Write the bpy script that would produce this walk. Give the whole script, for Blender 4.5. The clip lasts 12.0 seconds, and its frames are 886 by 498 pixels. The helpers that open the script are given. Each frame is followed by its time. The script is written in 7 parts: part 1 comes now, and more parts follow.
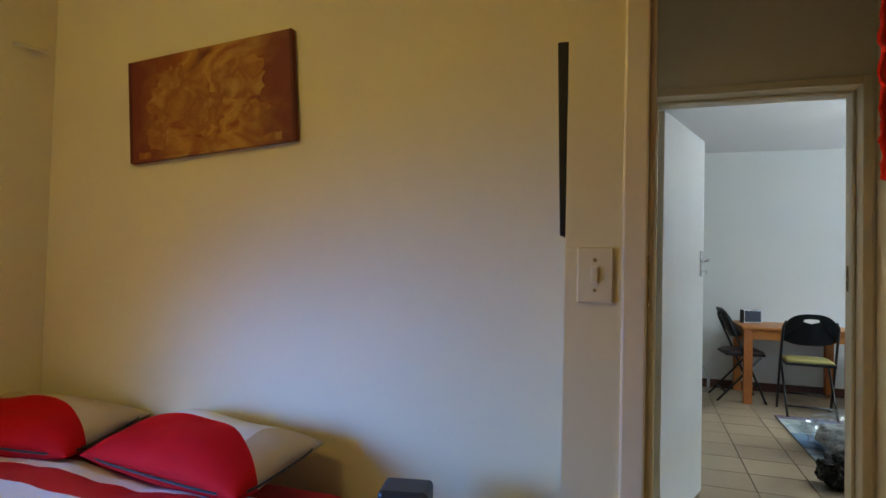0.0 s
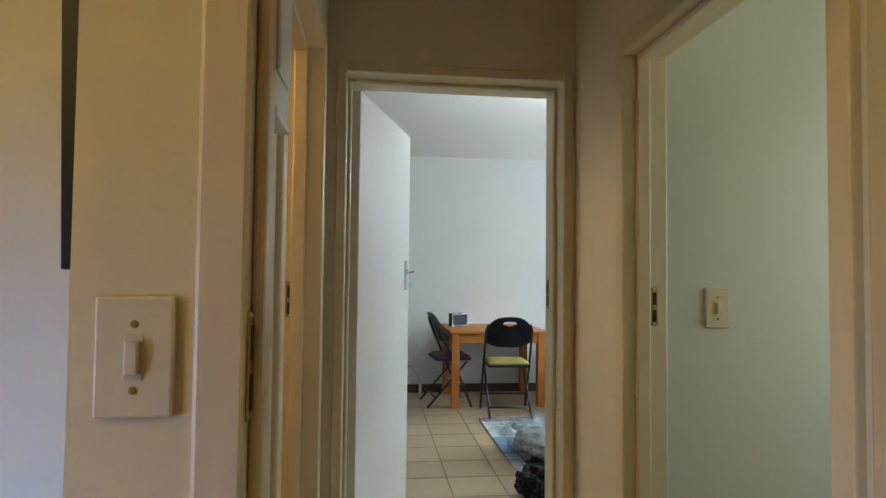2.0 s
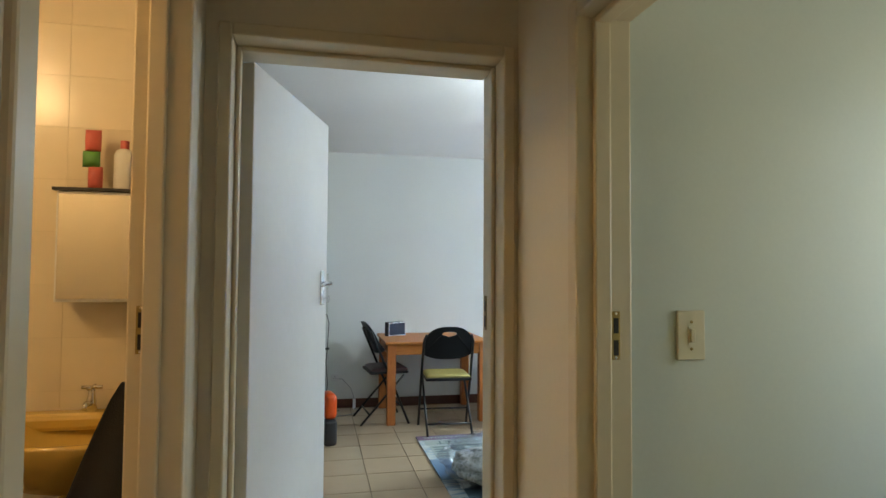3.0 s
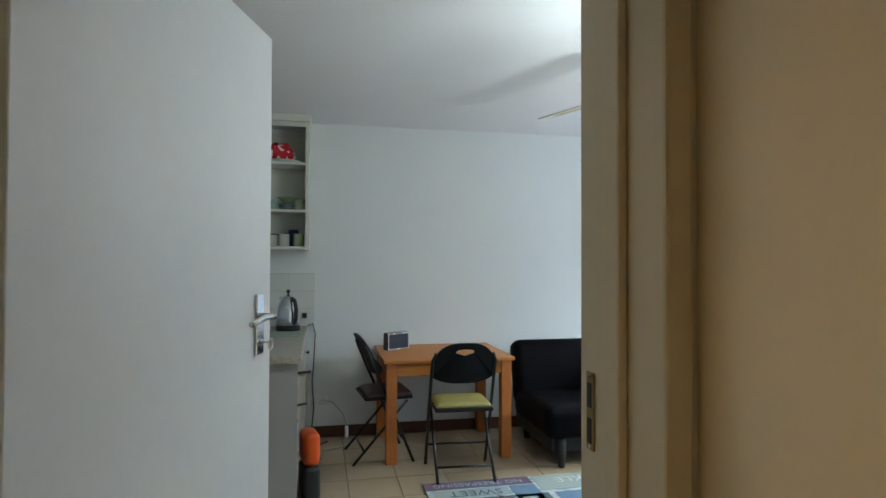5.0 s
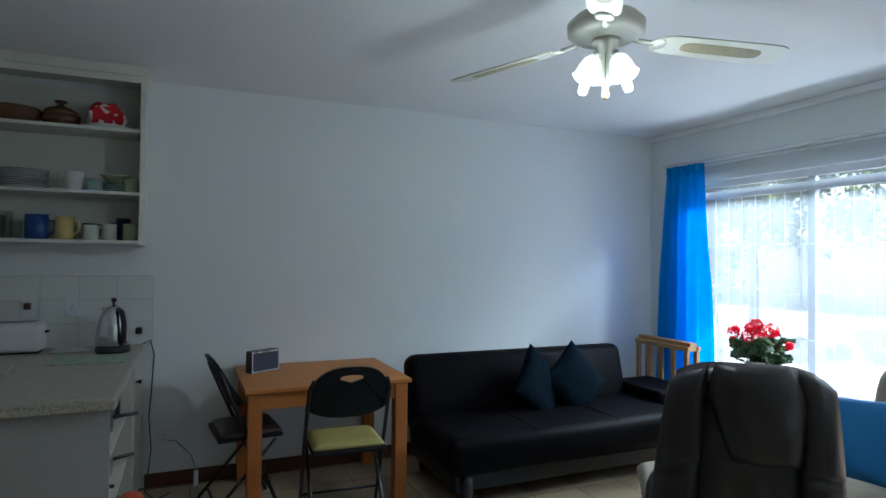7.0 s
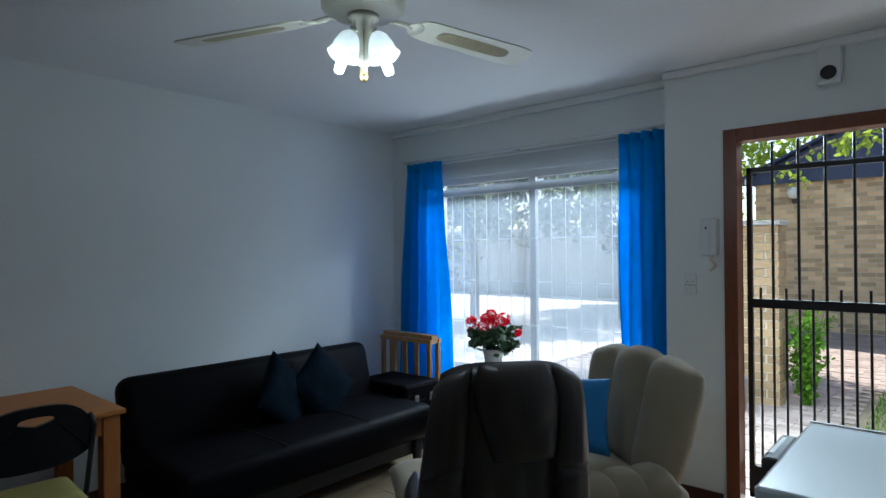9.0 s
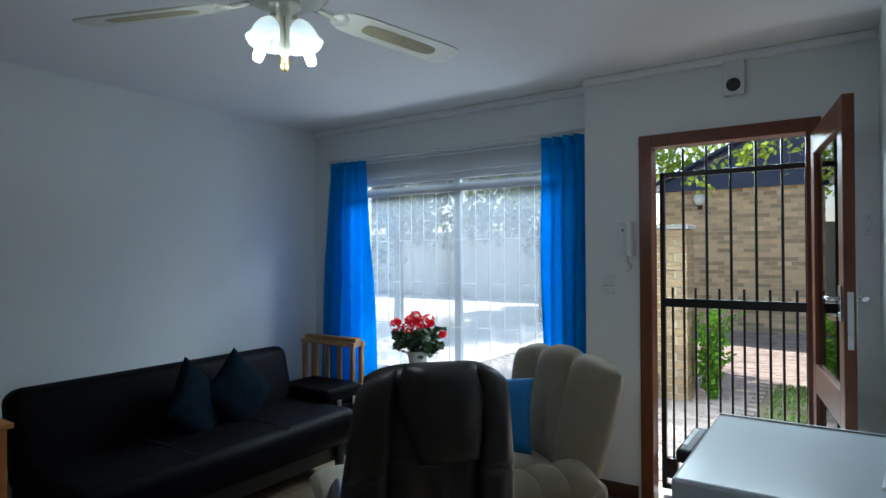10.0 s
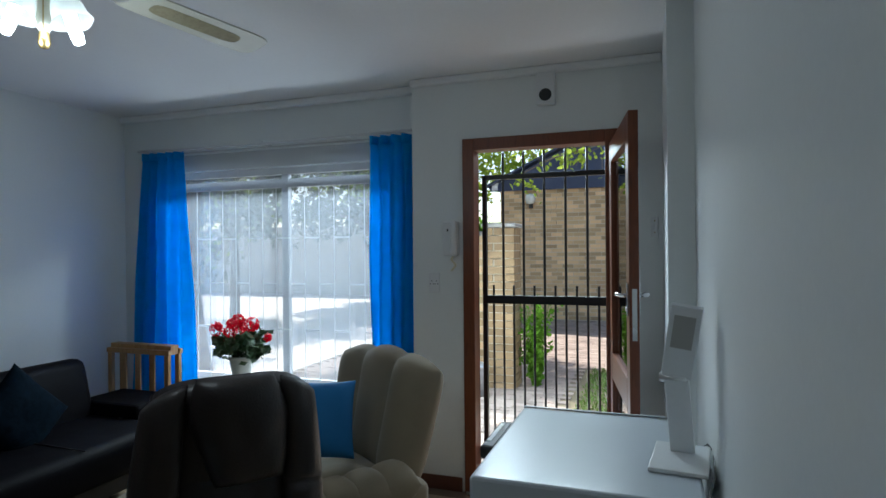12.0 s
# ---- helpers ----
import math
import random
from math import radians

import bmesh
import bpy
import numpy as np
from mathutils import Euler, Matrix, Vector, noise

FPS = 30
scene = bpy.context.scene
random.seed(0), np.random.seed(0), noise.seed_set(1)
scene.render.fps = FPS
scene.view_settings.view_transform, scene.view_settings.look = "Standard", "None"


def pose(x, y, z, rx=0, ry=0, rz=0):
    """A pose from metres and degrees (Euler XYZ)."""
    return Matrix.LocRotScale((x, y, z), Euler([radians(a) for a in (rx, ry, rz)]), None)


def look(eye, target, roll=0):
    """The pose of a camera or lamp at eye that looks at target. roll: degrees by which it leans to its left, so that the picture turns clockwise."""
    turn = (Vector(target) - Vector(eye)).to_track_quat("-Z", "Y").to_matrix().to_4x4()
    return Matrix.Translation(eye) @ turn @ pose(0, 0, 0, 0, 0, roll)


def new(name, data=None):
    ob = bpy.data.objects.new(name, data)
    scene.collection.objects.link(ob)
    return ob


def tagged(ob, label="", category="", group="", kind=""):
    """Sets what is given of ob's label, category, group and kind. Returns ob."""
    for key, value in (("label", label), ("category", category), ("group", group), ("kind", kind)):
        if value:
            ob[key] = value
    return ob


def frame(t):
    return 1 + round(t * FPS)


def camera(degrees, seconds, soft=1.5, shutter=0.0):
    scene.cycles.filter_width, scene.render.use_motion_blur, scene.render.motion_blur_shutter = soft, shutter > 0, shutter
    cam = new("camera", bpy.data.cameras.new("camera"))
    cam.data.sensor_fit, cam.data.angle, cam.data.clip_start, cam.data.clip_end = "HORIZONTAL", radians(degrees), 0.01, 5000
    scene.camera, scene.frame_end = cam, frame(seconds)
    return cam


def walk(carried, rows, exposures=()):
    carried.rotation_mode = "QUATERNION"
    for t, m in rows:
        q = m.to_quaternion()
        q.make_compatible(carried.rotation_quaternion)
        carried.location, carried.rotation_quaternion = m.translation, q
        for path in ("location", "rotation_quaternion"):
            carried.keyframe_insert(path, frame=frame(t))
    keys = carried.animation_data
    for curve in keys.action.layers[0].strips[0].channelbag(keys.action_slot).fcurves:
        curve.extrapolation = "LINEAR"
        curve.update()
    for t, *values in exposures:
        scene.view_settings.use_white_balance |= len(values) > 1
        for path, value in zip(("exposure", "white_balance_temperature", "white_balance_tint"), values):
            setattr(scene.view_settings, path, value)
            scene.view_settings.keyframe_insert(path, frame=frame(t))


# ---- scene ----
cam = camera(73.8, 12.0)
PATH = [
    (0, (-0.029, -2.906, 1.235), (-0.681, -1.017, 1.295), 1.4),
    (0.5, (0.006, -2.783, 1.257), (-0.407, -0.827, 1.322), 1.2),
    (1, (0.045, -2.592, 1.28), (-0.127, -0.601, 1.348), 1.0),
    (1.5, (0.079, -2.408, 1.292), (0.097, -0.409, 1.361), 0.8),
    (2, (0.096, -2.224, 1.312), (0.333, -0.239, 1.385), 0.6),
    (2.5, (0.148, -2.039, 1.328), (0.544, -0.08, 1.402), 0.5),
    (3, (0.235, -1.841, 1.357), (0.654, 0.113, 1.435), 0.4),
    (3.2, (0.273, -1.748, 1.362), (0.685, 0.208, 1.44), 0.3),
    (4.8, (0.379, -0.857, 1.431), (0.789, 1.1, 1.475), 0.1),
    (5, (0.399, -0.761, 1.438), (0.807, 1.196, 1.477), 0.2),
    (5.5, (0.42, -0.51, 1.445), (0.833, 1.446, 1.48), 0.2),
    (6, (0.438, -0.303, 1.44), (0.903, 1.642, 1.473), 0.4),
    (6.5, (0.517, -0.113, 1.457), (1.093, 1.802, 1.487), 0.5),
    (7, (0.55, 0.029, 1.463), (1.344, 1.864, 1.492), 0.6),
    (7.5, (0.555, 0.163, 1.484), (1.61, 1.862, 1.5), 0.5),
    (7.7, (0.578, 0.175, 1.471), (1.72, 1.817, 1.493), 0.3),
    (9.3, (0.672, 0.313, 1.486), (2.223, 1.575, 1.5), -0.4),
    (9.5, (0.684, 0.319, 1.474), (2.263, 1.546, 1.494), -0.3),
    (10, (0.684, 0.322, 1.47), (2.344, 1.437, 1.49), -0.3),
    (10.5, (0.673, 0.318, 1.488), (2.406, 1.316, 1.495), -0.5),
    (11, (0.712, 0.266, 1.466), (2.501, 1.161, 1.48), -0.4),
    (11.5, (0.751, 0.232, 1.481), (2.592, 1.012, 1.489), -0.5),
    (12, (0.789, 0.226, 1.498), (2.677, 0.888, 1.497), -0.5),
]
EXPOSURES = [(0.0, 2.7, 6650, 10), (1.0, 2.85, 6850, 10), (2.0, 3.05, 6950, 10), (3.0, 3.0, 6700, 10), (5.0, 2.55, 6800, 10), (5.5, 2.32, 6700, 10), (6.0, 2.1, 6450, 10), (7.0, 1.75, 6200, 10), (8.0, 1.05, 6050, 10), (9.5, 0.8, 6180, 10), (11.0, 0.76, 6280, 10), (12.0, 0.68, 6350, 10)]
walk(cam, [(t, look(eye, target, roll)) for t, eye, target, roll in PATH], EXPOSURES)

# ---- world, sun, lamps, exposure ----
world = bpy.data.worlds.new("world")
scene.world = world
world.use_nodes = True
wn = world.node_tree.nodes
sky = wn.new("ShaderNodeTexSky")
sky.sky_type, sky.sun_disc = 'NISHITA', False
sky.sun_elevation, sky.sun_rotation = radians(58), radians(66)
world.node_tree.links.new(sky.outputs["Color"], wn["Background"].inputs["Color"])
wn["Background"].inputs["Strength"].default_value = 0.15


def lamp(name, kind, where, energy, color, size=0.05, aim=None, angle=0.0):
    data = bpy.data.lights.new(name, kind)
    data.energy, data.color = energy, color
    if kind == 'SUN':
        data.angle = angle
    elif kind == 'AREA':
        data.size = size
    else:
        data.shadow_soft_size = size
    ob = new(name, data)
    ob.matrix_world = look(where, aim) if aim else pose(*where)
    return ob


SUN_FROM = Vector((math.sin(radians(66)), math.cos(radians(66)), math.tan(radians(58))))
lamp("sun", 'SUN', tuple(SUN_FROM * 10), 5.0, (1.0, 0.95, 0.86), aim=(0, 0, 0), angle=radians(0.5))
FAN = (1.905, 1.72)
WARM, COOL = (1.0, 0.66, 0.3), (0.72, 0.86, 1.0)
DAY = (0.72, 0.90, 1.0)


def opening_light(name, where, aim, width, height, energy, color):
    """An added lamp that stands in for the sky's or the ground's light at an opening."""
    ob = lamp(name, 'AREA', where, energy, color, width, aim)
    ob.data.shape, ob.data.size_y = 'RECTANGLE', height
    return ob


opening_light("window_daylight", (6.3, 2.79, 2.78), (4.0, 2.79, 1.15), 2.6, 0.8, 150, DAY)
# added lamp, hidden below the sill, in place of sunlight bounced off the ground
opening_light("window_ground_bounce", (5.55, 2.79, 0.03), (2.2, 2.79, 2.5), 2.4, 0.5, 30, (0.76, 0.90, 1.0))
opening_light("door_daylight", (5.6, 0.85, 3.0), (3.6, 1.0, 0.8), 0.8, 0.8, 92, DAY)
opening_light("bedroom_daylight", (-2.40, -2.75, 0.80), (-0.72, -1.15, 0.38), 1.0, 0.75, 1.65, (0.06, 0.27, 1.0)).data.spread = radians(58)
opening_light("second_room_daylight", (2.64, -1.05, 1.5), (1.0, -0.7, 1.2), 0.66, 0.95, 0.7, (0.86, 1.0, 0.94))
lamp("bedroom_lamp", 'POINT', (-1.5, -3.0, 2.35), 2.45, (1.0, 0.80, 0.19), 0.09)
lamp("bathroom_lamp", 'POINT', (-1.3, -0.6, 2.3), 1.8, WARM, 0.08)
for k in range(1, 3):
    a = radians(50 + 120 * k)
    lamp("fan_bulb_light", 'POINT', (FAN[0] + 0.098 * math.cos(a), FAN[1] + 0.098 * math.sin(a), 2.02), 2.5, (0.78, 0.93, 1.0), 0.035)

# ---- materials ----


def mat(name, color, rough=0.6, metal=0.0, var=0.08, grain=40.0, broad=2.0, bump=0.15, tint=None, coat=0.0, random_shade=0.0, sheen=0.0, dist=0.004, rvar=0.1, gloss=0.5):
    m = bpy.data.materials.new(name)
    m.use_nodes = True
    nt = m.node_tree
    n, l = nt.nodes, nt.links
    bsdf = n["Principled BSDF"]
    tc = n.new("ShaderNodeTexCoord")
    fine, wide = n.new("ShaderNodeTexNoise"), n.new("ShaderNodeTexNoise")
    fine.inputs["Scale"].default_value, wide.inputs["Scale"].default_value = grain, broad
    fine.inputs["Detail"].default_value, wide.inputs["Detail"].default_value = 6, 4
    for t in (fine, wide):
        l.new(tc.outputs["Object"], t.inputs["Vector"])
    other = tint if tint else tuple(c * 0.7 for c in color)
    ramp = n.new("ShaderNodeMapRange")
    ramp.inputs["From Min"].default_value, ramp.inputs["From Max"].default_value = 0.35, 0.7
    ramp.inputs["To Max"].default_value = min(1.0, var * 4)
    l.new(wide.outputs["Fac"], ramp.inputs["Value"])
    mix = n.new("ShaderNodeMix")
    mix.data_type = 'RGBA'
    mix.inputs["A"].default_value, mix.inputs["B"].default_value = (*color, 1), (*other, 1)
    l.new(ramp.outputs["Result"], mix.inputs["Factor"])
    hsv = n.new("ShaderNodeHueSaturation")
    l.new(mix.outputs["Result"], hsv.inputs["Color"])
    shade = n.new("ShaderNodeMapRange")
    shade.inputs["To Min"].default_value, shade.inputs["To Max"].default_value = 1 - var, 1 + var
    l.new(fine.outputs["Fac"], shade.inputs["Value"])
    value = shade.outputs["Result"]
    if random_shade:
        info = n.new("ShaderNodeObjectInfo")
        rr = n.new("ShaderNodeMapRange")
        rr.inputs["To Min"].default_value, rr.inputs["To Max"].default_value = 1 - random_shade, 1 + random_shade
        l.new(info.outputs["Random"], rr.inputs["Value"])
        mul = n.new("ShaderNodeMath")
        mul.operation = 'MULTIPLY'
        l.new(value, mul.inputs[0])
        l.new(rr.outputs["Result"], mul.inputs[1])
        value = mul.outputs[0]
    l.new(value, hsv.inputs["Value"])
    l.new(hsv.outputs["Color"], bsdf.inputs["Base Color"])
    rmap = n.new("ShaderNodeMapRange")
    rmap.inputs["To Min"].default_value, rmap.inputs["To Max"].default_value = max(0.03, rough - rvar), min(1, rough + rvar)
    l.new(wide.outputs["Fac"], rmap.inputs["Value"])
    l.new(rmap.outputs["Result"], bsdf.inputs["Roughness"])
    bsdf.inputs["Metallic"].default_value = metal
    bsdf.inputs["Specular IOR Level"].default_value = gloss
    bsdf.inputs["Coat Weight"].default_value = coat
    bsdf.inputs["Sheen Weight"].default_value = sheen
    if bump:
        b = n.new("ShaderNodeBump")
        b.inputs["Strength"].default_value, b.inputs["Distance"].default_value = bump, dist
        l.new(fine.outputs["Fac"], b.inputs["Height"])
        l.new(b.outputs["Normal"], bsdf.inputs["Normal"])
    return m


def glow(name, color, strength):
    m = bpy.data.materials.new(name)
    m.use_nodes = True
    b = m.node_tree.nodes["Principled BSDF"]
    b.inputs["Base Color"].default_value = (*color, 1)
    b.inputs["Emission Color"].default_value = (*color, 1)
    b.inputs["Emission Strength"].default_value = strength
    return m


def glass(name, color=(1, 1, 1), rough=0.0, clear=0.9, gloss=0.07, edge=False):
    """A thin pane: clear, with a mirror gloss at its surface."""
    m = bpy.data.materials.new(name)
    m.use_nodes = True
    nt = m.node_tree
    n, l = nt.nodes, nt.links
    tr, gl, mx, fr = n.new("ShaderNodeBsdfTransparent"), n.new("ShaderNodeBsdfGlossy"), n.new("ShaderNodeMixShader"), n.new("ShaderNodeFresnel")
    tr.inputs["Color"].default_value = (*[c * clear for c in color], 1)
    gl.inputs["Roughness"].default_value = rough
    fr.inputs["IOR"].default_value = 1.5
    mx.inputs["Fac"].default_value = gloss
    if edge:
        l.new(fr.outputs["Fac"], mx.inputs["Fac"])
    l.new(tr.outputs[0], mx.inputs[1])
    l.new(gl.outputs[0], mx.inputs[2])
    l.new(mx.outputs[0], n["Material Output"].inputs["Surface"])
    return m


def cloth(name, color, through_part, open_part, weave=400.0):
    """Cloth that lets light through: part open weave, part translucent thread."""
    m = bpy.data.materials.new(name)
    m.use_nodes = True
    nt = m.node_tree
    n, l = nt.nodes, nt.links
    di, tl, tr = n.new("ShaderNodeBsdfDiffuse"), n.new("ShaderNodeBsdfTranslucent"), n.new("ShaderNodeBsdfTransparent")
    m1, m2 = n.new("ShaderNodeMixShader"), n.new("ShaderNodeMixShader")
    tc, no = n.new("ShaderNodeTexCoord"), n.new("ShaderNodeTexNoise")
    no.inputs["Scale"].default_value = 14
    l.new(tc.outputs["Object"], no.inputs["Vector"])
    mix = n.new("ShaderNodeMix")
    mix.data_type = 'RGBA'
    mix.inputs["A"].default_value, mix.inputs["B"].default_value = (*color, 1), (*[c * 0.8 for c in color], 1)
    l.new(no.outputs["Fac"], mix.inputs["Factor"])
    for s in (di, tl):
        l.new(mix.outputs["Result"], s.inputs["Color"])
    m1.inputs["Fac"].default_value, m2.inputs["Fac"].default_value = through_part, open_part
    l.new(di.outputs[0], m1.inputs[1])
    l.new(tl.outputs[0], m1.inputs[2])
    l.new(m1.outputs[0], m2.inputs[1])
    l.new(tr.outputs[0], m2.inputs[2])
    l.new(m2.outputs[0], n["Material Output"].inputs["Surface"])
    return m


def banded(name, a, b, axis, period, share, rough=0.8, wobble=0.02):
    """Two colours in bands across one axis of the object."""
    m = mat(name, a, rough, var=0.06, grain=120, bump=0.2)
    nt = m.node_tree
    n, l = nt.nodes, nt.links
    tc, sep, no = n.new("ShaderNodeTexCoord"), n.new("ShaderNodeSeparateXYZ"), n.new("ShaderNodeTexNoise")
    no.inputs["Scale"].default_value = 3
    l.new(tc.outputs["Object"], sep.inputs[0])
    l.new(tc.outputs["Object"], no.inputs["Vector"])
    wob = n.new("ShaderNodeMath")
    wob.operation = 'MULTIPLY_ADD'
    wob.inputs[1].default_value = wobble
    l.new(no.outputs["Fac"], wob.inputs[0])
    l.new(sep.outputs[axis], wob.inputs[2])
    md = n.new("ShaderNodeMath")
    md.operation = 'PINGPONG'
    md.inputs[1].default_value = period
    l.new(wob.outputs[0], md.inputs[0])
    gt = n.new("ShaderNodeMath")
    gt.operation = 'GREATER_THAN'
    gt.inputs[1].default_value = period * share
    l.new(md.outputs[0], gt.inputs[0])
    mix = n.new("ShaderNodeMix")
    mix.data_type = 'RGBA'
    mix.inputs["A"].default_value, mix.inputs["B"].default_value = (*a, 1), (*b, 1)
    l.new(gt.outputs[0], mix.inputs["Factor"])
    l.new(mix.outputs["Result"], n["Principled BSDF"].inputs["Base Color"])
    return m


def mottled(name, stops, scale, rough=0.7, detail=6.0, stretch=(1, 1, 1), bump=0.2, cells=False):
    """Colours laid along a noise or over cells: prints, maps, granite, worn rugs, wood grain."""
    m = bpy.data.materials.new(name)
    m.use_nodes = True
    nt = m.node_tree
    n, l = nt.nodes, nt.links
    tc, mp, no, cr = n.new("ShaderNodeTexCoord"), n.new("ShaderNodeMapping"), n.new("ShaderNodeTexVoronoi" if cells else "ShaderNodeTexNoise"), n.new("ShaderNodeValToRGB")
    mp.inputs["Scale"].default_value = stretch
    no.inputs["Scale"].default_value = scale
    if not cells:
        no.inputs["Detail"].default_value = detail
        no.inputs["Distortion"].default_value = 0.6
    l.new(tc.outputs["Object"], mp.inputs[0])
    l.new(mp.outputs[0], no.inputs["Vector"])
    l.new(no.outputs["Color" if cells else "Fac"], cr.inputs["Fac"])
    el = cr.color_ramp.elements
    while len(el) < len(stops):
        el.new(0.5)
    for e, (p, c) in zip(el, stops):
        e.position, e.color = p, (*c, 1)
    b = n["Principled BSDF"]
    l.new(cr.outputs["Color"], b.inputs["Base Color"])
    b.inputs["Roughness"].default_value = rough
    bp = n.new("ShaderNodeBump")
    bp.inputs["Strength"].default_value, bp.inputs["Distance"].default_value = bump, 0.003
    l.new(cr.outputs["Color"], bp.inputs["Height"])
    l.new(bp.outputs["Normal"], b.inputs["Normal"])
    return m


def pillow_cloth(name, second, third):
    """Red cotton with a curved seam; behind it a second colour, and a third at one end."""
    m = mat(name, (0.50, 0.004, 0.007), 0.8, var=0.08, grain=200, broad=6, bump=0.15, dist=0.001, gloss=0.12)
    n, l = m.node_tree.nodes, m.node_tree.links
    tc, sep = n.new("ShaderNodeTexCoord"), n.new("ShaderNodeSeparateXYZ")
    l.new(tc.outputs["Object"], sep.inputs[0])

    def calc(op, a, b):
        k = n.new("ShaderNodeMath")
        k.operation = op
        for i, v in enumerate((a, b)):
            if isinstance(v, float):
                k.inputs[i].default_value = v
            else:
                l.new(v, k.inputs[i])
        return k.outputs[0]

    bow = calc('POWER', calc('MAXIMUM', sep.outputs["X"], 0.0), 2.0)
    past = calc('GREATER_THAN', calc('ADD', sep.outputs["Y"], calc('MULTIPLY', bow, 1.2)), 0.045)
    end = calc('GREATER_THAN', sep.outputs["X"], 0.21)
    inner, outer = n.new("ShaderNodeMix"), n.new("ShaderNodeMix")
    for k in (inner, outer):
        k.data_type = 'RGBA'
    inner.inputs["A"].default_value, inner.inputs["B"].default_value = (*second, 1), (*third, 1)
    l.new(end, inner.inputs["Factor"])
    b = n["Principled BSDF"]
    l.new(b.inputs["Base Color"].links[0].from_socket, outer.inputs["A"])
    l.new(inner.outputs["Result"], outer.inputs["B"])
    l.new(past, outer.inputs["Factor"])
    l.new(outer.outputs["Result"], b.inputs["Base Color"])
    return m


CREAM = mat("cream_wall_paint", (0.71, 0.62, 0.40), 0.55, var=0.03, grain=90, broad=1.3, bump=0.12, dist=0.002)
WHITE_WALL = mat("white_wall_paint", (0.75, 0.775, 0.765), 0.6, var=0.03, grain=90, broad=1.1, bump=0.12, dist=0.002)
GREEN_WALL = mat("pale_green_wall_paint", (0.60, 0.64, 0.58), 0.55, var=0.03, grain=90, broad=1.2, bump=0.1, dist=0.002)
HALL_WALL = mat("hall_wall_paint", (0.77, 0.70, 0.56), 0.5, var=0.03, grain=90, broad=1.2, bump=0.1, dist=0.002)
CEIL = mat("ceiling_paint", (0.82, 0.82, 0.82), 0.75, var=0.03, grain=60, broad=0.9, bump=0.1, dist=0.002)
ENAMEL = mat("cream_enamel", (0.71, 0.62, 0.45), 0.35, var=0.04, grain=30, broad=4, bump=0.06, dist=0.002)
LEAF_PAINT = mat("white_door_paint", (0.74, 0.74, 0.73), 0.55, var=0.03, grain=25, broad=3, bump=0.05, dist=0.002)
PLASTIC = mat("ivory_plastic", (0.66, 0.60, 0.43), 0.4, var=0.03, grain=60, bump=0.03, tint=(0.68, 0.58, 0.35))
WHITE_PLASTIC = mat("white_plastic", (0.72, 0.73, 0.74), 0.35, var=0.03, grain=60, bump=0.03)
CHROME = mat("chrome", (0.75, 0.76, 0.78), 0.15, 1.0, var=0.03, bump=0.02)
STEEL = mat("brushed_steel", (0.6, 0.6, 0.6), 0.28, 1.0, var=0.05, bump=0.04)
BRASS = mat("worn_brass", (0.42, 0.30, 0.12), 0.4, 1.0, var=0.15, bump=0.1)
BLACK_METAL = mat("black_enamelled_metal", (0.012, 0.012, 0.013), 0.4, 0.2, var=0.1, grain=80, bump=0.1)
BLACK_PLASTIC = mat("black_plastic", (0.02, 0.02, 0.022), 0.45, var=0.08, bump=0.08)
LEATHER = mat("black_leather", (0.005, 0.0045, 0.006), 0.5, var=0.15, grain=160, broad=5, bump=0.5, dist=0.002, gloss=0.05)
LEATHER2 = mat("dark_brown_leather", (0.026, 0.020, 0.020), 0.40, var=0.25, grain=140, broad=6, bump=0.5, dist=0.002, gloss=0.5)
VINYL = mat("black_vinyl", (0.011, 0.011, 0.012), 0.45, var=0.1, grain=150, bump=0.3, dist=0.002, gloss=0.15)
PLUM = mat("plum_vinyl", (0.05, 0.022, 0.025), 0.4, var=0.1, grain=150, bump=0.3, dist=0.002)
YELLOW_SEAT = mat("yellow_vinyl", (0.34, 0.29, 0.10), 0.5, var=0.1, grain=120, bump=0.2, tint=(0.34, 0.28, 0.08), gloss=0.25)
PINE = mottled("varnished_orange_pine", [(0.25, (0.36, 0.11, 0.018)), (0.5, (0.50, 0.18, 0.032)), (0.75, (0.42, 0.14, 0.024))], 5, 0.5, stretch=(1.2, 9, 9), bump=0.06)
PINE_UP = mottled("varnished_pine_upright", [(0.25, (0.34, 0.09, 0.016)), (0.5, (0.44, 0.14, 0.026)), (0.75, (0.38, 0.11, 0.02))], 5, 0.5, stretch=(9, 9, 1.2), bump=0.06)
MEDIUM_WOOD = mottled("pale_brown_wood", [(0.25, (0.24, 0.12, 0.04)), (0.6, (0.36, 0.19, 0.07))], 5, 0.45, stretch=(9, 9, 1.5), bump=0.08)
MERANTI = mottled("red_meranti", [(0.25, (0.10, 0.025, 0.010)), (0.5, (0.17, 0.045, 0.016)), (0.75, (0.13, 0.034, 0.012))], 6, 0.35, stretch=(12, 12, 1.2), bump=0.08)
SKIRT = mat("red_brown_skirting_tile", (0.10, 0.035, 0.022), 0.35, var=0.12, grain=30, bump=0.08, random_shade=0.1)
TILE = mat("beige_floor_tile", (0.35, 0.265, 0.175), 0.34, var=0.09, grain=14, broad=3.5, bump=0.06, tint=(0.30, 0.22, 0.14), random_shade=0.07, gloss=0.25)
GROUT = mat("brown_grout", (0.17, 0.12, 0.085), 0.9, var=0.12, grain=120, bump=0.3)
WALL_TILE = mat("cream_wall_tile", (0.72, 0.64, 0.5), 0.22, var=0.03, grain=10, broad=3, bump=0.03, random_shade=0.02)
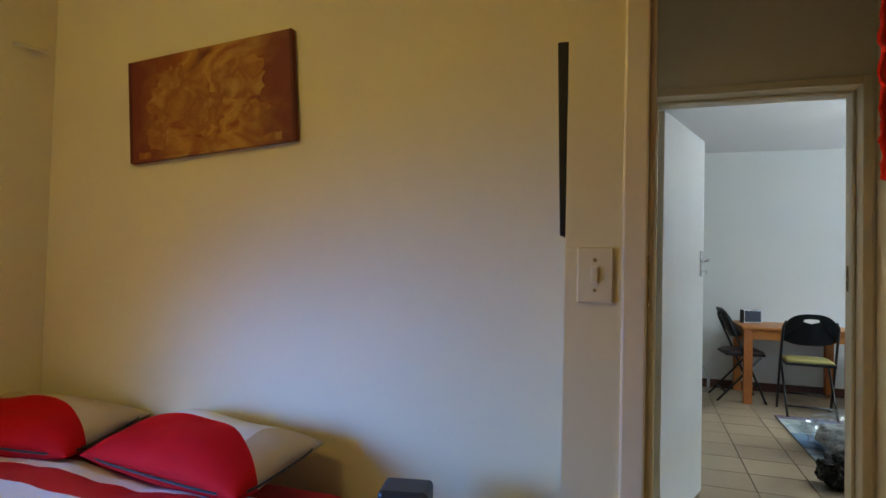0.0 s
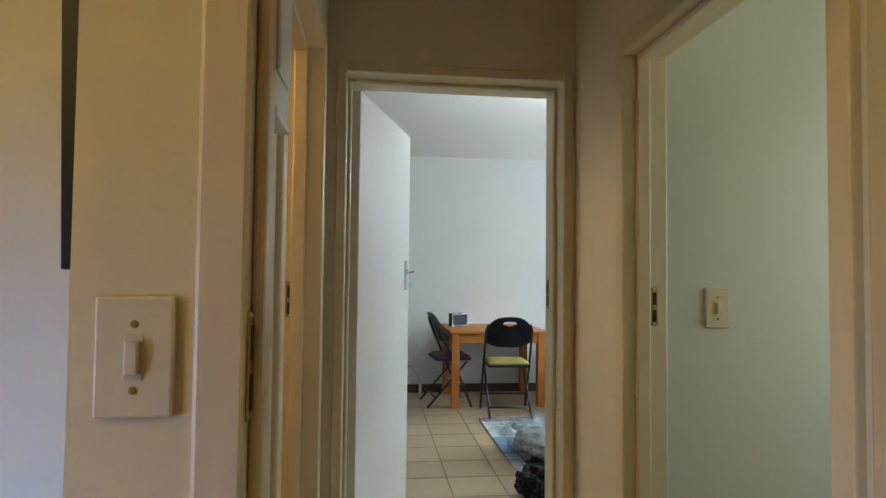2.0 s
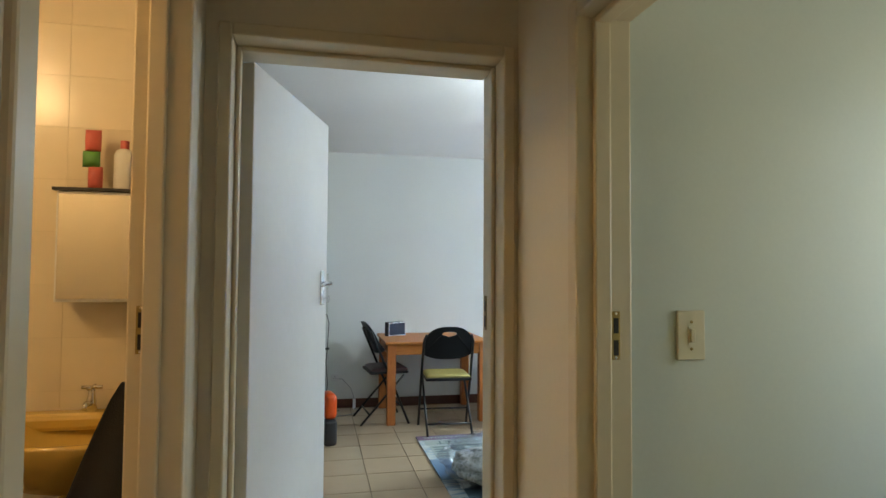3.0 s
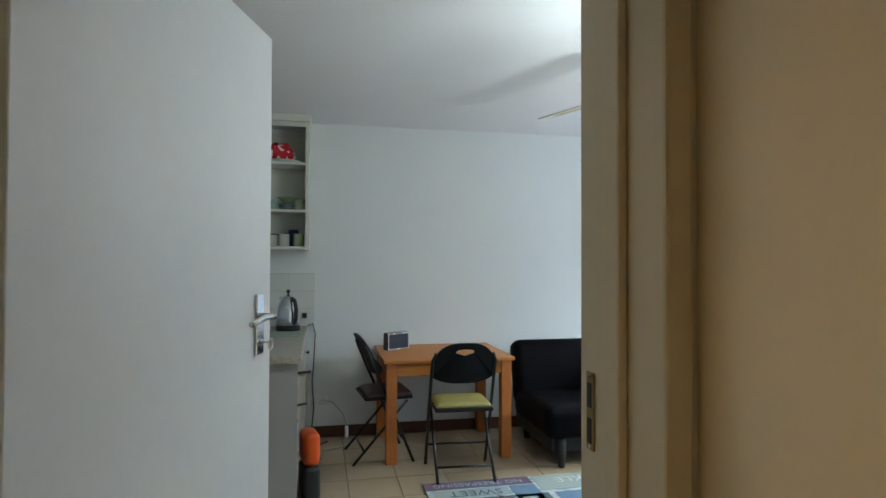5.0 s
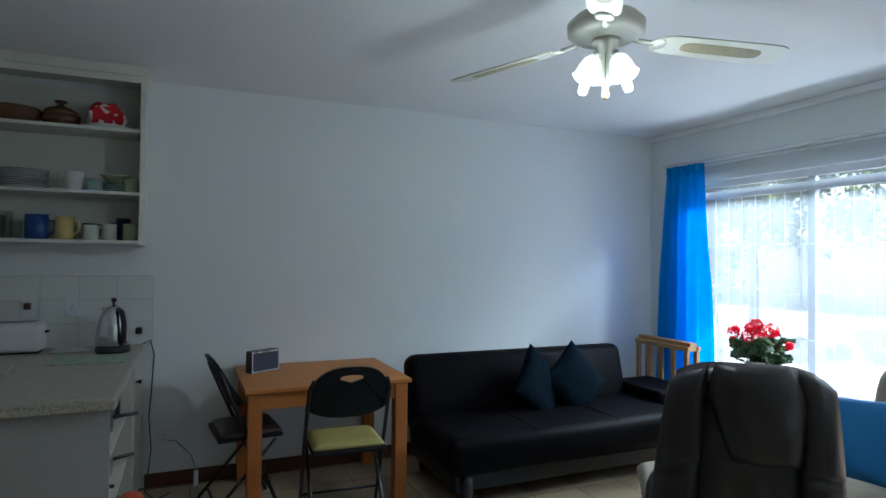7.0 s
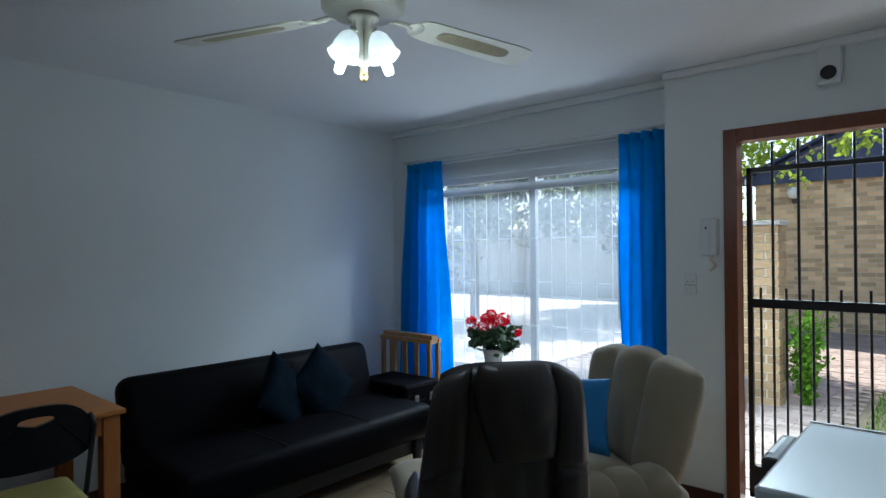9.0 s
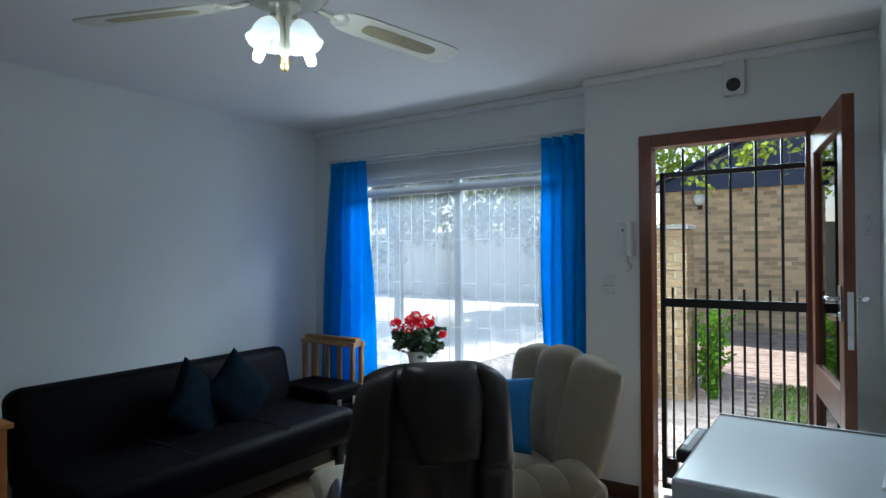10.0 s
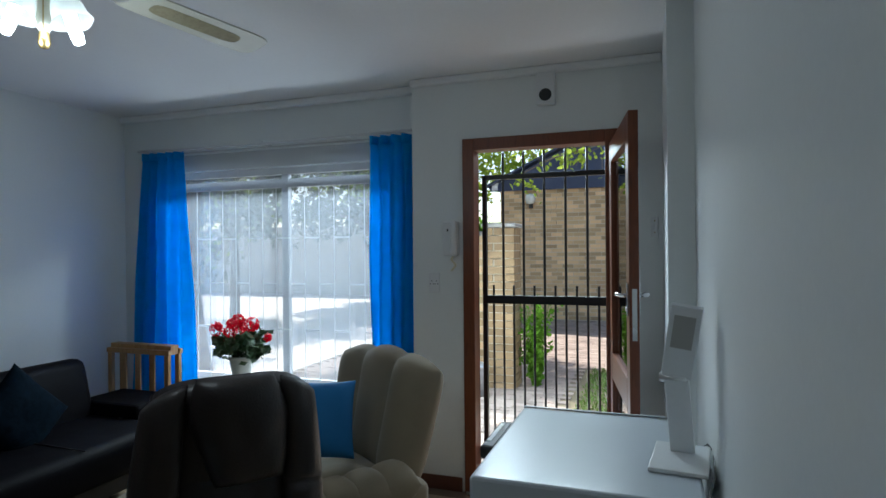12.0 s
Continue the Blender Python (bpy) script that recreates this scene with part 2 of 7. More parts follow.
SPLASH_TILE = mat("white_splash_tile", (0.70, 0.72, 0.68), 0.25, var=0.03, grain=10, broad=3, bump=0.03, random_shade=0.02)
PALE_GROUT = mat("pale_grout", (0.5, 0.48, 0.42), 0.9, var=0.1, grain=100, bump=0.2)
GRANITE = mottled("speckled_worktop", [(0.0, (0.20, 0.17, 0.14)), (0.35, (0.42, 0.38, 0.31)), (0.7, (0.52, 0.47, 0.38)), (1.0, (0.30, 0.26, 0.2))], 160, 0.35, cells=True, bump=0.02)
CABINET = mat("cream_melamine", (0.58, 0.55, 0.48), 0.45, var=0.03, grain=50, bump=0.04)
CABINET_GREY = mat("grey_melamine", (0.40, 0.39, 0.37), 0.5, var=0.03, grain=50, bump=0.04)
SHELF_WHITE = mat("shelf_paint", (0.68, 0.68, 0.60), 0.45, var=0.04, grain=40, bump=0.05)
RED_CLOTH = mat("red_satin_cotton", (0.50, 0.006, 0.010), 0.65, var=0.1, grain=200, broad=6, bump=0.15, dist=0.001)
WHITE_CLOTH = mat("white_cotton", (0.70, 0.68, 0.66), 0.8, var=0.05, grain=200, bump=0.15, dist=0.001)
TAN_CLOTH = mat("tan_cotton", (0.50, 0.40, 0.28), 0.8, var=0.08, grain=200, bump=0.15, dist=0.001)
TOWEL = mat("red_terry", (0.78, 0.014, 0.012), 1.0, var=0.3, grain=500, broad=14, bump=0.6, sheen=0.15, dist=0.001)
DUVET = banded("red_and_white_duvet", (0.70, 0.68, 0.68), (0.50, 0.006, 0.012), "Y", 0.125, 0.5, 0.6, 0.05)
BLACK_CLOTH = mat("black_towelling", (0.012, 0.012, 0.014), 0.95, var=0.2, grain=300, bump=0.6, sheen=0.2)
CANVAS = mottled("antique_map_print", [(0.30, (0.13, 0.02, 0.006)), (0.42, (0.36, 0.14, 0.02)), (0.5, (0.46, 0.24, 0.04)), (0.58, (0.30, 0.08, 0.012)), (0.72, (0.16, 0.025, 0.008))], 5.0, 0.6, 9, (1, 1, 1.6), 0.05)


def aged_print(m):
    """Darkens the print to oxblood towards its ends and warms its middle."""
    n, l = m.node_tree.nodes, m.node_tree.links
    tc, sep, no = n.new("ShaderNodeTexCoord"), n.new("ShaderNodeSeparateXYZ"), n.new("ShaderNodeTexNoise")
    no.inputs["Scale"].default_value, no.inputs["Detail"].default_value = 7, 8
    l.new(tc.outputs["Object"], sep.inputs[0])
    l.new(tc.outputs["Object"], no.inputs["Vector"])
    ab, wob = n.new("ShaderNodeMath"), n.new("ShaderNodeMath")
    ab.operation, wob.operation = 'ABSOLUTE', 'MULTIPLY_ADD'
    l.new(sep.outputs["X"], ab.inputs[0])
    wob.inputs[1].default_value = 0.30
    l.new(no.outputs["Fac"], wob.inputs[0])
    l.new(ab.outputs[0], wob.inputs[2])
    rg, mix = n.new("ShaderNodeMapRange"), n.new("ShaderNodeMix")
    rg.inputs["From Min"].default_value, rg.inputs["From Max"].default_value = 0.26, 0.47
    l.new(wob.outputs[0], rg.inputs["Value"])
    mix.data_type = 'RGBA'
    mix.inputs["B"].default_value = (0.16, 0.018, 0.008, 1)
    b = n["Principled BSDF"]
    l.new(b.inputs["Base Color"].links[0].from_socket, mix.inputs["A"])
    l.new(rg.outputs["Result"], mix.inputs["Factor"])
    l.new(mix.outputs["Result"], b.inputs["Base Color"])


aged_print(CANVAS)
CANVAS_EDGE = mat("dark_red_canvas_edge", (0.10, 0.012, 0.008), 0.7, var=0.15, grain=150, bump=0.2)
MAP_GOLD = mottled("map_gold_print", [(0.3, (0.42, 0.19, 0.03)), (0.5, (0.26, 0.08, 0.014)), (0.7, (0.46, 0.24, 0.05))], 12, 0.6, 6)
TEAL_CLOTH = mottled("teal_blue_weave", [(0.3, (0.0012, 0.004, 0.0075)), (0.6, (0.003, 0.009, 0.016)), (0.8, (0.0012, 0.0035, 0.007))], 30, 0.95)
TEAL_CLOTH.node_tree.nodes["Principled BSDF"].inputs["Specular IOR Level"].default_value = 0.06
BLUE_CLOTH = mat("bright_blue_cotton", (0.012, 0.17, 0.42), 0.8, var=0.08, grain=200, broad=5, bump=0.25, dist=0.001)
BEIGE_SUEDE = mat("beige_suede", (0.27, 0.22, 0.15), 0.95, var=0.09, grain=260, broad=5, bump=0.3, sheen=0.15, dist=0.001)
CURTAIN = cloth("blue_curtain_cloth", (0.02, 0.52, 0.95), 0.65, 0.0)
SHEER = cloth("white_sheer", (0.50, 0.53, 0.58), 0.75, 0.66)
PANE = glass("window_glass", edge=True)
MIRROR = mat("mirror", (0.85, 0.86, 0.86), 0.05, 1.0, var=0.0, bump=0)
TUMBLER = glass("tumbler_glass", (0.93, 0.97, 0.97), 0.02, 0.96)
CLEAR_BAG = glass("clear_plastic", (0.95, 0.97, 1.0), 0.15, 0.9, 0.16)
BATH_GROUT = mat("cream_grout", (0.66, 0.58, 0.44), 0.8, var=0.06, grain=100, bump=0.15)
BASIN = mat("yellow_ceramic", (0.58, 0.40, 0.10), 0.15, var=0.04, grain=10, bump=0.02, coat=0.4)
RUG = mottled("blue_woven_rug", [(0.2, (0.09, 0.13, 0.18)), (0.42, (0.20, 0.27, 0.33)), (0.55, (0.44, 0.45, 0.41)), (0.66, (0.13, 0.22, 0.30)), (0.85, (0.34, 0.36, 0.34))], 9, 0.95, 3, (0.6, 2.4, 1), 0.5)
RUG_EDGE = mottled("rug_border_weave", [(0.3, (0.10, 0.15, 0.22)), (0.5, (0.48, 0.47, 0.42)), (0.7, (0.16, 0.18, 0.24))], 26, 0.95, 2, (2.5, 1, 1), 0.5)
RUG_PALE = mat("rug_fringe", (0.50, 0.48, 0.42), 0.95, var=0.15, grain=200, bump=0.5)
WICKER = mottled("brown_wicker", [(0.3, (0.05, 0.022, 0.008)), (0.6, (0.16, 0.075, 0.03))], 70, 0.7, 3, (1, 1, 3), 0.6)
CERAMIC_BROWN = mat("brown_glazed_pot", (0.11, 0.045, 0.02), 0.25, var=0.2, grain=20, bump=0.05)
CHINA = mat("white_china", (0.72, 0.72, 0.66), 0.2, var=0.03, bump=0.01)
CHINA_GREEN = mat("pale_green_china", (0.42, 0.52, 0.30), 0.25, var=0.05, bump=0.02)
CHINA_MINT = mat("mint_china", (0.36, 0.52, 0.46), 0.25, var=0.05, bump=0.02)
CHINA_YELLOW = mat("yellow_china", (0.62, 0.48, 0.16), 0.25, var=0.05, bump=0.02)
CHINA_BLUE = mat("cobalt_glaze", (0.02, 0.06, 0.24), 0.2, var=0.08, bump=0.02)
NAVY = mat("navy_glaze", (0.012, 0.018, 0.06), 0.3, var=0.08, bump=0.02)
BOTTLE = mat("dark_brown_bottle", (0.025, 0.010, 0.006), 0.12, var=0.1, bump=0.01)
LABEL_RED = mat("bottle_label", (0.16, 0.07, 0.03), 0.6, var=0.2, grain=60, bump=0.02)
LABEL_PALE = mat("pale_bottle_label", (0.55, 0.52, 0.44), 0.6, var=0.1, bump=0.02)
FLORAL = mottled("red_and_white_spotted_cotton", [(0.0, (0.55, 0.01, 0.02)), (0.55, (0.55, 0.01, 0.02)), (0.58, (0.72, 0.68, 0.66)), (1.0, (0.72, 0.68, 0.66))], 26, 0.8, cells=True)
MAT_GREEN = mottled("green_printed_mat", [(0.3, (0.14, 0.30, 0.20)), (0.5, (0.48, 0.54, 0.44)), (0.7, (0.20, 0.36, 0.28))], 16, 0.5, 3)
ORANGE = mat("orange_plastic", (0.62, 0.075, 0.008), 0.35, var=0.05, bump=0.03)
BLUE_PLASTIC = mat("blue_plastic", (0.02, 0.10, 0.42), 0.35, var=0.05, bump=0.03)
PINK_PLASTIC = mat("pink_plastic", (0.60, 0.12, 0.10), 0.4, var=0.05, bump=0.03)
YELLOW_PLASTIC = mat("yellow_plastic", (0.60, 0.42, 0.04), 0.4, var=0.05, bump=0.03)
GREEN_PLASTIC = mat("green_plastic", (0.08, 0.26, 0.05), 0.4, var=0.05, bump=0.03)
FRIDGE = mat("pale_grey_enamel", (0.54, 0.59, 0.64), 0.28, var=0.02, rvar=0.015, grain=200, broad=3, bump=0.03)
FRIDGE_EDGE = mat("grey_moulding", (0.26, 0.28, 0.30), 0.4, var=0.04, bump=0.03)
FAN_WHITE = mat("cream_fan_enamel", (0.52, 0.51, 0.43), 0.35, var=0.04, grain=30, bump=0.03)
CANE = mottled("cane_inlay", [(0.3, (0.27, 0.23, 0.14)), (0.6, (0.33, 0.29, 0.18))], 60, 0.7, 2)
TULIP = cloth("frosted_tulip_glass", (0.40, 0.43, 0.42), 0.45, 0.0)
BULB = glow("lit_bulb", (0.86, 0.95, 1.0), 4)
PETAL = cloth("red_petal", (0.80, 0.010, 0.03), 0.5, 0.0)
GERANIUM = mat("dark_green_leaf", (0.035, 0.085, 0.03), 0.55, var=0.2, grain=40, bump=0.2, tint=(0.06, 0.12, 0.045))
HOUSE_BRICK = mat("brown_face_brick", (0.58, 0.42, 0.24), 0.85, var=0.14, grain=50, broad=1.4, bump=0.4, tint=(0.42, 0.29, 0.17))
PILLAR_BRICK = mat("yellow_face_brick", (0.37, 0.25, 0.13), 0.85, var=0.15, grain=50, broad=4, bump=0.4, tint=(0.33, 0.24, 0.15), random_shade=0.2)
MORTAR = mat("pale_mortar", (0.58, 0.52, 0.41), 0.95, var=0.1, grain=120, bump=0.4)
CONCRETE = mat("pale_concrete", (0.45, 0.44, 0.41), 0.9, var=0.12, grain=60, bump=0.4)
YARD = mat("sunlit_pale_paving", (0.74, 0.72, 0.68), 0.9, var=0.12, grain=60, broad=0.8, bump=0.3)
PAVER = mat("worn_paver", (0.37, 0.29, 0.24), 0.9, var=0.2, grain=50, broad=1.2, bump=0.4, tint=(0.26, 0.20, 0.17))
SOIL = mat("sandy_soil", (0.24, 0.18, 0.12), 0.95, var=0.2, grain=60, broad=0.6, bump=0.5, tint=(0.14, 0.13, 0.06))
BLUE_FASCIA = mat("navy_roof_sheet", (0.022, 0.035, 0.085), 0.5, var=0.08, grain=20, broad=1, bump=0.05)
GRASS = mat("grass_blade", (0.16, 0.28, 0.05), 0.6, var=0.25, grain=20, bump=0.1, tint=(0.15, 0.20, 0.04))
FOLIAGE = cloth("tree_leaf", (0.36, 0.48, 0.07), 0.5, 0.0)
FERN = cloth("fern_leaf", (0.17, 0.36, 0.04), 0.45, 0.0)
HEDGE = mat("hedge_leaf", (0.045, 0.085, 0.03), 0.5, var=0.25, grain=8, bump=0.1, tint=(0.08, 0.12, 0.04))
BARK = mat("grey_bark", (0.16, 0.12, 0.09), 0.9, var=0.25, grain=30, bump=0.8)
GALV = mat("white_painted_bar", (0.66, 0.67, 0.68), 0.4, var=0.05, bump=0.05)
GREY_METAL = mat("galvanised_bin", (0.45, 0.47, 0.5), 0.35, 0.7, var=0.1, bump=0.05)

# ---- mesh helpers ----


def box(bm, x0, x1, y0, y1, z0, z1, bevel=0.0, seg=2):
    part_bm = bmesh.new() if bevel else bm
    vs = [part_bm.verts.new((x, y, z)) for x in (x0, x1) for y in (y0, y1) for z in (z0, z1)]
    for a in ((0, 1, 3, 2), (4, 6, 7, 5), (0, 4, 5, 1), (2, 3, 7, 6), (0, 2, 6, 4), (1, 5, 7, 3)):
        part_bm.faces.new([vs[i] for i in a])
    if bevel:
        bmesh.ops.recalc_face_normals(part_bm, faces=part_bm.faces)
        bmesh.ops.bevel(part_bm, geom=list(part_bm.edges), offset=bevel, segments=seg, affect='EDGES', profile=0.5)
        merge(bm, part_bm)
    return bm


def merge(bm, other, m=None):
    """Adds other to bm, moved by m, and frees it."""
    if m is not None:
        bmesh.ops.transform(other, matrix=m, verts=other.verts)
    other.verts.index_update()
    made = [bm.verts.new(v.co) for v in other.verts]
    for f in other.faces:
        try:
            bm.faces.new([made[v.index] for v in f.verts])
        except ValueError:
            pass
    other.free()
    return bm


def lathe(bm, profile, centre=(0, 0, 0), sides=20, m=None, wave=0.0, waves=5):
    """Turns (radius, height) pairs round the z axis. wave: a fluted rim that grows with the height."""
    own = bmesh.new()
    rings = []
    top = max(z for _, z in profile) or 1.0
    for r, z in profile:
        ring = []
        for i in range(sides):
            a = 2 * math.pi * i / sides
            rr = r * (1 + wave * abs(z / top) * math.cos(waves * a)) if wave else r
            ring.append(own.verts.new((centre[0] + rr * math.cos(a), centre[1] + rr * math.sin(a), centre[2] + z)))
        rings.append(ring)
    for a, b in zip(rings, rings[1:]):
        for i in range(sides):
            own.faces.new((a[i], a[(i + 1) % sides], b[(i + 1) % sides], b[i]))
    if profile[0][0] > 1e-6:
        own.faces.new(rings[0][::-1])
    if profile[-1][0] > 1e-6:
        own.faces.new(rings[-1])
    bmesh.ops.remove_doubles(own, verts=own.verts, dist=1e-5)
    return merge(bm, own, m)


def tube(bm, points, r, sides=8, taper=1.0):
    """A round bar along points."""
    pts = [Vector(p) for p in points]
    rings = []
    side = None
    for i, p in enumerate(pts):
        d = (pts[min(i + 1, len(pts) - 1)] - pts[max(i - 1, 0)]).normalized()
        if side is None:
            side = d.cross(Vector((0, 0, 1)) if abs(d.z) < 0.9 else Vector((1, 0, 0))).normalized()
        side = (side - d * side.dot(d)).normalized()
        up = d.cross(side)
        rr = r * (1 + (taper - 1) * i / max(1, len(pts) - 1))
        rings.append([bm.verts.new(p + rr * (math.cos(2 * math.pi * k / sides) * side + math.sin(2 * math.pi * k / sides) * up)) for k in range(sides)])
    for a, b in zip(rings, rings[1:]):
        for k in range(sides):
            bm.faces.new((a[k], a[(k + 1) % sides], b[(k + 1) % sides], b[k]))
    bm.faces.new(rings[0][::-1])
    bm.faces.new(rings[-1])
    return bm


def sheet(bm, nu, nv, f):
    """A grid of nu by nv cells; f(u, v) gives each point, u and v from 0 to 1."""
    vs = [[bm.verts.new(f(i / nu, j / nv)) for j in range(nv + 1)] for i in range(nu + 1)]
    for i in range(nu):
        for j in range(nv):
            bm.faces.new((vs[i][j], vs[i + 1][j], vs[i + 1][j + 1], vs[i][j + 1]))
    return bm


def puff(bm, sx, sy, sz, m=None, power=4.0, n=10, pinch=0.0, lump=0.0, seed=0.0):
    """A stuffed cushion of size sx, sy and thickness sz: thick in the middle, thin at the seams, ears at the corners by pinch."""
    own = bmesh.new()
    grids = []
    for s in (1, -1):
        g = []
        for i in range(n + 1):
            row = []
            for j in range(n + 1):
                u, v = 2 * i / n - 1, 2 * j / n - 1
                u, v = math.sin(u * math.pi / 2), math.sin(v * math.pi / 2)
                h = ((1 - abs(u) ** power) * (1 - abs(v) ** power)) ** 0.5
                px = u * (1 - pinch * (1 - v * v))
                py = v * (1 - pinch * (1 - u * u))
                k = lump * noise.noise(Vector((u * 1.7 + seed, v * 1.7, s * 2.0)))
                row.append(own.verts.new((px * sx / 2, py * sy / 2, s * h * sz / 2 + k * h)))
            g.append(row)
        grids.append(g)
    for s, g in zip((1, -1), grids):
        for i in range(n):
            for j in range(n):
                q = (g[i][j], g[i + 1][j], g[i + 1][j + 1], g[i][j + 1])
                own.faces.new(q if s > 0 else q[::-1])
    bmesh.ops.remove_doubles(own, verts=own.verts, dist=1e-4)
    return merge(bm, own, m)


def part(name, bm, material, parent=None, label="", smooth=False, sub=0, thick=0.0):
    """Links a bmesh as ONE mesh object under a thing or under a part."""
    bmesh.ops.recalc_face_normals(bm, faces=bm.faces)
    me = bpy.data.meshes.new(name)
    bm.to_mesh(me)
    bm.free()
    me.materials.append(material)
    if smooth:
        me.shade_smooth()
    ob = new(name, me)
    if parent is not None:
        ob.parent = parent
    if thick:
        mod = ob.modifiers.new("thickness", 'SOLIDIFY')
        mod.thickness = thick
        mod.offset = 0
    if sub:
        mod = ob.modifiers.new("round", 'SUBSURF')
        mod.levels = mod.render_levels = sub
    return tagged(ob, label) if label else ob


def thing(name, label, category, where=(0, 0, 0), turn=0.0, group=""):
    """The Empty at a thing's base that carries its parts."""
    ob = new(name)
    ob.empty_display_size = 0.05
    ob.matrix_basis = pose(*where, 0, 0, turn)
    return tagged(ob, label, category, group)


def structure(name, bm, material, label="", category="", smooth=False, thick=0.0):
    ob = part(name, bm, material, smooth=smooth, thick=thick)
    return tagged(ob, label or name.replace("_", " "), category or name.split("_")[0], kind="structure")


def boxes(*rows, bevel=0.0):
    bm = bmesh.new()
    for r in rows:
        box(bm, *r, bevel=bevel)
    return bm


def piece(name, me, where, parent, turn=None):
    ob = new(name, me)
    ob.parent = parent
    ob.matrix_basis = turn if turn is not None else Matrix.Translation(where)
    return ob


def shared(name, bm, material):
    bmesh.ops.recalc_face_normals(bm, faces=bm.faces)
    me = bpy.data.meshes.new(name)
    bm.to_mesh(me)
    bm.free()
    me.materials.append(material)
    return me

# ---- structure: walls, floors, ceilings ----
H = 2.56            # ceiling
BACK, FRONT, WIN = 4.18, 4.26, 4.40   # living room: back wall y, door wall x, window wall x
BAY = 1.645         # where the window wall steps back
DOOR = (0.0, 0.78)  # opening between hall and living room
TOP = 2.005

structure("floor_base", boxes((-3.0, 4.66, -5.4, BACK + 0.25, -0.12, -0.008)), GROUT, "brown grout bed under beige floor tiles", "floor")
structure("ceiling", boxes((-3.0, 4.66, -5.4, BACK + 0.25, H, H + 0.12)), CEIL, "matt white plaster ceiling", "ceiling")
# living room
structure("wall_back", boxes((-1.9, 4.66, BACK, BACK + 0.22, 0, H)), WHITE_WALL, "plain white painted living room wall", "wall")
structure("wall_kitchen_end", boxes((-1.9, -1.8, 0.65, BACK, 0, H), (-1.8, -0.19, 0.67, 0.75, 0, H), (-0.19, -0.09, 0.05, 0.75, 0, H)), WHITE_WALL, "plain white painted kitchen end wall", "wall")
structure("wall_hall_side", boxes((-0.19, DOOR[0] - 0.02, -0.06, 0.05, 0, H), (DOOR[1] + 0.02, 4.26, -0.06, 0.05, 0, H), (DOOR[0] - 0.02, DOOR[1] + 0.02, -0.06, 0.05, TOP + 0.02, H), (3.4, 4.26, 0.05, 0.155, 0, H)),
          WHITE_WALL, "white painted wall with a doorway", "wall")
structure("wall_front_door", boxes((FRONT, 4.48, -0.06, 0.40, 0, H), (FRONT, 4.48, 1.30, BAY, 0, H), (FRONT, 4.48, 0.40, 1.30, 2.16, H)), WHITE_WALL, "white painted wall round the front door", "wall")
W0, W1, WZ0, WZ1 = 1.86, 3.72, 0.52, 2.10
structure("wall_window", boxes((WIN, 4.62, BAY, W0, 0, H), (WIN, 4.62, W1, BACK, 0, H), (WIN, 4.62, W0, W1, 0, WZ0), (WIN, 4.62, W0, W1, WZ1, H)), WHITE_WALL, "white painted wall round the wide window", "wall")
# hall, with its two side doors, and bedroom
structure("wall_hall_end", boxes((-0.175, -0.03, -0.15, -0.062, 0, H), (0.81, 2.6, -0.15, -0.062, 0, H), (-0.03, 0.81, -0.15, -0.062, TOP + 0.03, H)), HALL_WALL, "cream painted hall end wall", "wall")
structure("wall_hall_left", boxes((-0.175, -0.07, -0.32, -0.15, 0, H), (-0.175, -0.07, -1.53, -1.19, 0, H), (-0.175, -0.07, -1.19, -0.32, 2.03, H)), HALL_WALL, "cream painted hall wall with the bathroom doorway", "wall")
structure("wall_hall_right", boxes((0.828, 0.93, -0.56, -0.15, 0, H), (0.828, 0.93, -1.53, -1.42, 0, H), (0.828, 0.93, -1.42, -0.56, 1.97, H)), HALL_WALL, "cream painted hall wall with a doorway", "wall")
structure("wall_bedroom_door", boxes((-0.196, -0.06, -1.61, -1.53, 0, H), (0.79, 1.5, -1.61, -1.53, 0, H), (-0.06, 0.79, -1.61, -1.53, TOP + 0.04, H)), CREAM, "cream wall beside the bedroom door", "wall")
structure("wall_bedroom_head", boxes((-2.45, -0.2, -1.15, -1.06, 0, H)), CREAM, "cream wall behind the bed", "wall")
structure("wall_bedroom_return", boxes((-0.196, -0.1755, -1.53, -1.06, 0, H)), CREAM, "cream return wall", "wall")
structure("wall_bedroom_left", boxes((-2.45, -2.35, -5.2, -3.30, 0, H), (-2.45, -2.35, -2.20, -1.15, 0, H), (-2.45, -2.35, -3.30, -2.20, 0, 0.35), (-2.45, -2.35, -3.30, -2.20, 1.25, H)), CREAM, "cream bedroom wall with a low window", "wall")
structure("wall_bedroom_right", boxes((1.4, 1.5, -5.2, -1.61, 0, H)), CREAM, "cream bedroom side wall", "wall")
structure("wall_bedroom_far", boxes((-2.45, 1.5, -5.3, -5.2, 0, H)), CREAM, "plain cream bedroom wall", "wall")
# second room off the hall, and bathroom
structure("wall_second_room", boxes((0.93, 2.6, -0.575, -0.40, 0, H)), GREEN_WALL, "pale grey-green painted room wall", "wall")
structure("wall_second_room_side", boxes((2.6, 2.7, -1.62, -1.40, 0, H), (2.6, 2.7, -0.70, -0.40, 0, H), (2.6, 2.7, -1.40, -0.70, 0, 1.0), (2.6, 2.7, -1.40, -0.70, 2.0, H), (0.93, 2.7, -1.72, -1.62, 0, H)), GREEN_WALL, "pale grey-green painted room walls", "wall")
structure("wall_bathroom", boxes((-1.75, -0.19, 0.652, 0.668, 0, H)), BATH_GROUT, "pale grout behind bathroom wall tiles", "wall")
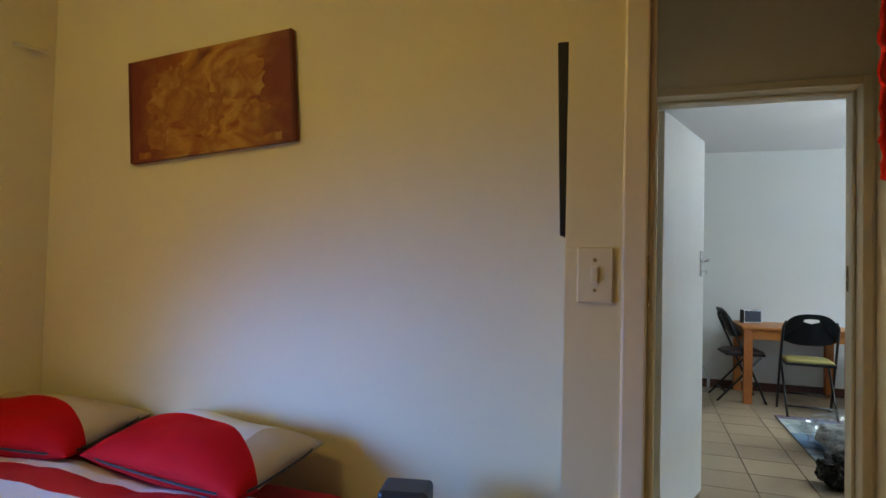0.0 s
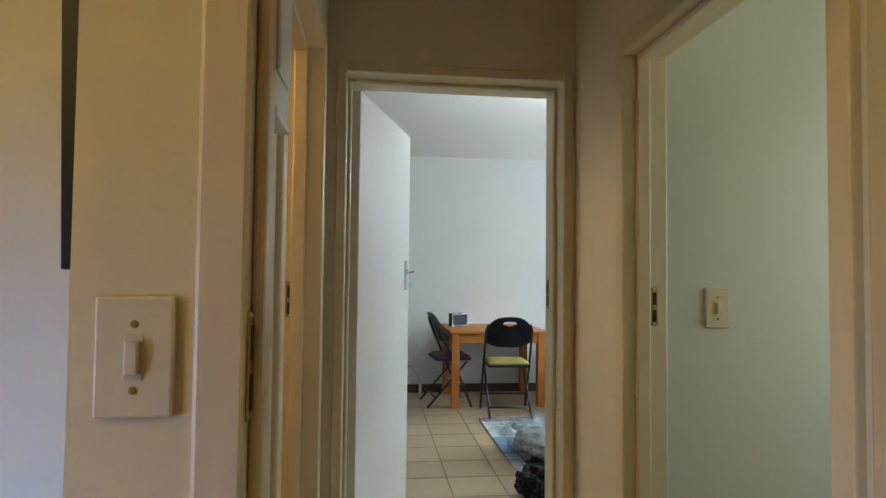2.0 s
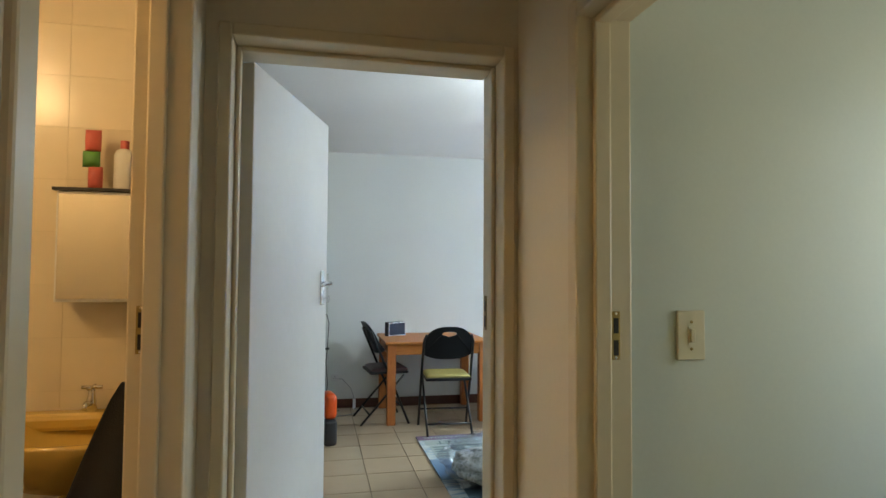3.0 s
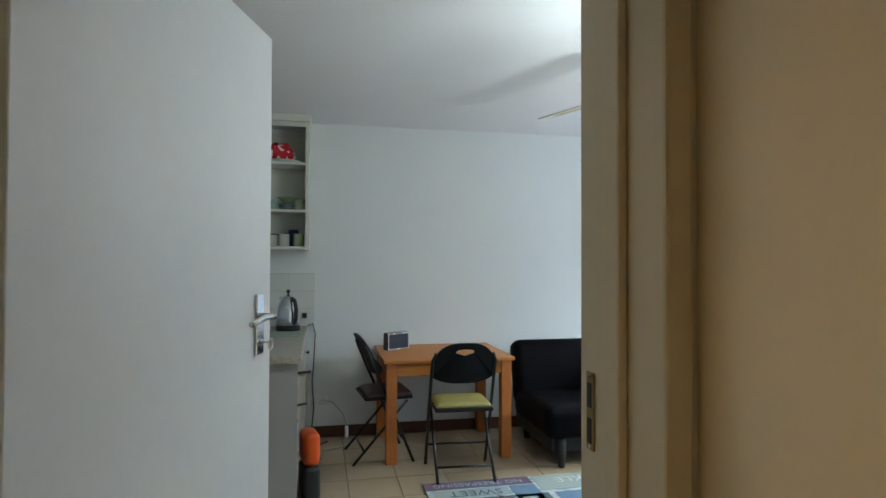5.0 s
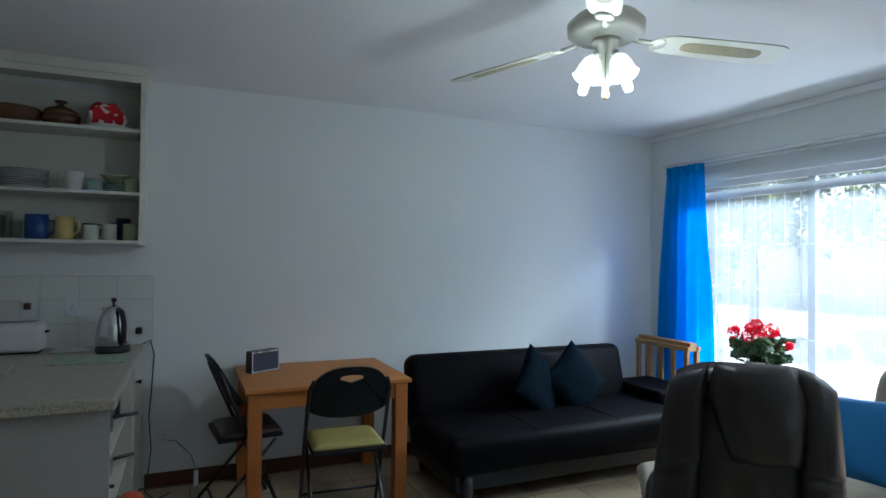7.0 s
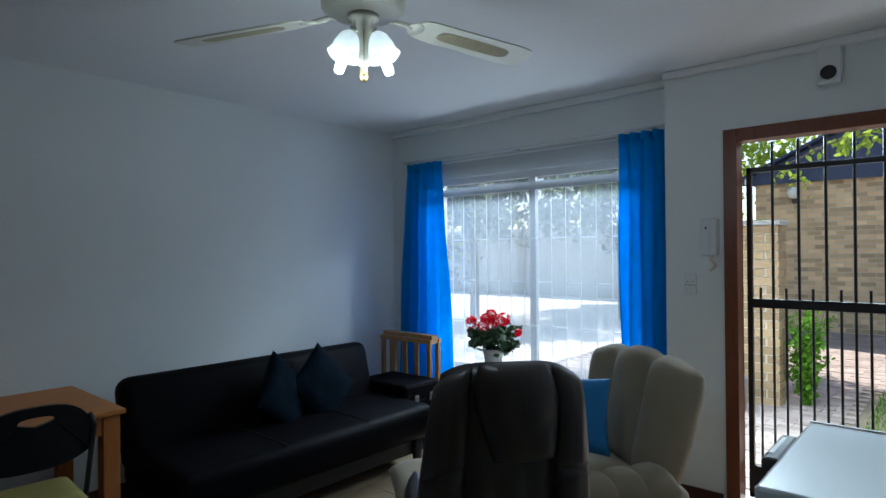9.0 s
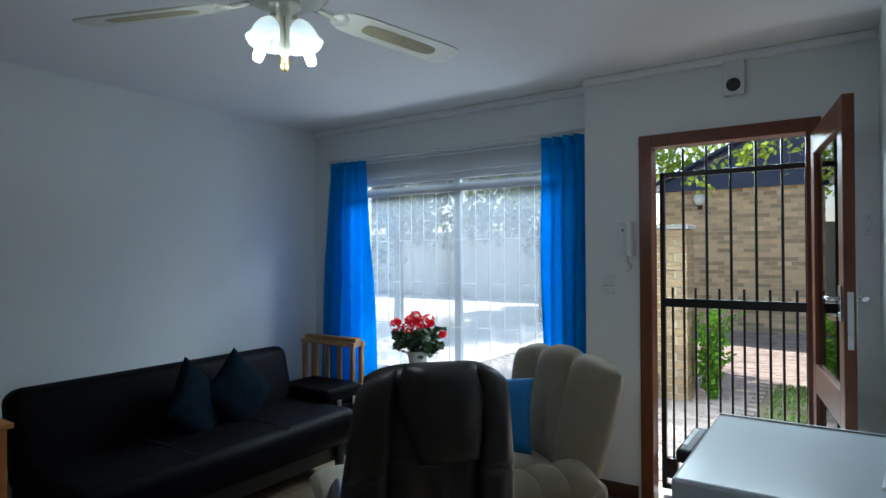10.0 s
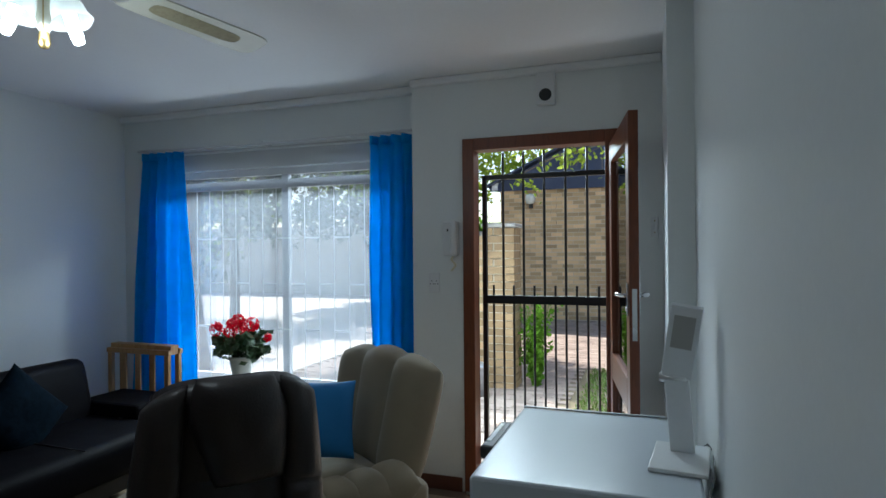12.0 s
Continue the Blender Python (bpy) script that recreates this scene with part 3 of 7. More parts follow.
structure("wall_bathroom_side", boxes((-1.8, -1.75, -1.06, 0.652, 0, H), (-1.75, -0.198, -1.058, -1.04, 0, H)), WALL_TILE, "cream tiled bathroom walls", "wall")

# cornice along the front and side walls
structure("cornice", boxes((FRONT - 0.045, FRONT, 0.155, BAY, H - 0.045, H), (WIN - 0.05, WIN, BAY, BACK, H - 0.05, H), (3.355, 3.4, 0.05, 0.2, H - 0.045, H), (0.9, 3.355, 0.05, 0.095, H - 0.045, H), bevel=0.012), CEIL, "white moulded plaster cornice", "trim")


def steel_frame(name, along, a0, a1, near, far, top, label, w=0.05, proud=0.012):
    """A pressed steel door frame: jambs and head with a proud face on each side of the wall and a rebate within."""
    rows = []
    for lo, hi in ((a0 - w, a0), (a1, a1 + w)):
        rows.append((lo, hi, near - proud, far + proud, 0.0, top + w))
    rows.append((a0, a1, near - proud, far + proud, top, top + w))
    stop = 0.014
    mid = (near + far) / 2
    rows += [(a0, a0 + stop, mid - 0.03, mid + 0.012, 0, top), (a1 - stop, a1, mid - 0.03, mid + 0.012, 0, top), (a0 + stop, a1 - stop, mid - 0.03, mid + 0.012, top - stop, top)]
    bm = bmesh.new()
    for r in rows:
        c = (r[2], r[3], r[0], r[1], r[4], r[5]) if along == "y" else r
        box(bm, *c, bevel=0.005)
    return structure(name, bm, ENAMEL, label, "door frame")


steel_frame("doorframe_living", "x", 0.0, 0.78, -0.15, 0.05, TOP, "cream enamelled steel door frame to the living room", 0.036)
steel_frame("doorframe_bathroom", "y", -1.14, -0.37, -0.175, -0.07, 2.0, "cream enamelled steel bathroom door frame")
steel_frame("doorframe_second_room", "y", -1.37, -0.60, 0.828, 0.93, 1.945, "cream enamelled steel door frame of a second room", 0.05, 0.018)
steel_frame("doorframe_bedroom", "x", -0.027, 0.745, -1.61, -1.53, TOP, "cream enamelled steel bedroom door frame")


def strike(where, turn, label="worn brass strike plate with a dark slot"):
    t = thing("strike_plate", label, "strike plate", where, turn)
    part("plate", boxes((-0.011, 0.011, -0.0015, 0.0015, -0.055, 0.055), bevel=0.001), BRASS, t)
    part("slot", boxes((-0.006, 0.006, 0.0015, 0.0025, 0.005, 0.04)), BLACK_METAL, t)
    part("slot", boxes((-0.006, 0.006, 0.0015, 0.0025, -0.045, -0.01)), BLACK_METAL, t)
    for z in (-0.05, 0.05):
        bm = bmesh.new()
        lathe(bm, [(0.0035, 0), (0.0025, 0.0015), (0, 0.002)], sides=8, m=pose(0, 0.0015, z, -90))
        part("screw", bm, STEEL, t)


strike((0.905, -0.602, 1.215), 180)
strike((-0.155, -0.372, 1.22), 180)
strike((-0.0255, -1.606, 1.215), -90)
strike((0.7775, 0.022, 1.225), 90)

# skirting tiles along the back wall: pieces are made last
skirting = structure("baseboard", boxes((0.32, WIN, BACK - 0.004, BACK, 0, 0.085)), GROUT, "red-brown tile skirting", "baseboard")

# ---- doors ----


def lever_set(door, x, z, side, y0):
    """Chrome backplate with lever and keyhole on a leaf whose face is at y0; side 1 or -1 is the way it faces."""
    plate = part("handle_plate", boxes((x - 0.021, x + 0.021, min(y0, y0 + side * 0.007), max(y0, y0 + side * 0.007), z - 0.089, z + 0.054), bevel=0.003), CHROME, door, "chrome handle plate")
    bm = bmesh.new()
    s = -1 if x > 0.4 else 1
    tube(bm, [(x, y0 + side * 0.005, z), (x, y0 + side * 0.036, z), (x + s * 0.010, y0 + side * 0.043, z + 0.002), (x + s * 0.06, y0 + side * 0.042, z + 0.003), (x + s * 0.125, y0 + side * 0.040, z - 0.006)], 0.009, 10, 0.75)
    part("lever", bm, CHROME, plate, smooth=True)
    bm = bmesh.new()
    lathe(bm, [(0.009, 0), (0.009, 0.004), (0, 0.004)], sides=12, m=pose(x, y0 + side * 0.006, z - 0.06, -90 * side))
    part("keyhole", bm, STEEL, plate)
    return plate


def hall_door():
    ang = math.degrees(math.atan2(0.757, 0.237))
    d = thing("door_1", "white painted flush door standing open into the room", "door", (0.005, 0.02, 0), ang)
    tagged(d, kind="structure")
    part("leaf", boxes((0, 0.79, -0.04, 0.0, 0.012, 1.99), bevel=0.003), LEAF_PAINT, d, "white flush door leaf")
    lever_set(d, 0.715, 1.305, -1, -0.04)
    lever_set(d, 0.715, 1.305, 1, 0.0)
    bm = bmesh.new()
    tube(bm, [(0.715, -0.046, 1.245), (0.715, -0.066, 1.245)], 0.0025, 6)
    tube(bm, [(0.715 + 0.011 * math.cos(a), -0.072, 1.241 + 0.013 * math.sin(a)) for a in [2 * math.pi * i / 12 for i in range(13)]], 0.0025, 6)
    part("key", bm, STEEL, d, "steel key in the lock", smooth=True)
    for z in (0.25, 1.02, 1.8):
        bm = bmesh.new()
        lathe(bm, [(0.007, 0), (0.007, 0.1), (0, 0.1)], sides=10, centre=(0.0, 0.006, z))
        part("hinge", bm, STEEL, d)


hall_door()


def bedroom_door():
    d = thing("door_2", "cream painted bedroom door ajar with a towel over it", "door", (0.742, -1.62, 0), math.degrees(math.atan2(-0.60, -0.37)))
    tagged(d, kind="structure")
    part("leaf", boxes((0, 0.70, 0.0, 0.04, 0.012, 2.02), bevel=0.003), ENAMEL, d, "cream flush door leaf")
    lever_set(d, 0.64, 1.235, -1, 0.0)


bedroom_door()

# front door: hardwood frame, open glazed leaf, security gate
structure("doorframe_front", boxes((FRONT - 0.018, FRONT + 0.10, 1.236, 1.308, 0, 2.168), (FRONT - 0.018, FRONT + 0.10, 0.392, 0.462, 0, 2.168), (FRONT - 0.018, FRONT + 0.10, 0.462, 1.236, 2.095, 2.168), bevel=0.004), MERANTI, "red-brown hardwood front door frame", "door frame")
structure("threshold", boxes((FRONT - 0.02, 4.60, 0.40, 1.30, -0.03, 0.012), bevel=0.004), CONCRETE, "worn concrete door sill", "threshold")


def front_door():
    d = thing("door_3", "red-brown hardwood front door with glass panel standing open", "door", (FRONT - 0.03, 0.44, 0), 180 + 9.0)
    tagged(d, kind="structure")
    L, t = 0.83, 0.042
    part("stile", boxes((0, 0.095, 0, t, 0.012, 2.08), bevel=0.004), MERANTI, d)
    part("stile", boxes((L - 0.095, L, 0, t, 0.012, 2.08), bevel=0.004), MERANTI, d)
    part("rail", boxes((0.095, L - 0.095, 0, t, 1.965, 2.08), bevel=0.004), MERANTI, d)
    part("rail", boxes((0.095, L - 0.095, 0, t, 0.78, 0.92), bevel=0.004), MERANTI, d)
    part("rail", boxes((0.095, L - 0.095, 0, t, 0.012, 0.22), bevel=0.004), MERANTI, d)
    pn = part("pane", boxes((0.095, L - 0.095, 0.017, 0.023, 0.92, 1.965)), PANE, d, "clear glass pane")
    pn.visible_shadow = False
    pn = part("pane", boxes((0.095, L - 0.095, 0.017, 0.023, 0.22, 0.78)), PANE, d, "clear glass pane")
    pn.visible_shadow = False
    lever_set(d, L - 0.05, 1.29, 1, t)
    lever_set(d, L - 0.05, 1.29, -1, 0.0)
    part("lock_plate", boxes((L, L + 0.002, 0.012, 0.032, 1.10, 1.32)), STEEL, d, "steel lock edge plate")


front_door()


def security_gate():
    g = thing("security_gate", "black steel security gate with spiked bars in the front doorway", "gate", (4.42, 0, 0))
    y0, y1, r = 0.45, 1.225, 0.008
    top, mid, low = 1.96, 1.18, 0.05
    for y in (y0 + 0.01, y1 - 0.01):
        part("stile", boxes((-0.015, 0.015, y - 0.014, y + 0.014, low, top), bevel=0.002), BLACK_METAL, g)
    part("rail", boxes((-0.015, 0.015, y0, y1, top - 0.03, top), bevel=0.002), BLACK_METAL, g)
    part("rail", boxes((-0.018, 0.018, y0, y1, mid - 0.03, mid + 0.022), bevel=0.002), BLACK_METAL, g)
    part("rail", boxes((-0.015, 0.015, y0, y1, low, low + 0.03), bevel=0.002), BLACK_METAL, g)
    n = 6
    for i in range(1, n):
        y = y0 + (y1 - y0) * i / n
        bm = bmesh.new()
        tube(bm, [(0, y, mid), (0, y, 2.10)], r, 8)
        part("upright_bar", bm, BLACK_METAL, g)
    for i in range(1, 2 * n):
        y = y0 + (y1 - y0) * i / (2 * n)
        spike = mid + 0.085 if i % 2 else mid
        bm = bmesh.new()
        tube(bm, [(0, y, low + 0.02), (0, y, spike - 0.02), (0, y, spike)], r * 0.9, 8)
        part("spiked_bar", bm, BLACK_METAL, g)
    part("lock_box", boxes((-0.022, 0.022, y1 - 0.09, y1 - 0.022, 0.12, 0.24), bevel=0.003), BLACK_METAL, g)


security_gate()

# ---- window: steel frame, glazing bars, burglar bars, rail ----


def window():
    w = thing("window_1", "wide white window with burglar bars behind a sheer curtain", "window", (0, 0, 0))
    tagged(w, kind="structure")
    x0, x1 = WIN + 0.06, WIN + 0.10
    fr = part("window_frame", boxes((x0, x1, W0, W0 + 0.05, WZ0, WZ1), (x0, x1, W1 - 0.05, W1, WZ0, WZ1), (x0, x1, W0 + 0.05, W1 - 0.05, WZ0, WZ0 + 0.05), (x0, x1, W0 + 0.05, W1 - 0.05, WZ1 - 0.05, WZ1), bevel=0.003), LEAF_PAINT, w)
    part("mullion", boxes((x0, x1, 2.70, 2.755, WZ0 + 0.05, WZ1 - 0.05)), GREY_METAL, w, "grey metal mullion")
    for a, b in ((W0 + 0.05, 2.70), (2.755, W1 - 0.05)):
        part("transom", boxes((x0 + 0.002, x1 - 0.002, a, b, 1.955, 2.015)), GREY_METAL, w, "grey metal transom")
    for a, b in ((W0 + 0.05, 2.70), (2.755, W1 - 0.05)):
        for z0, z1 in ((WZ0 + 0.05, 1.955), (2.015, WZ1 - 0.05)):
            p = part("pane", boxes((x0 + 0.018, x0 + 0.023, a, b, z0, z1)), PANE, w)
            p.visible_shadow = False
    for k in range(15):
        ya = W0 + 0.1 + (k - 1) * 0.119
        for z in ((0.92, 1.58) if k % 2 else (1.25,)):
            part("burglar_bar", boxes((WIN + 0.040, WIN + 0.045, max(W0, ya), min(W1, ya + 0.119), z, z + 0.010)), GALV, w)
    for k in range(14):
        y = W0 + 0.1 + k * 0.119
        bm = bmesh.new()
        tube(bm, [(WIN + 0.045, y, WZ0), (WIN + 0.045, y, 1.95)], 0.003, 6)
        part("burglar_bar", bm, GALV, w)
    part("window_sill", boxes((WIN - 0.03, WIN + 0.06, W0 - 0.04, W1 + 0.04, WZ0 - 0.03, WZ0), bevel=0.004), LEAF_PAINT, w)


window()

# ---- living room: large things ----


def curtain(name, y0, y1, z0, z1, x, folds, label, flare=0.0, lean=0.0):
    t = thing(name, label, "curtain", (x, 0, 0))
    bm = bmesh.new()
    n = folds * 8

    def f(u, v):
        z = z1 + (z0 - z1) * v
        spread = 1 + flare * v
        mid = (y0 + y1) / 2 + lean * v
        y = mid + (u - 0.5) * (y1 - y0) * spread
        amp = 0.022 + 0.016 * v
        d = amp * math.sin(2 * math.pi * folds * u + 0.8 * math.sin(3 * v + u * 5)) + 0.010 * noise.noise(Vector((u * 6, v * 4, y0)))
        return (d, y + 0.006 * math.sin(9 * v + 11 * u), z + (0.012 * math.sin(2 * math.pi * folds * u) if v < 0.02 else 0))

    sheet(bm, n, 26, f)
    part("panel", bm, CURTAIN, t, smooth=True, thick=0.004)
    bm = bmesh.new()
    sheet(bm, n, 3, lambda u, v: (0.03 * math.sin(2 * math.pi * folds * u) - 0.004, y0 + (y1 - y0) * u, z1 + 0.02 - 0.055 * v))
    part("heading", bm, CURTAIN, t, "gathered blue heading tape", smooth=True, thick=0.006)
    return t


curtain("curtain", 3.50, 3.875, 0.12, 2.218, FRONT + 0.035, 5, "bright blue cotton curtain hanging beside the window", 0.80, 0.02)
curtain("curtain", 1.655, 1.955, 0.12, 2.218, FRONT + 0.035, 4, "bright blue cotton curtain hanging beside the door wall", 0.02)


def sheer():
    t = thing("sheer_curtain", "white sheer curtain drawn across the window", "curtain", (WIN - 0.05, 0, 0))
    bm = bmesh.new()
    folds = 21

    def f(u, v):
        y = 1.72 + (3.80 - 1.72) * u
        a = 0.016 * math.sin(2 * math.pi * folds * u + 1.5 * math.sin(5 * u)) + 0.008 * noise.noise(Vector((u * 22, v * 1.5, 3)))
        return (a * (0.35 + 0.65 * v), y, 2.215 - (2.215 - 0.1) * v)

    sheet(bm, folds * 8, 8, f)
    part("panel", bm, SHEER, t, smooth=True)
    bm = bmesh.new()
    tube(bm, [(-0.012, 1.66, 2.232), (-0.012, 3.92, 2.232)], 0.004, 6)
    part("wire", bm, STEEL, t)


sheer()


def curtain_rail():
    t = thing("curtain_rail", "thin grey curtain rail sagging along the window", "curtain rail", (FRONT + 0.035, 0, 0))
    bm = bmesh.new()
    tube(bm, [(0, 1.63, 2.262), (0, 2.2, 2.255), (0, 2.8, 2.248), (0, 3.4, 2.252), (0, 3.93, 2.262)], 0.009, 8)
    part("rail", bm, GALV, t, smooth=True)
    for y in (1.75, 2.8, 3.85):
        part("bracket", boxes((0.0, WIN - FRONT - 0.035, y - 0.008, y + 0.008, 2.246, 2.266)), GALV, t)


curtain_rail()


def ceiling_fan():
    f = thing("ceiling_fan", "cream ceiling fan with cane-panelled blades and lit tulip lamps", "ceiling fan", (*FAN, 0))
    bm = bmesh.new()
    lathe(bm, [(0.062, H), (0.06, H - 0.03), (0.03, H - 0.055), (0.014, H - 0.06), (0.014, 2.31)][::-1], sides=24)
    part("canopy", bm, FAN_WHITE, f, smooth=True)
    bm = bmesh.new()
    lathe(bm, [(0.05, 2.243), (0.112, 2.248), (0.134, 2.264), (0.136, 2.30), (0.112, 2.325), (0.03, 2.335)], sides=32)
    housing = part("motor_housing", bm, FAN_WHITE, f, smooth=True)
    for i in range(24):
        a = 2 * math.pi * i / 24
        bm = bmesh.new()
        box(bm, 0.066, 0.112, -0.006, 0.006, -0.002, 0.003)
        bmesh.ops.transform(bm, matrix=pose(0, 0, 2.2445, 0, 0, math.degrees(a)) @ pose(0, 0, 0, 0, -6, 0), verts=bm.verts)
        part("vent_slot", bm, BLACK_METAL, housing)
    for k in range(3):
        ang = 110.2 + 120 * k
        b = part("blade", blade_mesh(), FAN_WHITE, f)
        b.matrix_basis = pose(0, 0, 2.252, 0, 0, ang) @ pose(0, 0, 0, -12, 0, 0)
        c = part("cane_panel", cane_mesh(), CANE, b, "woven cane inset")
        bm = bmesh.new()
        tube(bm, [(0.08, 0, 0.01), (0.13, 0, 0.0), (0.19, 0, -0.002)], 0.011, 8, 0.8)
        lathe(bm, [(0.032, 0), (0.032, 0.006), (0.012, 0.009)], (0.205, 0, -0.008), 14)
        part("blade_arm", bm, FAN_WHITE, b, smooth=True)
    bm = bmesh.new()
    lathe(bm, [(0.010, 2.075), (0.018, 2.085), (0.020, 2.13), (0.024, 2.18), (0.034, 2.20), (0.036, 2.225), (0.05, 2.228), (0.05, 2.243)], sides=24)
    part("light_hub", bm, FAN_WHITE, f, smooth=True)
    bm = bmesh.new()
    lathe(bm, [(0.0, 2.03), (0.010, 2.033), (0.015, 2.045), (0.013, 2.07), (0.008, 2.08)], sides=14)
    part("finial", bm, BRASS, f, smooth=True)
    bm = bmesh.new()
    tube(bm, [(-0.017, -0.02, 2.20), (-0.022, -0.026, 2.12), (-0.022, -0.026, 2.07)], 0.0018, 5)
    part("pull_chain", bm, BRASS, f)
    part("pull_tag", boxes((-0.028, -0.016, -0.030, -0.024, 2.048, 2.072), bevel=0.001), CHINA_YELLOW, f, "yellow tag on the pull chain")
    for k in range(3):
        a = radians(50 + 120 * k)
        dx, dy = math.cos(a), math.sin(a)
        bm = bmesh.new()
        tube(bm, [(0.02 * dx, 0.02 * dy, 2.19), (0.042 * dx, 0.042 * dy, 2.192), (0.047 * dx, 0.047 * dy, 2.172)], 0.009, 8)
        arm = part("lamp_arm", bm, FAN_WHITE, f, smooth=True)
        if k == 0:
            bm = bmesh.new()
            lathe(bm, [(0.016, 0.0), (0.022, 0.01), (0.024, 0.06), (0.020, 0.075), (0.0, 0.077)], sides=18, m=pose(0.047 * dx, 0.047 * dy, 2.178, 0, 0, math.degrees(a)) @ pose(0, 0, 0, 0, 180 - 12, 0))
            part("lamp_holder", bm, FAN_WHITE, f, "bare lamp holder without its shade", smooth=True)
            continue
        tilt = pose(0.046 * dx, 0.046 * dy, 2.178, 0, 0, math.degrees(a)) @ pose(0, 0, 0, 0, 180 - 19, 0)
        bm = bmesh.new()
        lathe(bm, [(0.018, 0.0), (0.031, 0.016), (0.040, 0.042), (0.043, 0.066), (0.052, 0.084)], sides=32, wave=0.06, waves=4)
        for fc in [fc for fc in bm.faces if len(fc.verts) > 4]:
            bm.faces.remove(fc)
        s = part("tulip_shade", bm, TULIP, f, "frosted fluted glass tulip shade", smooth=True)
        s.matrix_basis = tilt
        bm = bmesh.new()
        lathe(bm, [(0.012, 0.01), (0.014, 0.035), (0.016, 0.06), (0.016, 0.125), (0.013, 0.140), (0.0, 0.145)], sides=16)
        b = part("bulb", bm, BULB, s, "lit cool white bulb", smooth=True)


def blade_mesh():
    bm = bmesh.new()
    n = 22
    top, bot = [], []
    for i in range(n):
        a = 2 * math.pi * i / n
        c, s = math.cos(a), math.sin(a)
        px = 0.475 + 0.27 * math.copysign(abs(c) ** 0.22, c)
        w = 0.055 + 0.012 * (px - 0.2) / 0.5
        py = w * math.copysign(abs(s) ** 0.45, s)
        top.append(bm.verts.new((px, py, 0.003)))
        bot.append(bm.verts.new((px, py, -0.003)))
    bm.faces.new(top)
    bm.faces.new(bot[::-1])
    for i in range(n):
        j = (i + 1) % n
        bm.faces.new((top[i], bot[i], bot[j], top[j]))
    return bm


def cane_mesh():
    bm = bmesh.new()
    for z in (-0.0045, 0.0035):
        pts = []
        for i in range(20):
            a = 2 * math.pi * i / 20
            c, s = math.cos(a), math.sin(a)
            pts.append((0.475 + 0.17 * math.copysign(abs(c) ** 0.3, c), 0.03 * math.copysign(abs(s) ** 0.6, s)))
        lo = [bm.verts.new((x, y, z)) for x, y in pts]
        hi = [bm.verts.new((x, y, z + 0.001)) for x, y in pts]
        bm.faces.new(hi)
        bm.faces.new(lo[::-1])
        for i in range(20):
            j = (i + 1) % 20
            bm.faces.new((lo[i], lo[j], hi[j], hi[i]))
    return bm


ceiling_fan()


def dining_table():
    t = thing("dining_table", "varnished orange pine table against the white wall", "table", (0.855, 3.39, 0))
    w, d = 0.935, 0.76
    part("tabletop", boxes((-0.012, w + 0.012, -0.02, d, 0.71, 0.735), bevel=0.005), PINE, t)
    part("apron", boxes((0.06, w - 0.06, 0.02, 0.04, 0.615, 0.71)), PINE, t)
    part("apron", boxes((0.06, w - 0.06, d - 0.04, d - 0.02, 0.615, 0.71)), PINE, t)
    part("apron", boxes((0.02, 0.04, 0.06, d - 0.06, 0.615, 0.71)), PINE, t)
    part("apron", boxes((w - 0.04, w - 0.02, 0.06, d - 0.06, 0.615, 0.71)), PINE, t)
    for x in (0.008, w - 0.084):
        for y in (0.0, d - 0.082):
            part("leg", boxes((x, x + 0.076, y, y + 0.076, 0.0, 0.71), bevel=0.004), PINE_UP, t)


dining_table()


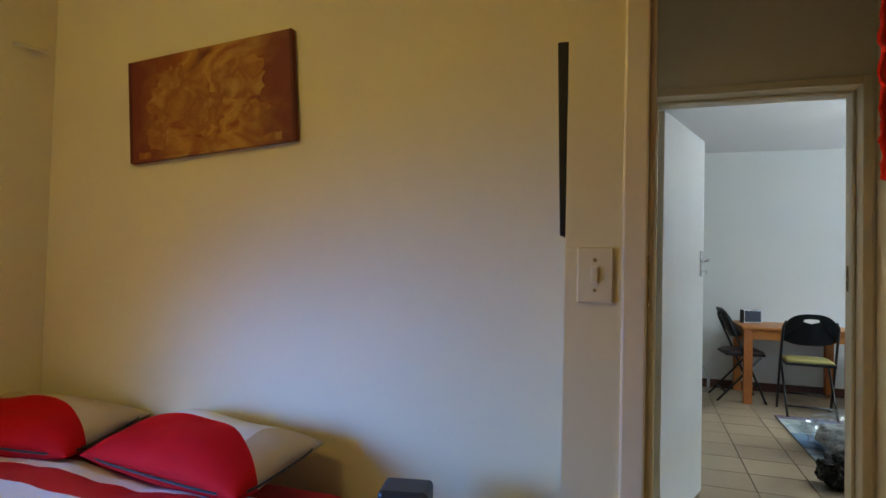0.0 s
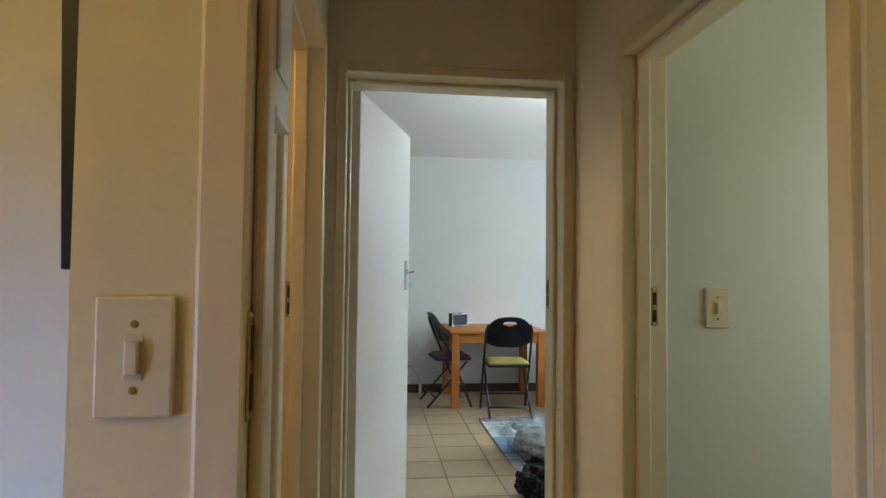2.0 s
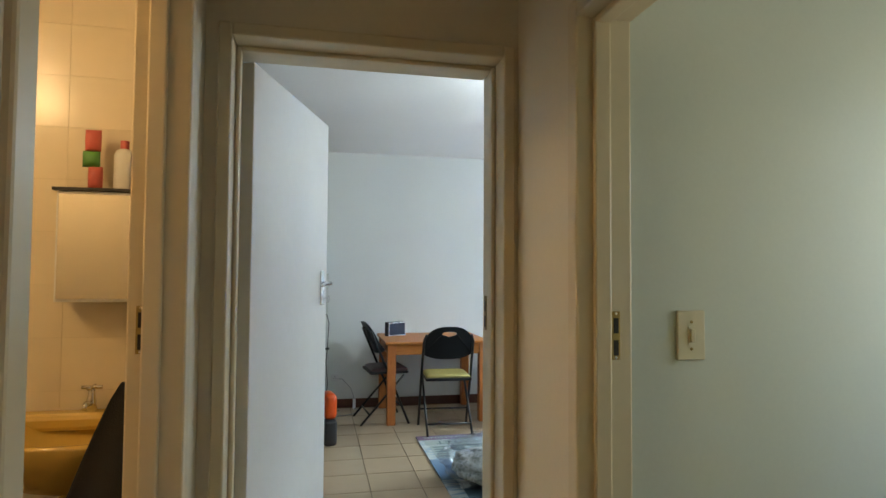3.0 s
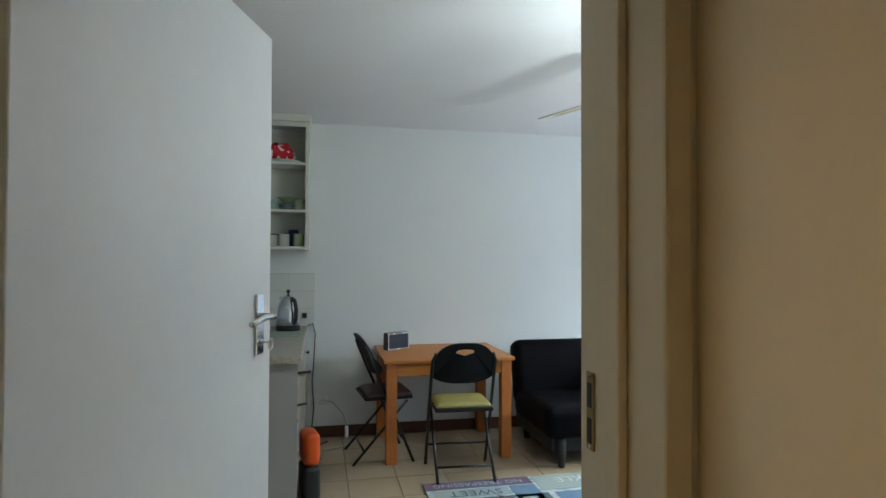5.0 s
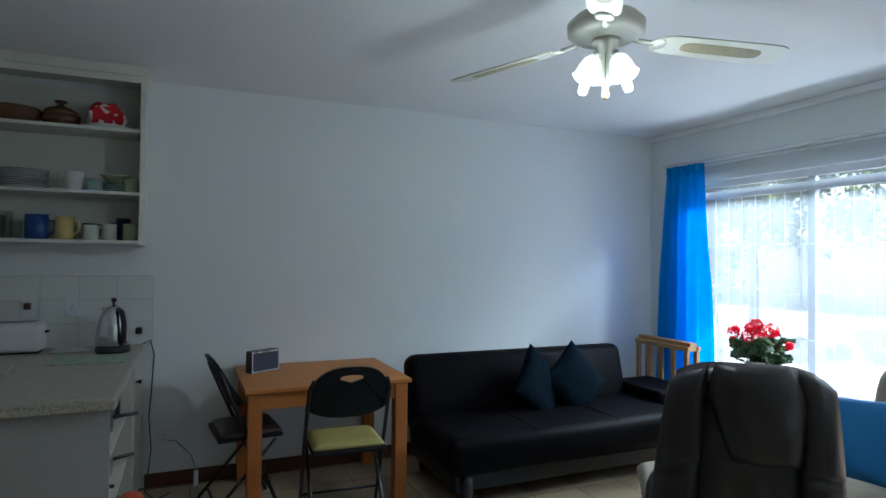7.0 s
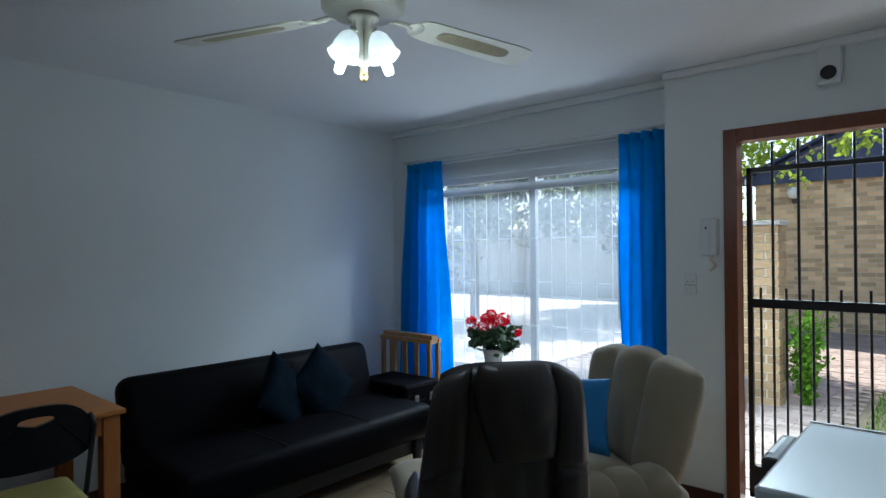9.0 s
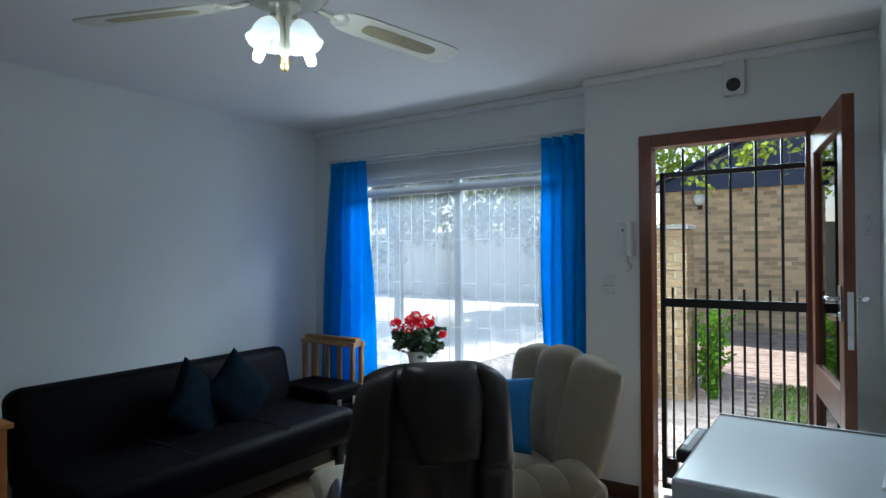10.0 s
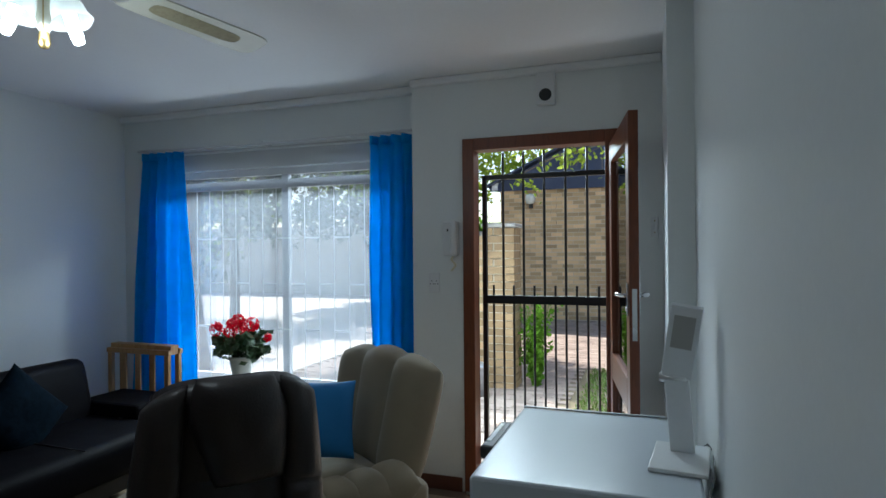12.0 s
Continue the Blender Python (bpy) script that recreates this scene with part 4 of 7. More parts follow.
def folding_chair(name, seat_mat, label, where, turn):
    """Steel folding chair that faces +y; its padded back has a grip hole."""
    c = thing(name, label, "chair", where, turn, "folding chairs at the table")
    hw = 0.215
    for s in (-1, 1):
        bm = bmesh.new()
        tube(bm, [(s * hw, 0.20, 0.0), (s * hw, 0.02, 0.43), (s * hw * 0.98, -0.13, 0.78), (s * hw * 0.88, -0.15, 0.83)], 0.011, 8)
        part("front_leg", bm, BLACK_METAL, c, smooth=True)
        bm = bmesh.new()
        tube(bm, [(s * (hw - 0.028), -0.23, 0.0), (s * (hw - 0.028), 0.16, 0.435)], 0.010, 8)
        part("rear_leg", bm, BLACK_METAL, c, smooth=True)
    for y, z, k in ((0.135, 0.155, 0.0), (-0.15, 0.09, -0.028)):
        bm = bmesh.new()
        tube(bm, [(-hw - k, y, z), (hw + k, y, z)], 0.008, 8)
        part("stretcher", bm, BLACK_METAL, c, smooth=True)
    seat = part("seat", boxes((-hw + 0.02, hw - 0.02, -0.15, 0.20, 0.443, 0.467), bevel=0.008), VINYL, c)
    bm = bmesh.new()
    puff(bm, 2 * hw - 0.05, 0.33, 0.05, pose(0, 0.035, 0.474), power=8, n=10)
    part("seat_pad", bm, seat_mat, c, smooth=True)
    # back: arched panel with a grip hole
    bm = bmesh.new()
    n = 40

    def outline(u):
        a = math.pi * (1 - u)
        cx, sz = math.cos(a), math.sin(a)
        return hw * 1.02 * math.copysign(abs(cx) ** 0.72, cx), 0.66 + 0.24 * sz ** 0.8

    def hole(u):
        a = math.pi * (1 - u)
        return 0.062 * math.cos(a), 0.835 + 0.022 * math.sin(a) ** 0.6

    lows = []
    for side in (0.012, -0.012):
        ring_o, ring_h = [], []
        for i in range(n + 1):
            x, z = outline(i / n)
            ring_o.append(bm.verts.new((x, -0.06 - (z - 0.6) * 0.42 + side + 0.025 * (x / hw) ** 2, z)))
            x, z = hole(i / n)
            ring_h.append(bm.verts.new((x, -0.06 - (z - 0.6) * 0.42 + side, z)))
        base = [bm.verts.new((x, -0.06 + side + 0.025 * (x / hw) ** 2, 0.615 + 0.045 * (abs(x) / hw) ** 3)) for x in [hw * 1.02 * (2 * i / n - 1) for i in range(n + 1)]]
        under = [bm.verts.new((0.062 * (2 * i / n - 1), -0.06 - 0.21 * 0.42 + side, 0.83 - 0.018 * (1 - abs(2 * i / n - 1)))) for i in range(n + 1)]
        for i in range(n):
            bm.faces.new((ring_o[i], ring_o[i + 1], ring_h[i + 1], ring_h[i]))
            bm.faces.new((under[i], under[i + 1], base[i + 1], base[i]))
        bm.faces.new((ring_o[0], ring_h[0], under[0], base[0]))
        bm.faces.new((ring_o[n], base[n], under[n], ring_h[n]))
        lows.append((ring_o, ring_h, base, under))
    (ao, ah, ab, au), (bo, bh, bb, bu) = lows
    for p, q in ((ao, bo), (ah, bh), (ab, bb), (au, bu)):
        for i in range(n):
            bm.faces.new((p[i], p[i + 1], q[i + 1], q[i]))
    part("backrest", bm, VINYL, c, "black padded backrest with a grip hole")
    return c


folding_chair("folding_chair", YELLOW_SEAT, "black folding chair with a yellow seat before the table", (1.345, 3.17, 0), -3)
folding_chair("folding_chair", PLUM, "black folding chair with a plum seat beside the table", (0.845, 3.64, 0), -84)


def speaker():
    t = thing("speaker", "small black tabletop speaker with a silver rim", "speaker", (0.995, 3.90, 0.735), 30)
    part("body", boxes((-0.105, 0.105, -0.03, 0.03, 0.0, 0.135), bevel=0.006), BLACK_PLASTIC, t)
    part("grille", boxes((-0.094, 0.094, -0.033, -0.03, 0.012, 0.123), bevel=0.001), mat("dark_blue_grille", (0.035, 0.045, 0.07), 0.6, 0.3, var=0.1, grain=400, bump=0.5), t)
    for z0, z1 in ((0.004, 0.011), (0.124, 0.131)):
        part("rim", boxes((-0.102, 0.102, -0.0345, -0.03, z0, z1)), STEEL, t, "silver rim")
    for x0, x1 in ((-0.102, -0.095), (0.095, 0.102)):
        part("rim", boxes((x0, x1, -0.0345, -0.03, 0.011, 0.124)), STEEL, t, "silver rim")


speaker()


def sofa():
    s = thing("sofa_bed", "black leather sofa bed with a low flat seat", "sofa", (1.93, 0, 0))
    L = 1.80
    bm = bmesh.new()
    box(bm, 0.0, L, 3.06, 3.80, 0.20, 0.43, bevel=0.07, seg=4)
    part("seat", bm, LEATHER, s, smooth=True)
    bm = bmesh.new()
    box(bm, 0.0, L, -0.09, 0.09, -0.02, 0.50, bevel=0.075, seg=4)
    bmesh.ops.transform(bm, matrix=pose(0, 3.75, 0.303, -14, 0, 0), verts=bm.verts)
    part("backrest", bm, LEATHER, s, smooth=True)
    part("base", boxes((0.06, L - 0.06, 3.14, 3.9, 0.10, 0.21), bevel=0.01), BLACK_METAL, s)
    for x in (0.10, L - 0.16):
        for y in (3.10, 3.80):
            bm = bmesh.new()
            lathe(bm, [(0.022, 0), (0.034, 0.1), (0.036, 0.21)], (x + 0.03, y + 0.03, 0), 14)
            part("foot", bm, BLACK_PLASTIC, s, smooth=True)
    for k in range(1, 3):
        bm = bmesh.new()
        tube(bm, [(L * k / 3, 3.08, 0.431), (L * k / 3, 3.40, 0.4335), (L * k / 3, 3.66, 0.4325)], 0.004, 6)
        part("seam", bm, LEATHER2, s)


sofa()


def scatter_cushion(material, label, where, rot, size=(0.42, 0.42, 0.14), seed=0.0):
    t = thing("cushion", label, "cushion", where)
    bm = bmesh.new()
    puff(bm, *size, Euler([radians(a) for a in rot]).to_matrix().to_4x4(), power=3.0, n=14, pinch=0.07, lump=0.02, seed=seed)
    part("cover", bm, material, t, smooth=True)
    return t


scatter_cushion(TEAL_CLOTH, "dark teal patterned cushion leaning on the sofa back", (2.83, 3.57, 0.575), (70, 42, 10), seed=1.0)
scatter_cushion(TEAL_CLOTH, "dark teal patterned cushion leaning beside another", (3.12, 3.56, 0.585), (68, 48, -14), seed=4.0)


def black_case():
    t = thing("storage_case", "black leather storage case with metal clasps beside the sofa", "case", (3.70, 3.34, 0))
    part("body", boxes((0, 0.36, 0, 0.5, 0.0, 0.39), bevel=0.02), LEATHER, t)
    part("lid", boxes((-0.008, 0.368, -0.008, 0.508, 0.39, 0.51), bevel=0.025), LEATHER, t)
    for x in (0.09, 0.25):
        part("clasp", boxes((x, x + 0.04, -0.016, -0.006, 0.365, 0.425), bevel=0.003), STEEL, t, "steel clasp")
    for y in (0.10, 0.36):
        part("clasp", boxes((-0.016, -0.006, y, y + 0.04, 0.365, 0.425), bevel=0.003), STEEL, t, "steel clasp")


black_case()


def wooden_rack():
    t = thing("wooden_rack", "pale brown slatted wooden rack in the corner", "rack", (4.04, 3.41, 0))
    for y in (0.0, 0.52):
        for x in (0.0, 0.10):
            part("post", boxes((x, x + 0.03, y, y + 0.035, 0, 0.765), bevel=0.003), MEDIUM_WOOD, t)
    for x in (-0.004, 0.10):
        part("top_rail", boxes((x, x + 0.032, -0.01, 0.565, 0.765, 0.80), bevel=0.005), MEDIUM_WOOD, t)
    part("top_board", boxes((0.0285, 0.0995, 0.0, 0.555, 0.7656, 0.828)), MEDIUM_WOOD, t)
    for y in (0.13, 0.26, 0.39):
        part("slat", boxes((0.006, 0.02, y, y + 0.045, 0.14, 0.765)), MEDIUM_WOOD, t)
    for z in (0.12,):
        part("rail", boxes((0.004, 0.024, 0.035, 0.52, z, z + 0.035)), MEDIUM_WOOD, t)


wooden_rack()


def recliner():
    """Seen from behind: side bolsters, a headrest pad that hangs over the back and a gathered lower panel."""
    t = thing("recliner", "dark brown leather recliner seen from behind", "armchair", (2.325, 1.50, 0), -41)
    Z0, HH = 0.30, 0.84

    def base(u, v):
        """A place on the back of the chair: u across from -1 to 1, v upwards."""
        w = 0.60 - 0.13 * v ** 1.8
        return Vector((u * w / 2, -0.15 * v + 0.06 * u * u, Z0 + v * HH * (1 - 0.075 * abs(u) ** 4)))

    def pad(name, edge, v0, v1, thick, out, material=LEATHER2, ripple=0.0, label="", nu=18, nv=26, round_top=6.0, crease=()):
        """A stuffed pad on the back between the two sides that edge(v) gives."""
        bm = bmesh.new()
        for s in (-1, 1):
            g = []
            for i in range(nu + 1):
                row = []
                for j in range(nv + 1):
                    a, b = 2 * i / nu - 1, j / nv
                    a = math.sin(a * math.pi / 2)
                    v = v0 + (v1 - v0) * b
                    u0, u1 = edge(v)
                    q = base(u0 + (u1 - u0) * (a + 1) / 2, v)
                    e = ((1 - abs(a) ** 2.6) * (1 - abs(2 * b - 1) ** round_top)) ** 0.5
                    k = thick * e
                    if s < 0:
                        k += 0.010 * e * noise.noise(Vector((a * 2.2 + v0 * 9, b * 3.1, u0 * 5)))
                        k += ripple * e * math.sin(11 * a + 1.5 * b) * (1 - b)
                        for c in crease:
                            k -= 0.024 * math.exp(-((v - c - 0.012 * a) / 0.014) ** 2) * e
                    q.y += out + s * k
                    row.append(bm.verts.new(q))
                g.append(row)
            for i in range(nu):
                for j in range(nv):
                    bm.faces.new((g[i][j], g[i + 1][j], g[i + 1][j + 1], g[i][j + 1]))
        bmesh.ops.remove_doubles(bm, verts=bm.verts, dist=0.0008)
        return part(name, bm, material, t, label, smooth=True)

    pad("backrest", lambda v: (-0.93, 0.93), 0.0, 0.985, 0.07, 0.02, round_top=8)
    for s in (-1, 1):
        pad("side_bolster", lambda v: (min(s * 0.54, s * 1.05), max(s * 0.54, s * 1.05)), 0.02, 0.985, 0.058, -0.045, label="rolled leather side bolster", nu=14, nv=60, crease=(0.58, 0.26))
    pad("headrest_pad", lambda v: (-0.70 + 1.25 * (1 - v) + 3.6 * max(0.0, v - 0.84) ** 1.5, 0.66 - 0.30 * (1 - v) - 3.6 * max(0.0, v - 0.84) ** 1.5), 0.60, 1.0, 0.066, -0.058, label="padded leather headrest hanging over the back", round_top=5)
    pad("lower_panel", lambda v: (-0.60, 0.60), 0.02, 0.65, 0.045, -0.025, ripple=0.02, label="gathered leather panel", nu=44)
    for s in (-1, 1):
        bm = bmesh.new()
        tube(bm, [tuple(base(s * 0.985, 0.04 + 0.92 * k / 12) + Vector((0, -0.035, 0))) for k in range(13)], 0.005, 6)
        part("piping", bm, BLACK_PLASTIC, t, smooth=True)
        bm = bmesh.new()
        puff(bm, 0.56, 0.34, 0.12, pose(s * 0.25, 0.30, 0.36, 90, 0, 90), power=5, n=12)
        part("armrest", bm, LEATHER2, t, smooth=True)
    bm = bmesh.new()
    puff(bm, 0.46, 0.58, 0.20, pose(0, 0.32, 0.40), power=5, n=12, lump=0.02)
    part("seat", bm, LEATHER2, t, smooth=True)
    bm = bmesh.new()
    box(bm, -0.25, 0.25, -0.02, 0.56, 0.12, 0.34, bevel=0.05, seg=3)
    part("body", bm, LEATHER2, t, smooth=True)
    bm = bmesh.new()
    lathe(bm, [(0.27, 0), (0.27, 0.03), (0.05, 0.05), (0.04, 0.13)], (0, 0.26, 0), 24)
    part("swivel_base", bm, BLACK_METAL, t, smooth=True)


recliner()


def channel(bm, m, w, h, thick, n=5, fan=0.0, arch=0.12):
    """A channel-tufted pad, n upright rolls side by side, in the plane x-z, bulging to -y."""
    own = bmesh.new()
    cols, rows = n * 8, 16

    def f(u, v, s):
        k = u * n
        roll = abs(math.sin(math.pi * k)) ** 0.6
        e = (1 - abs(2 * u - 1) ** 6) ** 0.5 * (1 - abs(2 * v - 1) ** 7) ** 0.5
        x = (u - 0.5) * w * (1 + fan * v)
        z = v * h * (1 - arch * (2 * u - 1) ** 2) + 0.02 * roll * v
        y = -(thick * (0.55 + 0.45 * roll) * e) if s else thick * 0.9 * e
        return (x, y, z)

    for s in (1, 0):
        vs = [[own.verts.new(f(i / cols, j / rows, s)) for j in range(rows + 1)] for i in range(cols + 1)]
        for i in range(cols):
            for j in range(rows):
                own.faces.new((vs[i][j], vs[i + 1][j], vs[i + 1][j + 1], vs[i][j + 1]))
    bmesh.ops.remove_doubles(own, verts=own.verts, dist=0.0005)
    return merge(bm, own, m)


def armchair():
    t = thing("armchair", "beige suede armchair with channel-tufted back and rolled arms", "armchair", (3.34, 1.75, 0), -120)
    bm = bmesh.new()
    channel(bm, pose(-0.03, 0.30, 0.33, -12, 0, 0), 0.70, 0.64, 0.13, 3, 0.22, 0.10)
    part("backrest", bm, BEIGE_SUEDE, t, smooth=True)
    for s in (-1, 1):
        bm = bmesh.new()
        for k in range(4):
            puff(bm, 0.20, 0.22, 0.22, pose(s * 0.345, -0.30 + 0.15 * k, 0.40), power=2.6, n=10)
        part("armrest", bm, BEIGE_SUEDE, t, "rolled suede armrest in four tufts", smooth=True)
        bm = bmesh.new()
        box(bm, s * 0.33 - 0.07, s * 0.33 + 0.07, -0.36, 0.36, 0.06, 0.39, bevel=0.05, seg=3)
        part("side", bm, BEIGE_SUEDE, t, smooth=True)
    bm = bmesh.new()
    box(bm, -0.26, 0.26, -0.36, 0.34, 0.06, 0.30, bevel=0.04, seg=3)
    part("base", bm, BEIGE_SUEDE, t, smooth=True)
    bm = bmesh.new()
    puff(bm, 0.52, 0.62, 0.20, pose(0, -0.06, 0.36), power=5, n=12, lump=0.02)
    part("seat", bm, BEIGE_SUEDE, t, smooth=True)
    for x in (-0.30, 0.30):
        for y in (-0.30, 0.28):
            bm = bmesh.new()
            lathe(bm, [(0.02, 0), (0.028, 0.07)], (x, y, 0), 12)
            part("foot", bm, MEDIUM_WOOD, t)


armchair()
scatter_cushion(BLUE_CLOTH, "bright blue cushion propped in the beige armchair", (3.262, 1.762, 0.68), (74, 3, -58), (0.40, 0.37, 0.15), seed=7.0)


def ottoman():
    t = thing("ottoman", "beige suede footstool beside the recliner", "footstool", (3.03, 2.42, 0), -38)
    bm = bmesh.new()
    puff(bm, 0.50, 0.44, 0.18, pose(0, 0, 0.25), power=4, n=12)
    part("cushion", bm, BEIGE_SUEDE, t, smooth=True)
    bm = bmesh.new()
    box(bm, -0.22, 0.22, -0.19, 0.19, 0.05, 0.22, bevel=0.03, seg=3)
    part("body", bm, BEIGE_SUEDE, t, smooth=True)
    for x in (-0.18, 0.18):
        for y in (-0.13, 0.13):
            bm = bmesh.new()
            lathe(bm, [(0.018, 0), (0.024, 0.06)], (x, y, 0), 10)
            part("foot", bm, MEDIUM_WOOD, t)


ottoman()


def plant():
    st = thing("plant_stand", "round white lace-covered plant stand before the window", "side table", (4.05, 2.80, 0))
    bm = bmesh.new()
    lathe(bm, [(0.0, 0.62), (0.17, 0.62), (0.175, 0.632), (0.17, 0.645), (0.0, 0.645)], sides=28)
    part("tabletop", bm, LEAF_PAINT, st, smooth=False)
    bm = bmesh.new()
    lathe(bm, [(0.14, 0), (0.13, 0.02), (0.03, 0.06), (0.022, 0.3), (0.03, 0.55), (0.08, 0.62)], sides=20)
    part("pedestal", bm, LEAF_PAINT, st, smooth=True)
    bm = bmesh.new()
    lathe(bm, [(0.0, 0.0), (0.18, 0.0), (0.185, -0.02), (0.192, -0.10)], (0, 0, 0.650), 48, wave=0.0)
    part("doily", bm, WHITE_CLOTH, st, "white lace cloth", smooth=True)
    p = thing("potted_geranium", "red flowering geranium in a white pot", "potted plant", (4.05, 2.80, 0.6515))
    bm = bmesh.new()
    lathe(bm, [(0.0, 0.002), (0.052, 0.0), (0.058, 0.01), (0.075, 0.12), (0.082, 0.13), (0.082, 0.145), (0.07, 0.145), (0.066, 0.12), (0.0, 0.118)], sides=24)
    part("pot", bm, CHINA, p, smooth=True)
    rnd = random.Random(5)
    bm = bmesh.new()
    heads = []
    for k in range(22):
        a, r = rnd.uniform(0, 6.28), rnd.uniform(0.03, 0.17)
        e = (r * math.cos(a), r * math.sin(a), 0.165 + rnd.uniform(0.0, 0.10) - 0.25 * max(0, r - 0.13))
        tube(bm, [(0.02 * math.cos(a), 0.02 * math.sin(a), 0.12), (e[0] * 0.6, e[1] * 0.6, 0.12 + 0.7 * (e[2] - 0.12)), e], 0.003, 5)
        heads.append(e)
    part("stem", bm, GERANIUM, p)
    leaf = bmesh.new()
    n = 12
    rim = [leaf.verts.new((0.032 * (1 + 0.12 * math.cos(6 * a)) * math.cos(a), 0.032 * (1 + 0.12 * math.cos(6 * a)) * math.sin(a), 0.006 * math.cos(3 * a))) for a in [2 * math.pi * i / n for i in range(n)]]
    mid = leaf.verts.new((0, 0, -0.006))
    for i in range(n):
        leaf.faces.new((mid, rim[i], rim[(i + 1) % n]))
    leaf_me = shared("leaf", leaf, GERANIUM)
    for k in range(120):
        e = heads[k % len(heads)]
        q = (e[0] + rnd.gauss(0, 0.035), e[1] + rnd.gauss(0, 0.035), e[2] + rnd.gauss(0.0, 0.03))
        piece("leaf", leaf_me, q, p, pose(*q, rnd.uniform(-60, 60), rnd.uniform(-60, 60), rnd.uniform(0, 360)) @ Matrix.Scale(rnd.uniform(0.7, 1.35), 4))
    pet = bmesh.new()
    for k in range(5):
        a = 2 * math.pi * k / 5
        vs = [pet.verts.new((r * math.cos(a + d), r * math.sin(a + d), h)) for r, d, h in ((0.002, 0, 0), (0.015, 0.5, 0.004), (0.022, 0, 0.006), (0.015, -0.5, 0.004))]
        pet.faces.new(vs)
    pet_me = shared("floret", pet, PETAL)
    clusters = [(-0.02, 0.05, 0.35), (0.02, -0.03, 0.345), (-0.03, 0.00, 0.38), (0.0, -0.09, 0.36), (0.02, 0.10, 0.30), (-0.05, 0.16, 0.325), (0.03, 0.03, 0.285), (0.0, -0.21, 0.275)]
    for i, cpt in enumerate(clusters):
        m = 7 if i >= len(clusters) - 1 else 18
        for k in range(m):
            v = Vector((rnd.gauss(0, 1), rnd.gauss(0, 1), rnd.gauss(0, 1))).normalized() * (0.02 if m < 10 else 0.038)
            q = Vector(cpt) + v
            rot = v.to_track_quat('Z', 'Y').to_matrix().to_4x4()
            piece("floret", pet_me, q, p, Matrix.Translation(q) @ rot @ Matrix.Scale(rnd.uniform(0.8, 1.3), 4))
        bm = bmesh.new()
        tube(bm, [(0, 0, 0.13), (cpt[0] * 0.5, cpt[1] * 0.5, 0.26), cpt], 0.0025, 5)
        part("flower_stalk", bm, GERANIUM, p)


plant()


def chest_freezer():
    t = thing("chest_freezer", "pale grey enamelled chest freezer beside the front door", "freezer", (2.37, 0.10, 0))
    w, d = 0.76, 0.61
    part("cabinet", boxes((0.01, w - 0.01, 0, d - 0.01, 0.03, 0.77), bevel=0.012), FRIDGE, t)
    part("lid", boxes((0, w, -0.005, d, 0.785, 0.86), bevel=0.010), FRIDGE, t, "pale grey lid")
    part("gasket", boxes((0.014, w - 0.014, 0.004, d - 0.014, 0.77, 0.785)), FRIDGE_EDGE, t, "dark rubber gasket")
    part("edge_trim", boxes((w - 0.012, w + 0.003, 0.0, d - 0.005, 0.8615, 0.866)), FRIDGE_EDGE, t, "dark rear trim")
    h = part("handle", boxes((0.30, 0.60, d + 0.001, d + 0.055, 0.80, 0.845), bevel=0.012), BLACK_PLASTIC, t, "dark grip with a white stripe")
    part("stripe", boxes((0.36, 0.56, d + 0.03, d + 0.044, 0.8452, 0.8465)), WHITE_PLASTIC, h)
    part("plinth", boxes((0.03, w - 0.03, 0.02, d - 0.05, 0.0, 0.03)), BLACK_PLASTIC, t)


chest_freezer()


def desk_lamp():
    t = thing("desk_lamp", "folding white desk lamp standing on the freezer", "lamp", (2.68, 0.150, 0.861), -6)
    part("base", boxes((-0.13, 0.13, -0.085, 0.075, 0.0, 0.012), bevel=0.004), WHITE_PLASTIC, t)
    bm = bmesh.new()
    box(bm, -0.012, 0.012, -0.040, 0.030, 0.0, 0.225, bevel=0.003)
    bmesh.ops.transform(bm, matrix=pose(0.05, -0.004, 0.010, -4, -3, 0), verts=bm.verts)
    part("stem", bm, WHITE_PLASTIC, t)
    hinge = bmesh.new()
    lathe(hinge, [(0.013, -0.044), (0.013, 0.034)], sides=14, m=pose(0.038, 0.012, 0.236, 90, 0, 0))
    part("hinge", hinge, STEEL, t, smooth=True)
    bm = bmesh.new()
    box(bm, -0.010, 0.010, -0.048, 0.040, 0.0, 0.235, bevel=0.003)
    bmesh.ops.transform(bm, matrix=pose(0.037, 0.012, 0.242, 9, -16, 0), verts=bm.verts)
    part("head", bm, WHITE_PLASTIC, t)
    bm = bmesh.new()
    box(bm, -0.0125, -0.0105, -0.034, 0.026, 0.10, 0.205, bevel=0.0005)
    bmesh.ops.transform(bm, matrix=pose(0.037, 0.012, 0.242, 9, -16, 0), verts=bm.verts)
    part("light_panel", bm, CABINET_GREY, t, "unlit grey light panel")
    bm = bmesh.new()
    tube(bm, [(0.12, -0.06, 0.008), (0.17, -0.075, 0.006), (0.10, -0.095, 0.006), (-0.1, -0.1, 0.004), (-0.23, -0.09, 0.004), (-0.32, -0.092, 0.003), (-0.34, -0.095, -0.05), (-0.345, -0.095, -0.4)], 0.0035, 6)
    part("cable", bm, BLACK_PLASTIC, t, smooth=True)


desk_lamp()


